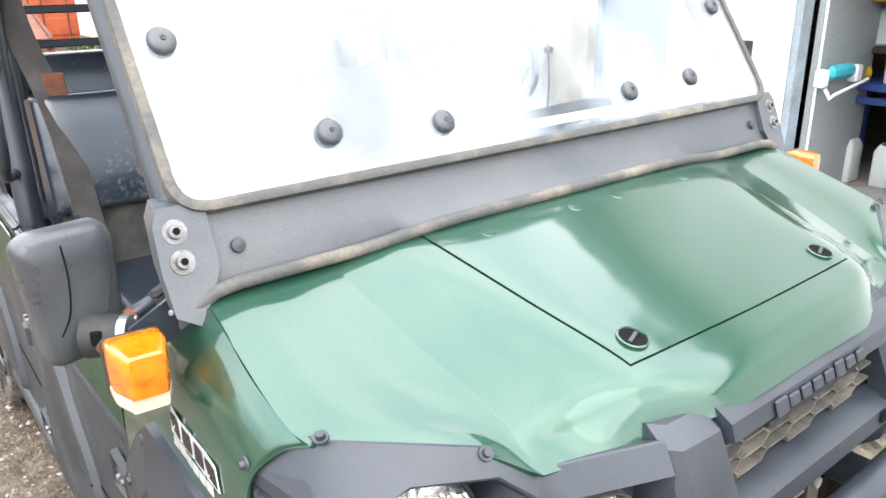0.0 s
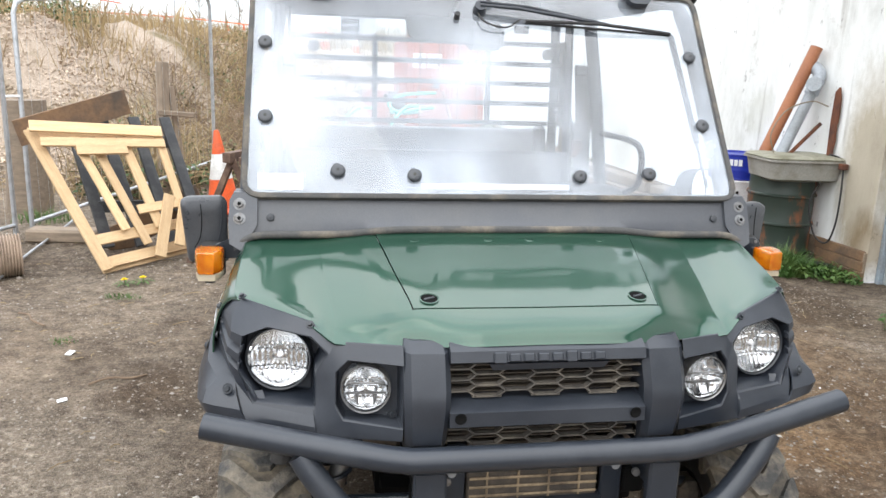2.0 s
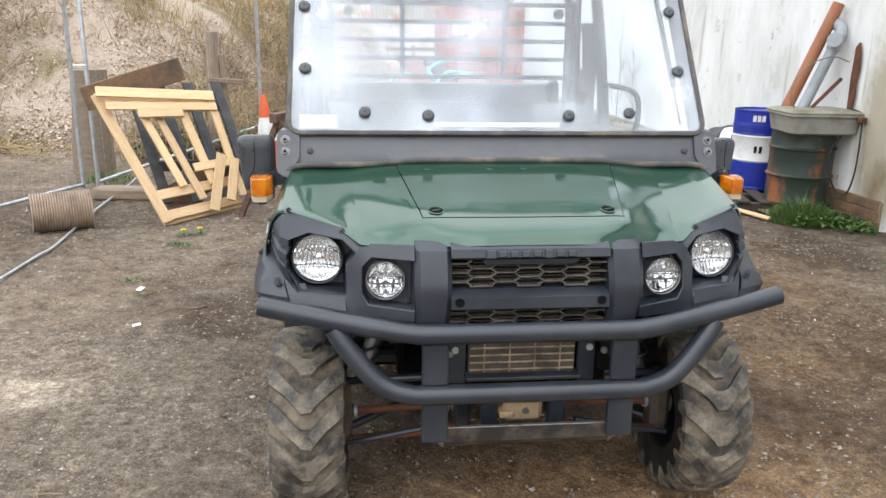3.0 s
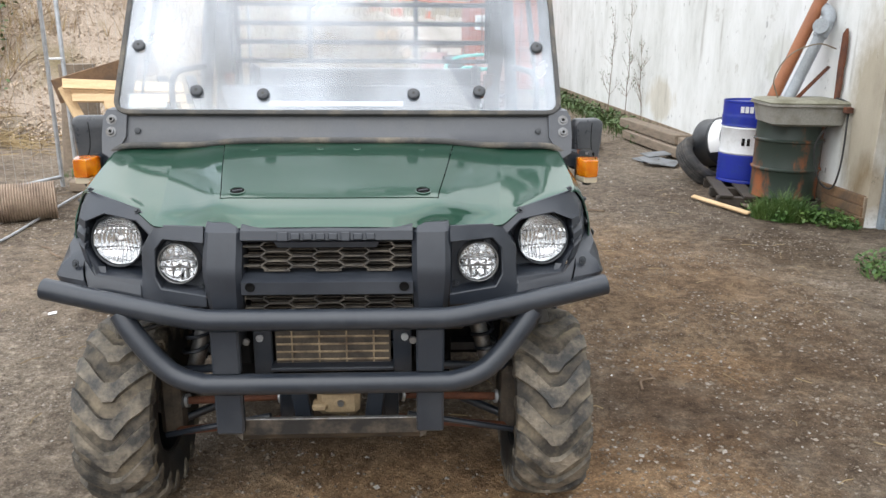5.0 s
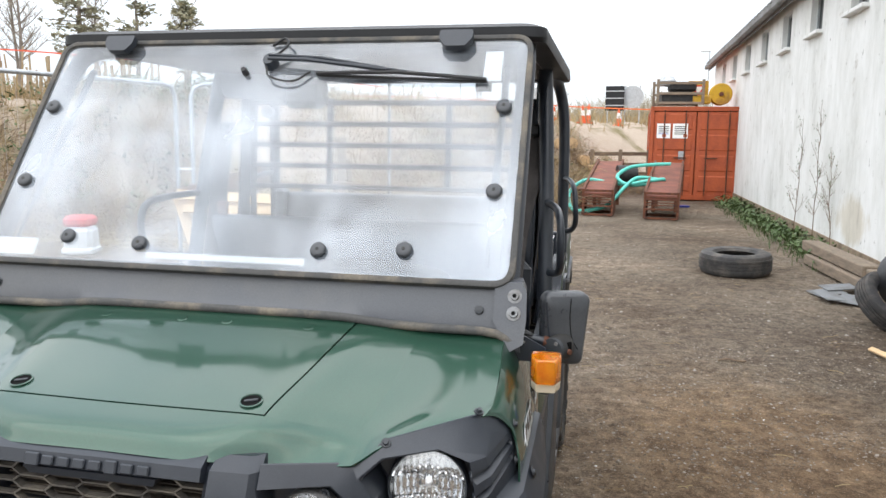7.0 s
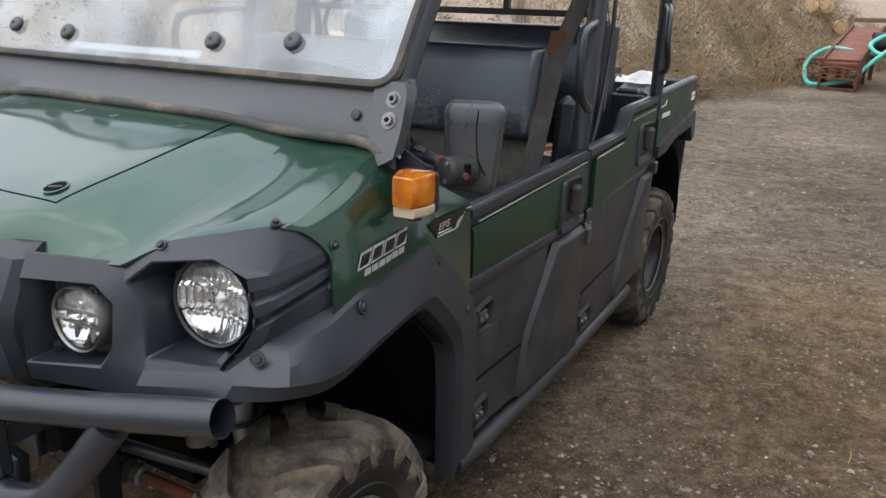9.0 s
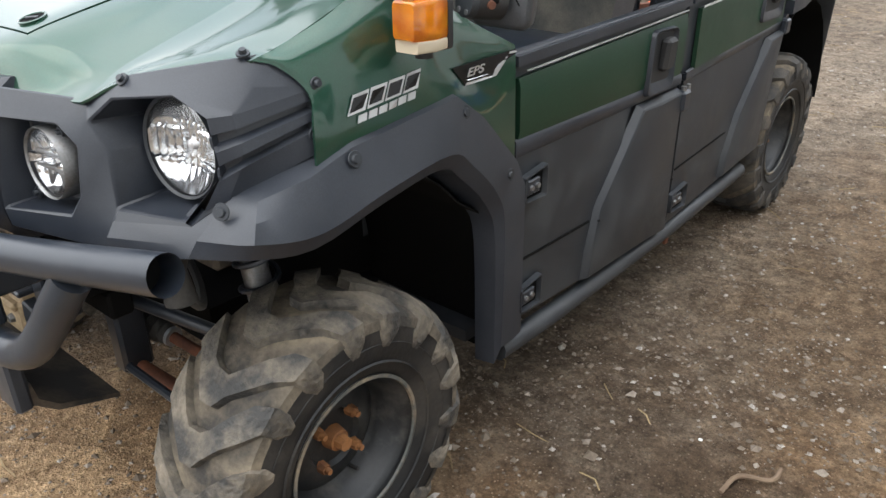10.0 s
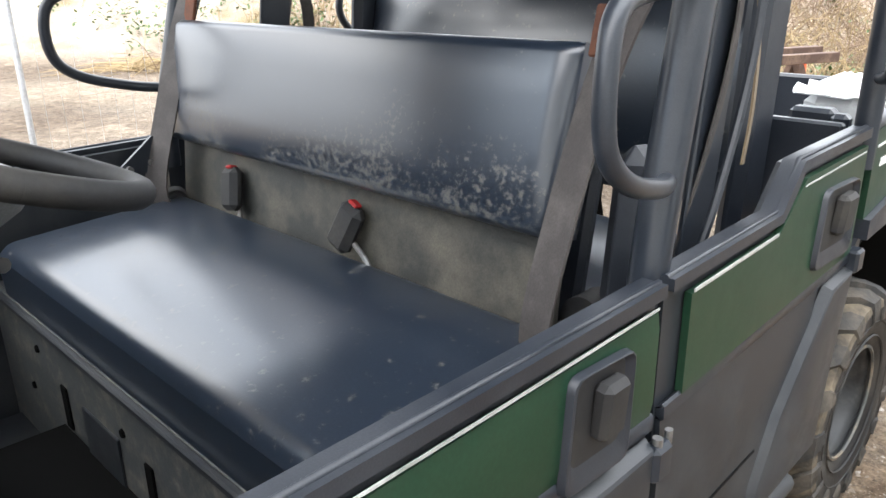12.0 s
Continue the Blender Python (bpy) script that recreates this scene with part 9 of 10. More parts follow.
def ramp(name, x, y_, w_, turn):
    r = thing("loading_ramp", "rust-red steel loading ramp with a slotted box end", "ramp", pose(x, y_, 0.0, 0, 0, turn), "loading ramps")
    L = 3.6
    prof = [(0.0, 0.50), (0.30, 0.58), (L, 1.10), (L, 0.96), (0.30, 0.46), (0.0, 0.42)]
    part("deck", Geo().rings([[(sx * w_ / 2, yy, zz) for yy, zz in prof] for sx in (-1, 1)]), RUST_RED, r, "", 30)
    for sx in (-1, 1):
        side_ = [(0.0, 0.02), (0.62, 0.02), (0.75, 0.38), (L, 0.88), (L, 1.15), (0.30, 0.65), (0.0, 0.58)]
        g = Geo().prism(side_, 0.05, Matrix.Translation((sx * w_ / 2 - 0.025, 0, 0)) @ pose(0, 0, 0, 90, 0, 90))
        part("cheek", g, RUST, r)
    for z_, hh in ((0.03, 0.05), (0.22, 0.04), (0.30, 0.025), (0.355, 0.025), (0.41, 0.025), (0.465, 0.025), (0.55, 0.05)):
        part("front_slat", Geo().box((w_ - 0.04, 0.03, hh), pose(0, -0.005, z_), 0.004), RUST, r)
    part("cross_bar", Geo().box((w_, 0.06, 0.06), pose(0, 0.6, 0.05), 0.005), RUST, r)
    for yy in (1.9, 3.3):
        for sx in (-1, 1):
            part("prop", Geo().box((0.08, 0.08, 0.42 + 0.165 * yy), pose(sx * (w_ / 2 - 0.08), yy, (0.42 + 0.165 * yy) / 2), 0.005), RUST, r)
    return r


ramp("a", 2.04, 14.95, 0.66, -6)
ramp("b", 0.74, 15.4, 0.62, -4)
g = Geo()
for k in range(4):
    g.box((0.62, 0.55, 0.05), pose(0, 0, 0.05 + 0.13 * k), 0.005)
for sx in (-1, 1):
    for sy in (-1, 1):
        g.box((0.06, 0.06, 0.46), pose(sx * 0.28, sy * 0.24, 0.23), 0.004)
solid("crate_stack", g, RUST, "rusty slatted crates stacked beside the ramp", "crate", m=pose(0.10, 17.3, 0.02, 0, 0, 8))
solid("black_tank", Geo().lathe([(0.0, 0.0), (0.22, 0.0), (0.22, 0.46), (0.0, 0.46)], 24), RUBBER, "black plastic tank lying between the ramps", "tank", m=pose(1.15, 17.6, 0.82, 0, 90, 12))
HOSE = mat_base("turquoise_hose", (0.10, 0.52, 0.44), 0.45)[0]
hp = [(0.55, 15.5, 0.10), (0.20, 15.75, 0.10), (0.10, 16.2, 0.45), (0.45, 16.5, 0.72), (1.0, 16.6, 0.66), (1.55, 16.7, 0.62), (2.05, 16.6, 0.70), (2.15, 16.3, 0.78), (1.80, 16.2, 0.74), (1.35, 16.3, 0.66), (1.15, 16.55, 0.82), (1.45, 16.9, 1.02), (1.95, 17.1, 1.08), (2.35, 17.2, 1.10)]
solid("turquoise_hose", Geo().tube(smooth_line(hp, 8), 0.042, 10), HOSE, "thick turquoise hose coiled over the ramps", "hose", angle=60)
solid("turquoise_hose", Geo().tube(smooth_line([(0.55, 15.5, 0.10), (0.95, 15.7, 0.22), (1.30, 16.1, 0.58), (1.60, 16.35, 0.80), (2.1, 16.5, 0.76)], 8), 0.042, 10), HOSE, "end of the turquoise hose drooping to the ground", "hose", angle=60)
solid("blue_litter", Geo().box((0.35, 0.2, 0.05), None, 0.01), BLUE, "crushed blue plastic sheet by the container", "litter", m=pose(2.75, 18.3, 0.03, 0, 0, 30))

# ---- plants ----
rng = np.random.RandomState(21)
STRAW = mat_worn("dry_grass", (0.36, 0.27, 0.14), (0.22, 0.15, 0.08), 0.85, 0, 1.5, 20, 0, 0)
BRAMBLE = mat_worn("dead_bramble_stems", (0.17, 0.115, 0.075), (0.28, 0.20, 0.13), 0.85, 0, 1.2, 20, 0, 0)
LEAF = mat_worn("bramble_leaves", (0.055, 0.10, 0.025), (0.10, 0.14, 0.04), 0.6, 0, 2.0, 30, 0, 0)
GRASS = mat_worn("fresh_grass", (0.05, 0.115, 0.02), (0.10, 0.16, 0.035), 0.55, 0, 6.0, 30, 0, 0)


def blades(x, y_, h, w_, lean, base=None):
    """Thin bent blades at the given places, as one surface."""
    n_ = len(x)
    z = ground_height(x, y_) if base is None else base
    a = rng.uniform(0, 6.283, n_)
    d = rng.uniform(0, 6.283, n_)
    ll = lean * rng.uniform(0.3, 1.0, n_) * h
    u = np.stack([np.cos(a) * w_ / 2, np.sin(a) * w_ / 2, 0 * a], -1)
    p0 = np.stack([x, y_, z - 0.02], -1)
    p1 = p0 + np.stack([np.cos(d) * ll * 0.35, np.sin(d) * ll * 0.35, h * 0.6], -1)
    p2 = p0 + np.stack([np.cos(d) * ll, np.sin(d) * ll, h], -1)
    v = np.stack([p0 - u, p0 + u, p1 + u * 0.7, p1 - u * 0.7, p2], 1).reshape(-1, 3)
    k = np.arange(n_) * 5
    return v, [f for i in k for f in ((i, i + 1, i + 2, i + 3), (i + 3, i + 2, i + 4))]


def stuff(name, v, f, material, label, category):
    me = bpy.data.meshes.new(name)
    me.from_pydata(np.asarray(v).tolist(), [], f)
    me.materials.append(material)
    return tagged(new(name, me), label, category, kind="stuff")


def on_bank(n_, x0, x1, y0, y1, d0, d1):
    out = np.zeros((0, 2))
    while len(out) < n_:
        p = np.stack([rng.uniform(x0, x1, n_ * 3), rng.uniform(y0, y1, n_ * 3)], -1)
        d = bank_depth(p[:, 0], p[:, 1])
        p = p[(d > d0) & (d < d1)]
        bare = (p[:, 0] > -6.3) & (p[:, 0] < -3.2) & (p[:, 1] < 11.5) & (bank_depth(p[:, 0], p[:, 1]) > 0.3) & (bank_depth(p[:, 0], p[:, 1]) < 3.4)
        p = p[~bare | (rng.uniform(0, 1, len(p)) < 0.07)]
        patchy = waves(p[:, 0], p[:, 1], 11, 3, 2.4)
        out = np.concatenate([out, p[patchy > rng.uniform(-0.9, 0.6, len(p))]])
    return out[:n_]


p = on_bank(16000, -12, 6, 3, 26, -0.15, 9)
v, f = blades(p[:, 0], p[:, 1], rng.uniform(0.12, 0.50, len(p)) * np.clip(0.4 + 0.25 * bank_depth(p[:, 0], p[:, 1]), 0.3, 1.2), rng.uniform(0.008, 0.02, len(p)), 1.0)
stuff("dry_grass", v, f, STRAW, "tussocks of dry straw-coloured grass on the bank", "dry grass")
p = on_bank(9000, -40, 30, 12, 60, 3, 60)
v, f = blades(p[:, 0], p[:, 1], rng.uniform(0.3, 1.0, len(p)), rng.uniform(0.03, 0.07, len(p)), 0.8)
stuff("dry_grass", v, f, STRAW, "rank dry grass on top of the bank", "dry grass")


def arcs(px, py, length, height, r):
    """Arching thin stems."""
    vs, fs = [], []
    for x, y_ in zip(px, py):
        a = rng.uniform(0, 6.283)
        L, Hh = length * rng.uniform(0.5, 1.3), height * rng.uniform(0.35, 1.25)
        q = rng.uniform(0.7, 1.1)
        z0 = gz_at(x, y_)
        pts = []
        wob = rng.uniform(-0.25, 0.25)
        for t in (0, 0.2, 0.4, 0.6, 0.8, 1.0):
            b_ = a + wob * t * 3
            pts.append(Vector((x + L * t * math.cos(b_), y_ + L * t * math.sin(b_), z0 - 0.05 + Hh * 4 * t * (1 - q * t * 0.85) * 0.55)))
        g = Geo().tube(pts, [r * (1 - 0.12 * i) for i in range(6)], 3, caps=False)
        k = len(vs)
        vs += g.v
        fs += [tuple(k + i for i in ff) for ff in g.f]
    return vs, fs


p = np.concatenate([on_bank(900, -3.3, 0.5, 7, 13, -0.4, 3.2), on_bank(800, -3.2, 2.5, 12, 24, -0.3, 3.0), on_bank(900, -11, -6, 4, 12, -0.5, 3.5), on_bank(900, -2.4, 2.2, 11.5, 23, -0.5, 2.2)])
v, f = arcs(p[:, 0], p[:, 1], 0.9, 0.75, 0.007)
stuff("bramble_thicket", v, f, BRAMBLE, "tangle of dead bramble stems along the bank foot", "brambles")
p = np.concatenate([on_bank(500, -3.6, -1.4, 7.2, 10, -0.6, 2.0), on_bank(1100, -3, 2, 11.5, 24, -0.4, 2.6), on_bank(500, -11, -6, 4, 12, -0.5, 3)])
v, f = arcs(p[:, 0], p[:, 1], 0.7, 1.05, 0.006)
stuff("bramble_thicket", v, f, STRAW, "pale dry stems standing among the brambles", "brambles")


def leaves(px, py, zmin, zmax, size):
    n_ = len(px)
    z = ground_height(px, py) + rng.uniform(zmin, zmax, n_)
    c = np.stack([px, py, z], -1)
    a, t = rng.uniform(0, 6.283, n_), rng.uniform(-0.8, 0.8, n_)
    u = np.stack([np.cos(a) * np.cos(t), np.sin(a) * np.cos(t), np.sin(t)], -1) * size * rng.uniform(0.6, 1.3, (n_, 1))
    w_ = np.stack([-np.sin(a), np.cos(a), rng.uniform(-0.6, 0.6, n_)], -1) * size * 0.6
    v = np.stack([c - u, c + w_ * 0.8 - u * 0.1, c + u, c - w_ * 0.8 - u * 0.1], 1).reshape(-1, 3)
    k = np.arange(n_) * 4
    return v, [(i, i + 1, i + 2, i + 3) for i in k]


p = np.concatenate([on_bank(2600, -3.4, -1.3, 7.2, 10.5, -0.7, 2.5), on_bank(2200, -9, -4, 8, 14, 3.6, 6), on_bank(2500, -3, 3, 12, 25, 0, 4), on_bank(1800, -30, 20, 14, 40, 5, 25)])
v, f = leaves(p[:, 0], p[:, 1], 0.02, 0.45, 0.045)
stuff("bramble_leaves", v, f, LEAF, "small green bramble leaves among the dead stems", "leaves")
p = np.concatenate([on_bank(6500, -17, -6.5, 6, 17, 1.0, 6.0), on_bank(2000, -12, -6, 4, 12, 0.4, 2.0)])
p = p[waves(p[:, 0], p[:, 1], 23, 3, 1.6) > -0.15]
v, f = leaves(p[:, 0], p[:, 1], 0.05, 0.42, 0.06)
stuff("bank_greenery", v, f, LEAF, "patches of green nettles and ivy on the bank", "weeds")
p = on_bank(1400, -12, -4.5, 4, 11, -0.3, 1.6)
v, f = arcs(p[:, 0], p[:, 1], 1.1, 0.22, 0.009)
stuff("brushwood", v, f, STRAW, "heap of dry cut brushwood along the bank foot", "brushwood")
p = np.stack([rng.uniform(-7.5, -2.6, 24000), rng.uniform(5.5, 14, 24000)], -1)
p = p[bank_depth(p[:, 0], p[:, 1]) > 0.1]
v, f = leaves(p[:, 0], p[:, 1], 0.0, 0.020, 0.032)
stuff("wood_chips", v, f, mat_worn("pale_wood_chips", (0.60, 0.48, 0.37), (0.36, 0.27, 0.19), 0.85, 0, 9, 30, 0, 0, (0.42, 0.60)), "pale wood chips and bark strewn over the bank", "wood chips")


def tuft(cx, cy, rx, ry, n_, h, name, label):
    a, q = rng.uniform(0, 6.283, n_), np.sqrt(rng.uniform(0, 1, n_))
    x, y_ = cx + rx * q * np.cos(a), cy + ry * q * np.sin(a)
    v, f = blades(x, y_, h * rng.uniform(0.5, 1.15, n_) * (1.15 - 0.6 * q), rng.uniform(0.006, 0.012, n_), 0.9)
    stuff(name, v, f, GRASS, label, "grass")


tuft(3.48, 4.12, 0.26, 0.18, 1700, 0.27, "grass_tuft", "bright green grass tuft before the drums")
tuft(3.85, 3.95, 0.16, 0.30, 420, 0.14, "grass_tuft", "green weeds at the wall foot")
tuft(3.50, 2.42, 0.26, 0.34, 520, 0.09, "grass_tuft", "low green weeds by the shed door")
tuft(-1.90, 3.66, 0.14, 0.08, 140, 0.06, "grass_tuft", "small grass tuft on the dirt")
tuft(-2.0, 2.72, 0.10, 0.08, 90, 0.05, "grass_tuft", "small grass tuft on the dirt")
tuft(-3.3, 6.4, 0.3, 0.25, 260, 0.16, "grass_tuft", "grass growing by the stump")
for cx, cy, rx, ry, k in ((3.60, 3.98, 0.30, 0.16, 170), (3.80, 3.90, 0.18, 0.30, 240), (3.55, 2.45, 0.34, 0.36, 520), (3.40, 4.30, 0.20, 0.10, 120)):
    a, q = rng.uniform(0, 6.283, k), np.sqrt(rng.uniform(0, 1, k))
    v, f = leaves(cx + rx * q * np.cos(a), cy + ry * q * np.sin(a), 0.01, 0.11, 0.026)
    stuff("weeds", v, f, GRASS, "low broad-leaved green weeds on the dirt", "weeds")
n_ = 2600
wx, wy = rng.uniform(-0.75, -0.02, n_), rng.uniform(8.8, 20, n_)
wx, wy = 4.0 + 0.018 * (wy - 4) + wx * rng.uniform(0.2, 1.0, n_), wy
v, f = blades(wx, wy, rng.uniform(0.04, 0.22, n_), rng.uniform(0.01, 0.02, n_), 1.0)
stuff("wall_weeds", v, f, LEAF, "weeds and ivy along the foot of the shed wall", "weeds")
v, f = leaves(wx[:1500], wy[:1500], 0.02, 0.25, 0.05)
stuff("wall_weeds", v, f, LEAF, "trailing bramble leaves by the shed wall", "weeds")
# saplings against the wall
for sx, sy, hh, seed in ((3.98, 11.0, 2.3, 1), (3.97, 12.0, 2.1, 2), (4.04, 10.2, 1.5, 3)):
    r_ = np.random.RandomState(seed)
    g = Geo()
    trunk, q = [], Vector((sx, sy, 0))
    drift = r_.uniform(-0.08, 0.10)
    for k in range(13):
        trunk.append(q.copy())
        q += Vector((r_.uniform(-0.012, 0.012), drift + r_.uniform(-0.05, 0.05), hh / 12 * r_.uniform(0.8, 1.2)))
    g.tube(trunk, [0.008 - 0.0005 * k for k in range(13)], 5)
    tips = list(trunk[6:])
    for k in range(15):
        j = r_.randint(3, 12)
        b0 = trunk[j]
        d_ = Vector((r_.uniform(-0.06, 0.01), r_.uniform(-0.8, 0.8), r_.uniform(0.08, 0.42))) * (1.25 - j / 14)
        kink = b0 + d_ * 0.5 + Vector((0, r_.uniform(-0.05, 0.05), r_.uniform(-0.03, 0.03)))
        e = b0 + d_
        g.tube([b0, kink, e], [0.0035, 0.0026, 0.0014], 4)
        tips += [e, kink]
        for _ in range(r_.randint(1, 3)):
            e2 = kink.lerp(e, r_.uniform(0, 0.8)) + Vector((r_.uniform(-0.04, 0.0), r_.uniform(-0.14, 0.14), r_.uniform(0.0, 0.16)))
            g.tube([kink, kink.lerp(e2, 0.5) + Vector((0, 0, 0.01)), e2], [0.002, 0.0017, 0.001], 3)
            tips.append(e2)
    sp_ = thing("wall_sapling", "thin bare sapling growing against the white wall", "sapling")
    part("stem", g, BRAMBLE, sp_)
    vs, fs = [], []
    for k in range(90):
        c = tips[r_.randint(0, len(tips))] + Vector((r_.uniform(-0.02, 0.0), r_.uniform(-0.03, 0.03), r_.uniform(-0.03, 0.03)))
        i = len(vs)
        a = r_.uniform(0, 6.28)
        vs += [c, c + Vector((0, 0.03 * math.cos(a), 0.03 * math.sin(a))), c + Vector((-0.01, 0.05 * math.cos(a), 0.05 * math.sin(a))), c + Vector((0, 0.03 * math.cos(a + 0.7), 0.03 * math.sin(a + 0.7)))]
        fs.append((i, i + 1, i + 2, i + 3))
    part("leaves", Geo().add(vs, fs), LEAF, sp_)

# ---- stones, twigs and litter on the dirt ----
STONE, n, l, b = mat_base("yard_stones", (0.25, 0.22, 0.19), 0.9, 0, 0.3)
isl = n.new("ShaderNodeNewGeometry")
tone = node_ramp(n, l, isl.outputs["Random Per Island"], [(0.0, (0.11, 0.084, 0.060)), (0.5, (0.20, 0.160, 0.122)), (0.85, (0.34, 0.29, 0.24)), (1.0, (0.43, 0.40, 0.36))])
l.new(node_mix(n, l, node_ramp(n, l, node_noise(n, l, 90, 4.0), [(0.4, (0,)), (0.7, (0.5,))]), tone, (0.12, 0.09, 0.065)), b.inputs["Base Color"])
node_bump(n, l, b, node_noise(n, l, 220, 3.0), 0.3, 0.001)


def stones(n_, x0, x1, y0, y1, s0, s1, name, label):
    x, y_ = rng.uniform(x0, x1, n_), rng.uniform(y0, y1, n_)
    keep = waves(x, y_, 17, 3, 1.3) > rng.uniform(-1.0, 0.7, n_)
    x, y_ = x[keep], y_[keep]
    n_ = len(x)
    z = ground_height(x, y_)
    s = s0 + (s1 - s0) * rng.uniform(0, 1, n_) ** 3
    base = np.array([(1, 0, 0), (0, 1, 0), (-1, 0, 0), (0, -1, 0), (0.1, 0.1, 0.75), (0, 0, -0.5)])
    v = base[None] * s[:, None, None] * rng.uniform(0.55, 1.2, (n_, 6, 1)) * np.array([1, 0.8, 0.7])
    a = rng.uniform(0, 6.283, n_)
    c, sn = np.cos(a)[:, None], np.sin(a)[:, None]
    v = np.stack([v[..., 0] * c - v[..., 1] * sn, v[..., 0] * sn + v[..., 1] * c, v[..., 2]], -1) + np.stack([x, y_, z + s * 0.1], -1)[:, None]
    k = np.arange(n_) * 6
    stuff(name, v.reshape(-1, 3), [t for i in k for t in ((i, i + 1, i + 4), (i + 1, i + 2, i + 4), (i + 2, i + 3, i + 4), (i + 3, i, i + 4))], STONE, label, "gravel")


stones(90000, -3.6, 3.6, -1.2, 5.0, 0.003, 0.013, "gravel", "loose small stones scattered over the dirt")
stones(9000, -4.5, 3.9, 4.0, 14.0, 0.006, 0.03, "gravel", "loose stones along the track")
stones(1500, -3.6, 3.6, -0.5, 7.0, 0.010, 0.024, "gravel", "larger stones half sunk in dirt")
stones(16000, -3.6, 3.6, -1.2, 6.0, 0.006, 0.020, "gravel", "crumbs and small clods of dry soil")
n_ = 380
x, y_ = rng.uniform(-3.5, 3.6, n_), rng.uniform(-0.4, 8.0, n_)
vs, fs = [], []
for k in range(n_):
    a, L = rng.uniform(0, 6.283), rng.uniform(0.012, 0.06)
    z0 = gz_at(x[k], y_[k]) + 0.006
    pm = Vector((x[k] + rng.uniform(-0.01, 0.01), y_[k] + rng.uniform(-0.01, 0.01), z0 + 0.004))
    g = Geo().tube([(x[k] - L * math.cos(a), y_[k] - L * math.sin(a), z0), pm, (x[k] + L * math.cos(a), y_[k] + L * math.sin(a), z0)], 0.0022, 3, caps=False)
    i = len(vs)
    vs += g.v
    fs += [tuple(i + q for q in ff) for ff in g.f]
stuff("twigs", vs, fs, STRAW, "straw and twigs scattered over the dirt", "twigs")
for k, (x, y_, w_, r) in enumerate(((0.95, 2.28, 0.012, 0), (1.42, 1.62, 0.010, 30), (2.16, 1.70, 0.014, 60), (-1.75, 1.86, 0.05, 20), (-1.9, 2.5, 0.06, 75), (1.15, 0.95, 0.012, 10), (2.7, 2.62, 0.012, 10), (1.9, 3.2, 0.012, 40))):
    solid("litter", Geo().box((w_ * 0.9, w_ * 0.6, 0.006), None, 0.002), WHITE_STICKER, "scrap of white litter lying on dirt", "litter", "litter scraps", m=pose(x, y_, gz_at(x, y_) + 0.008, 4, -6, r))
for x, y_, L, r in ((1.30, 0.90, 0.09, 60), (-1.55, 2.1, 0.14, 20), (1.9, 4.4, 0.10, 5), (-2.3, 3.1, 0.18, 130)):
    solid("stick", Geo().tube(smooth_line([(-L, 0, 0), (-L * 0.3, 0.02, 0.01), (L * 0.4, -0.015, 0.006), (L, 0.01, 0)], 4), 0.006, 6), BRAMBLE, "dry bent stick lying on dirt", "stick", "sticks", m=pose(x, y_, gz_at(x, y_) + 0.008, 0, 0, r))

# ---- distance: cones, tape, road signs, lamp posts, trees ----
for k, (x, y_) in enumerate(((-7.4, 36), (-6.05, 36), (-4.6, 36), (-3.88, 36), (-3.4, 36.5), (-1.72, 36), (-1.4, 36.3), (-1.1, 36), (-0.38, 36), (-0.1, 36.2), (1.3, 36), (-12, 36), (-14, 36), (-17, 36))):
    z_ = gz_at(x, y_)
    copy_thing(c1, pose(x, y_, z_ + 0.02, 0, 0, 37 * k)) if k % 3 else cone(pose(x, y_, z_, 0, 0, 20 * k), "orange and white traffic cone along the road works", 1.2, "cones on the bank")
tape = [(-26, 33, gz_at(-26, 33) + 1.0), (-17, 35, gz_at(-17, 35) + 0.9), (-7.1, 36, gz_at(-7.1, 36) + 0.85), (-1, 36.2, gz_at(-1, 36.2) + 0.75), (3.4, 36.6, gz_at(3.4, 36.6) + 0.8)]
solid("barrier_tape", Geo().tube(smooth_line(tape, 6), 0, flat=(0.025, 0.002, (0, 0, 1))), mat_base("orange_tape", (0.75, 0.16, 0.03), 0.6)[0], "orange barrier tape strung along the cones", "tape")
for x, y_ in ((-26, 33), (-17, 35), (-13, 13.2)):
    z_ = gz_at(x, y_)
    solid("tape_post", Geo().cyl((0, 0, -0.1), (0, 0, 1.1), 0.03, 0.03, 8), ORANGE_C, "orange post carrying barrier tape", "post", "tape posts", m=pose(x, y_, z_))
tp = [(-22, 12, gz_at(-22, 12) + 1.2), (-13, 13.2, gz_at(-13, 13.2) + 1.05), (-8.5, 16.5, gz_at(-8.5, 16.5) + 0.9), (-6.0, 22, gz_at(-6, 22) + 0.8)]
solid("barrier_tape", Geo().tube(smooth_line(tp, 6), 0, flat=(0.016, 0.002, (0, 0, 1))), mat_base("red_tape", (0.75, 0.12, 0.06), 0.6)[0], "thin red barrier tape along the bank top", "tape")
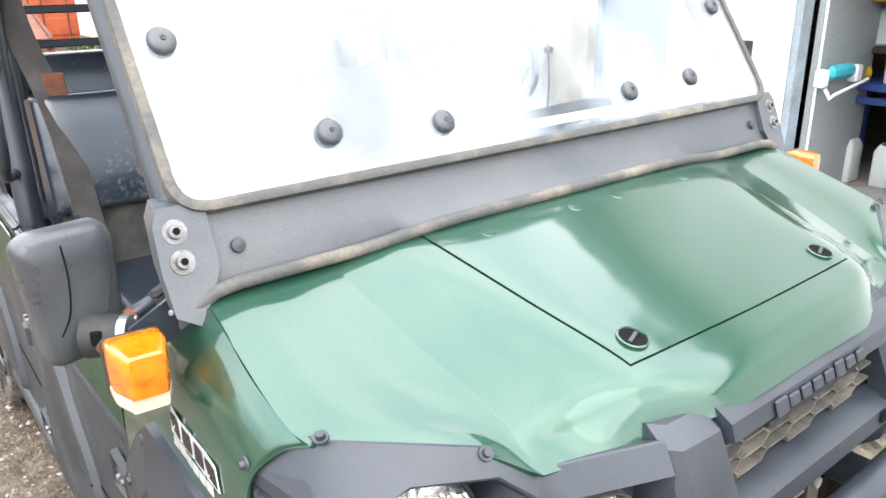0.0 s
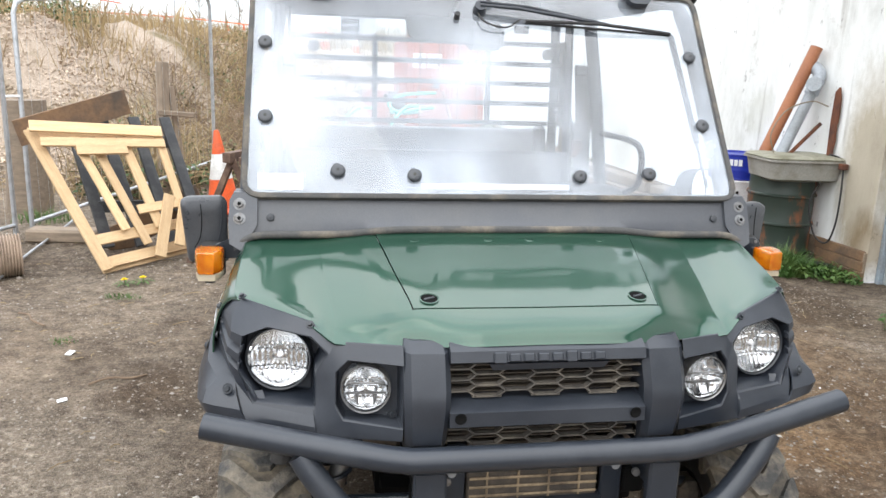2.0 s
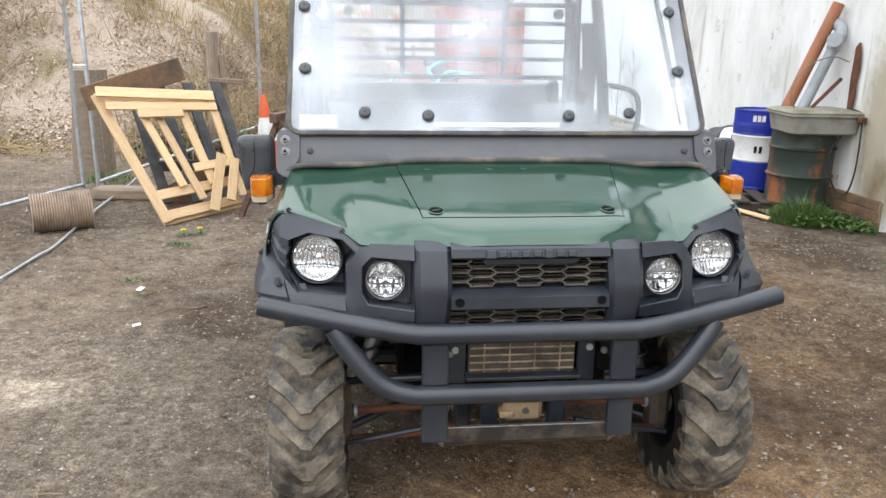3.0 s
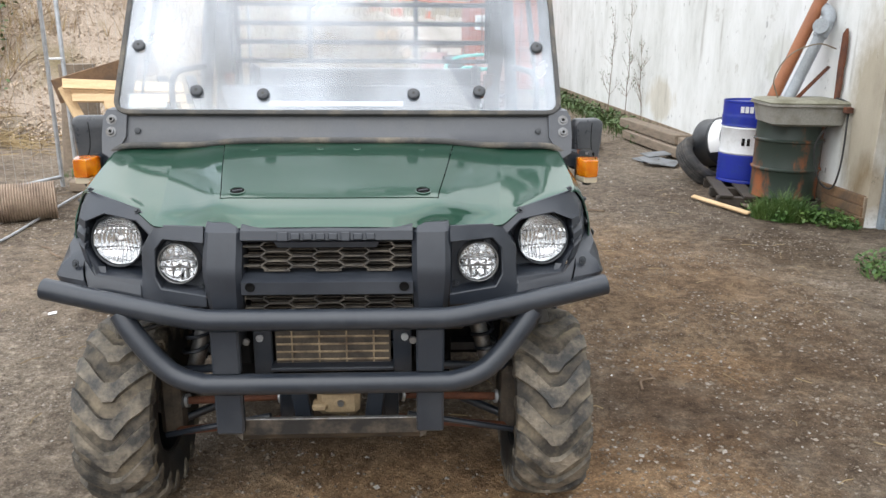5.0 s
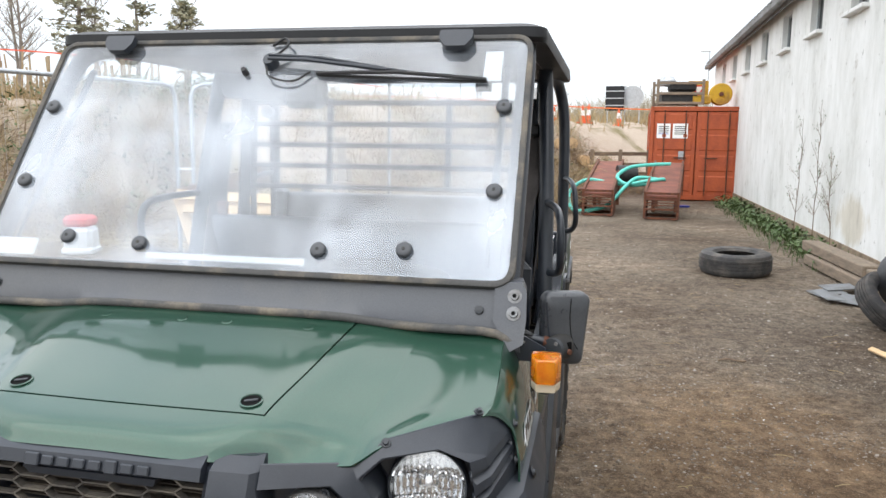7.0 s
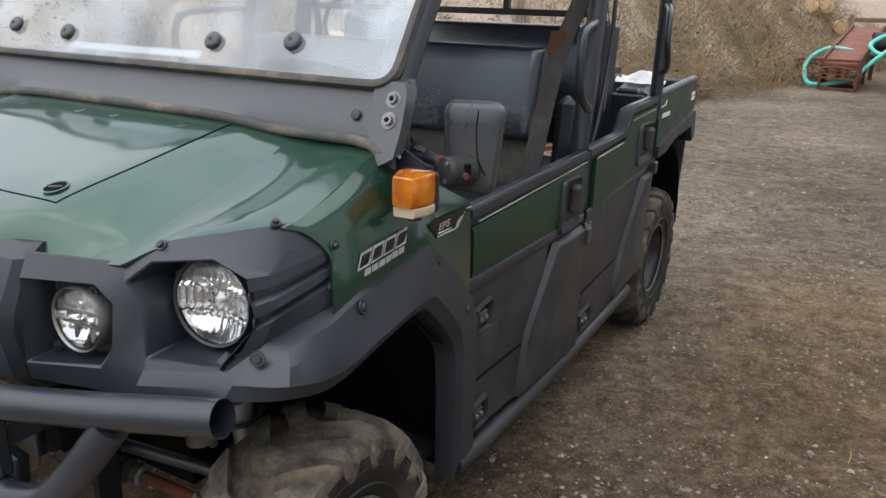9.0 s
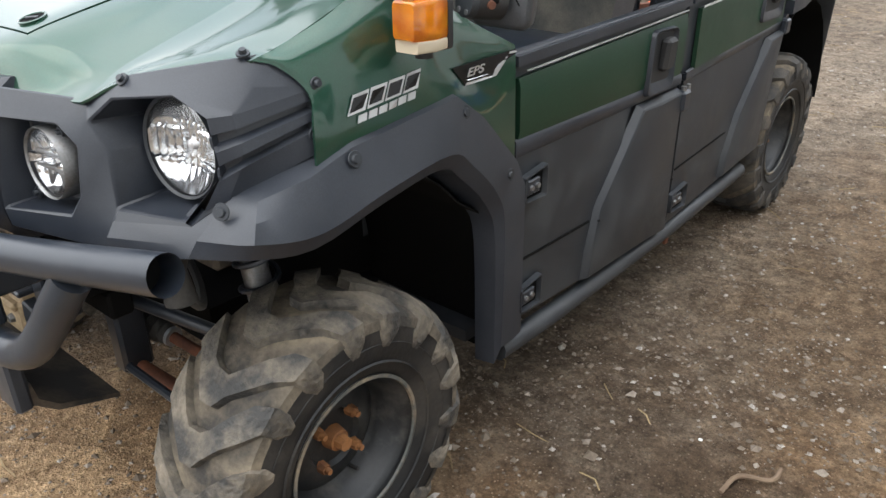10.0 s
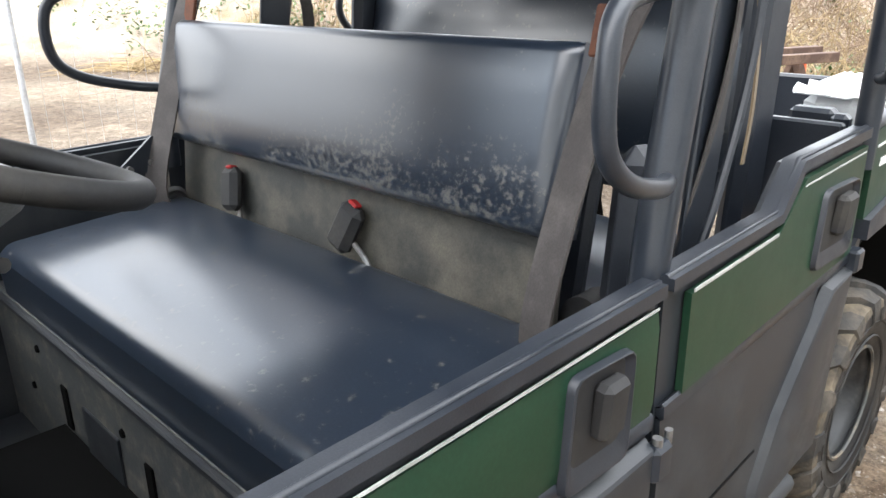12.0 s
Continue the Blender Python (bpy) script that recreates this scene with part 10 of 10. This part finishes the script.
for x, y_, kind in ((-3.2, 40, 0), (1.1, 38, 1), (1.95, 38.2, 2)):
    z_ = gz_at(x, y_)
    sg = thing("road_sign", "back of a grey road sign on posts", "sign", pose(x, y_, z_, 0, 0, -8), "road signs")
    for dx in (-0.5, 0.5):
        part("post", Geo().cyl((dx * 0.7, 0.05, 0), (dx * 0.7, 0.05, 1.9), 0.03, 0.03, 8), GALV, sg)
    if kind == 2:
        part("panel", Geo().lathe([(0.0, -0.02), (0.55, -0.02), (0.55, 0.02), (0.0, 0.02)], 24, pose(0, 0, 1.35, 90, 0, 0)), GALV, sg)
    else:
        part("panel", Geo().box((0.92, 0.04, 1.2), pose(0, 0, 1.35), 0.02), GALV if kind == 0 else DECAL_BLACK, sg)
        for zz in (1.0, 1.35, 1.7):
            part("stiffener", Geo().box((0.90, 0.05, 0.05), pose(0, -0.04, zz)), GALV, sg)
for x, y_, hh in ((-11, 60, 5.5), (-1.75, 40, 2.2), (-24, 55, 6), (8.2, 62, 5.5)):
    z_ = gz_at(x, y_)
    lp = thing("lamp_post", "pale lamp post beyond the bank", "lamp post", pose(x, y_, z_), "lamp posts")
    part("column", Geo().cyl((0, 0, 0), (0, 0, hh), 0.06, 0.04, 8), GALV, lp)
    part("head", Geo().box((0.7, 0.16, 0.08), pose(-0.3, 0, hh), 0.02), GALV, lp)
# wooden fence and logs near the container
for k in range(3):
    x = 0.4 + k * 0.9
    beam("fence_post", (x, 24.0 + 0.3 * k, gz_at(x, 24) - 0.1), (x, 24.0 + 0.3 * k, 1.35), 0.12, 0.12, WOOD_GREY, "weathered fence post behind the ramps", "post", "track fence")
for z_ in (0.55, 0.85, 1.2):
    beam("fence_rail", (0.3, 23.95, z_), (2.4, 24.65, z_ + 0.02), 0.04, 0.12, WOOD_GREY, "weathered fence rail behind the ramps", "rail", "track fence")
for k in range(4):
    solid("cut_log", Geo().cyl((0, -0.3, 0), (0, 0.3, 0), 0.17, 0.16, 14), WOOD_PALE, "cut pale log by the fence", "log", "cut logs", m=pose(-0.6 + 0.36 * k, 23.2, gz_at(-0.6 + 0.36 * k, 23.2) + 0.16 + (0.2 if k == 1 else 0), 0, 0, 10 * k))
# cut stakes on the bank to the west
g = Geo()
for k in range(44):
    x, y_ = -13.8 + 0.115 * k + rng.uniform(-0.04, 0.04), 13.6 + rng.uniform(-0.5, 0.5)
    z_ = gz_at(x, y_)
    hh = rng.uniform(0.5, 1.25)
    g.tube([(x, y_, z_ - 0.1), (x + rng.uniform(-0.12, 0.12), y_, z_ + hh)], rng.uniform(0.02, 0.04), 5)
tagged(solid("cut_stakes", g, mat_worn("peeled_stakes", (0.40, 0.31, 0.20), (0.28, 0.20, 0.12), 0.85, 0, 3, 40, 0, 0), "row of cut-back stems bristling on the bank", "stakes"), kind="stuff")

BARK = mat_worn("grey_bark", (0.22, 0.19, 0.165), (0.17, 0.15, 0.125), 0.9, 0, 3, 40, 0, 0)
TWIG = mat_worn("bare_twigs", (0.36, 0.32, 0.27), (0.27, 0.24, 0.20), 0.9, 0, 1, 20, 0, 0)
# needle green paled to paint in distance haze and offset the backlight
NEEDLE = mat_worn("hazed_pine_needles", (0.27, 0.27, 0.19), (0.36, 0.34, 0.24), 0.8, 0, 1, 20, 0, 0)


def bare_tree(x, y_, hh, seed):
    r_ = np.random.RandomState(seed)
    z_ = gz_at(x, y_)
    t = thing("bare_tree", "leafless tree with fine upswept twigs", "tree", pose(x, y_, z_ - 0.2), "trees on the skyline")
    trunk = [Vector((0.15 * hh * 0.1 * math.sin(k + seed), 0, hh * k / 6)) for k in range(7)]
    part("trunk", Geo().tube(trunk, [hh * 0.016 * (1 - 0.14 * k) for k in range(7)], 7), BARK, t)
    g, tw = Geo(), Geo()
    for k in range(22):
        i = r_.uniform(1.6, 6)
        b0 = trunk[int(i)].lerp(trunk[min(6, int(i) + 1)], i % 1)
        a, L = r_.uniform(0, 6.283), hh * r_.uniform(0.12, 0.30)
        e = b0 + Vector((L * math.cos(a) * 0.7, L * math.sin(a) * 0.7, L * r_.uniform(0.4, 0.9)))
        mid_ = b0.lerp(e, 0.5) + Vector((0, 0, -0.04 * L))
        g.tube([b0, mid_, e], [hh * 0.005, hh * 0.0035, hh * 0.0018], 4, caps=False)
        for q in range(16):
            c0 = b0.lerp(e, r_.uniform(0.25, 1.0))
            c1_ = c0 + Vector((r_.uniform(-1, 1), r_.uniform(-1, 1), r_.uniform(0.2, 1.2))) * L * 0.38
            tw.tube([c0, c0.lerp(c1_, 0.5) + Vector((r_.uniform(-0.1, 0.1), 0, 0.05)), c1_], hh * 0.0013, 3, caps=False)
    part("crown_limb", g, BARK, t)
    part("crown", tw, TWIG, t, "haze of bare twigs")


def conifer(x, y_, hh, seed):
    r_ = np.random.RandomState(seed)
    z_ = gz_at(x, y_)
    t = thing("pine_tree", "pine with ragged tiers of needles paled by painted haze", "tree", pose(x, y_, z_ - 0.2), "trees on the skyline")
    part("trunk", Geo().tube([(0, 0, 0), (0.1, 0, hh * 0.5), (0, 0.05, hh)], [hh * 0.02, hh * 0.014, 0.02], 7), BARK, t)
    g, nd = Geo(), Geo()
    for k in range(60):
        zz = hh * r_.uniform(0.35, 0.98)
        a, L = r_.uniform(0, 6.283), hh * 0.30 * (1.05 - zz / hh) ** 0.6 * r_.uniform(0.5, 1.1)
        b0, e = Vector((0, 0, zz)), Vector((L * math.cos(a), L * math.sin(a), zz + L * r_.uniform(-0.1, 0.25)))
        g.tube([b0, e], [0.05, 0.015], 4, caps=False)
        for q in range(22):
            c = b0.lerp(e, r_.uniform(0.3, 1.05)) + Vector((r_.normal(), r_.normal(), r_.normal() * 0.5)) * 0.16
            s_ = r_.uniform(0.12, 0.28)
            d1 = Vector((r_.normal(), r_.normal(), r_.normal() * 0.4)).normalized() * s_
            d2 = Vector((r_.normal(), r_.normal(), r_.normal() * 0.4)).normalized() * s_ * 0.5
            nd.add([c - d1, c + d2, c + d1, c - d2], [(0, 1, 2, 3)])
    part("crown_limb", g, BARK, t)
    part("needles", nd, NEEDLE, t, "clumps of green needles with distance haze in their colour")


for k, (x, y_, hh) in enumerate(((-33, 38, 9), (-26, 44, 7), (-36, 34, 8), (-20, 48, 5), (-39, 36, 9), (-9, 58, 3.6), (-6, 56, 4.0), (-3, 60, 3.2), (-35, 40, 8.5), (-31.5, 43, 8))):
    bare_tree(x, y_, hh, 30 + k)
conifer(-30.5, 40, 9.5, 5)
conifer(-28.0, 42, 8.5, 7)
conifer(-23.4, 40, 6.6, 6)
# low scrub on the horizon
c = np.stack([rng.uniform(-75, 30, 900), rng.uniform(44, 72, 900)], -1)
c = np.repeat(c, 42, axis=0)
tall = np.repeat(rng.uniform(0.5, 1.0, 900) * (1 + 0.7 * np.clip(waves(c[::42, 0], c[::42, 1], 21, 2, 22.0), -1, 1)), 42)
p = c + rng.normal(0, 0.55, c.shape)
p, tall = p[bank_depth(p[:, 0], p[:, 1]) > 6], tall[bank_depth(p[:, 0], p[:, 1]) > 6]
v, f = blades(p[:, 0], p[:, 1], rng.uniform(0.5, 2.2, len(p)) * tall, rng.uniform(0.02, 0.06, len(p)), 0.7)
stuff("far_scrub", v, f, mat_worn("winter_scrub", (0.36, 0.315, 0.235), (0.27, 0.25, 0.17), 0.9, 0, 0.1, 3, 0, 0), "brown winter scrub on the skyline", "scrub")
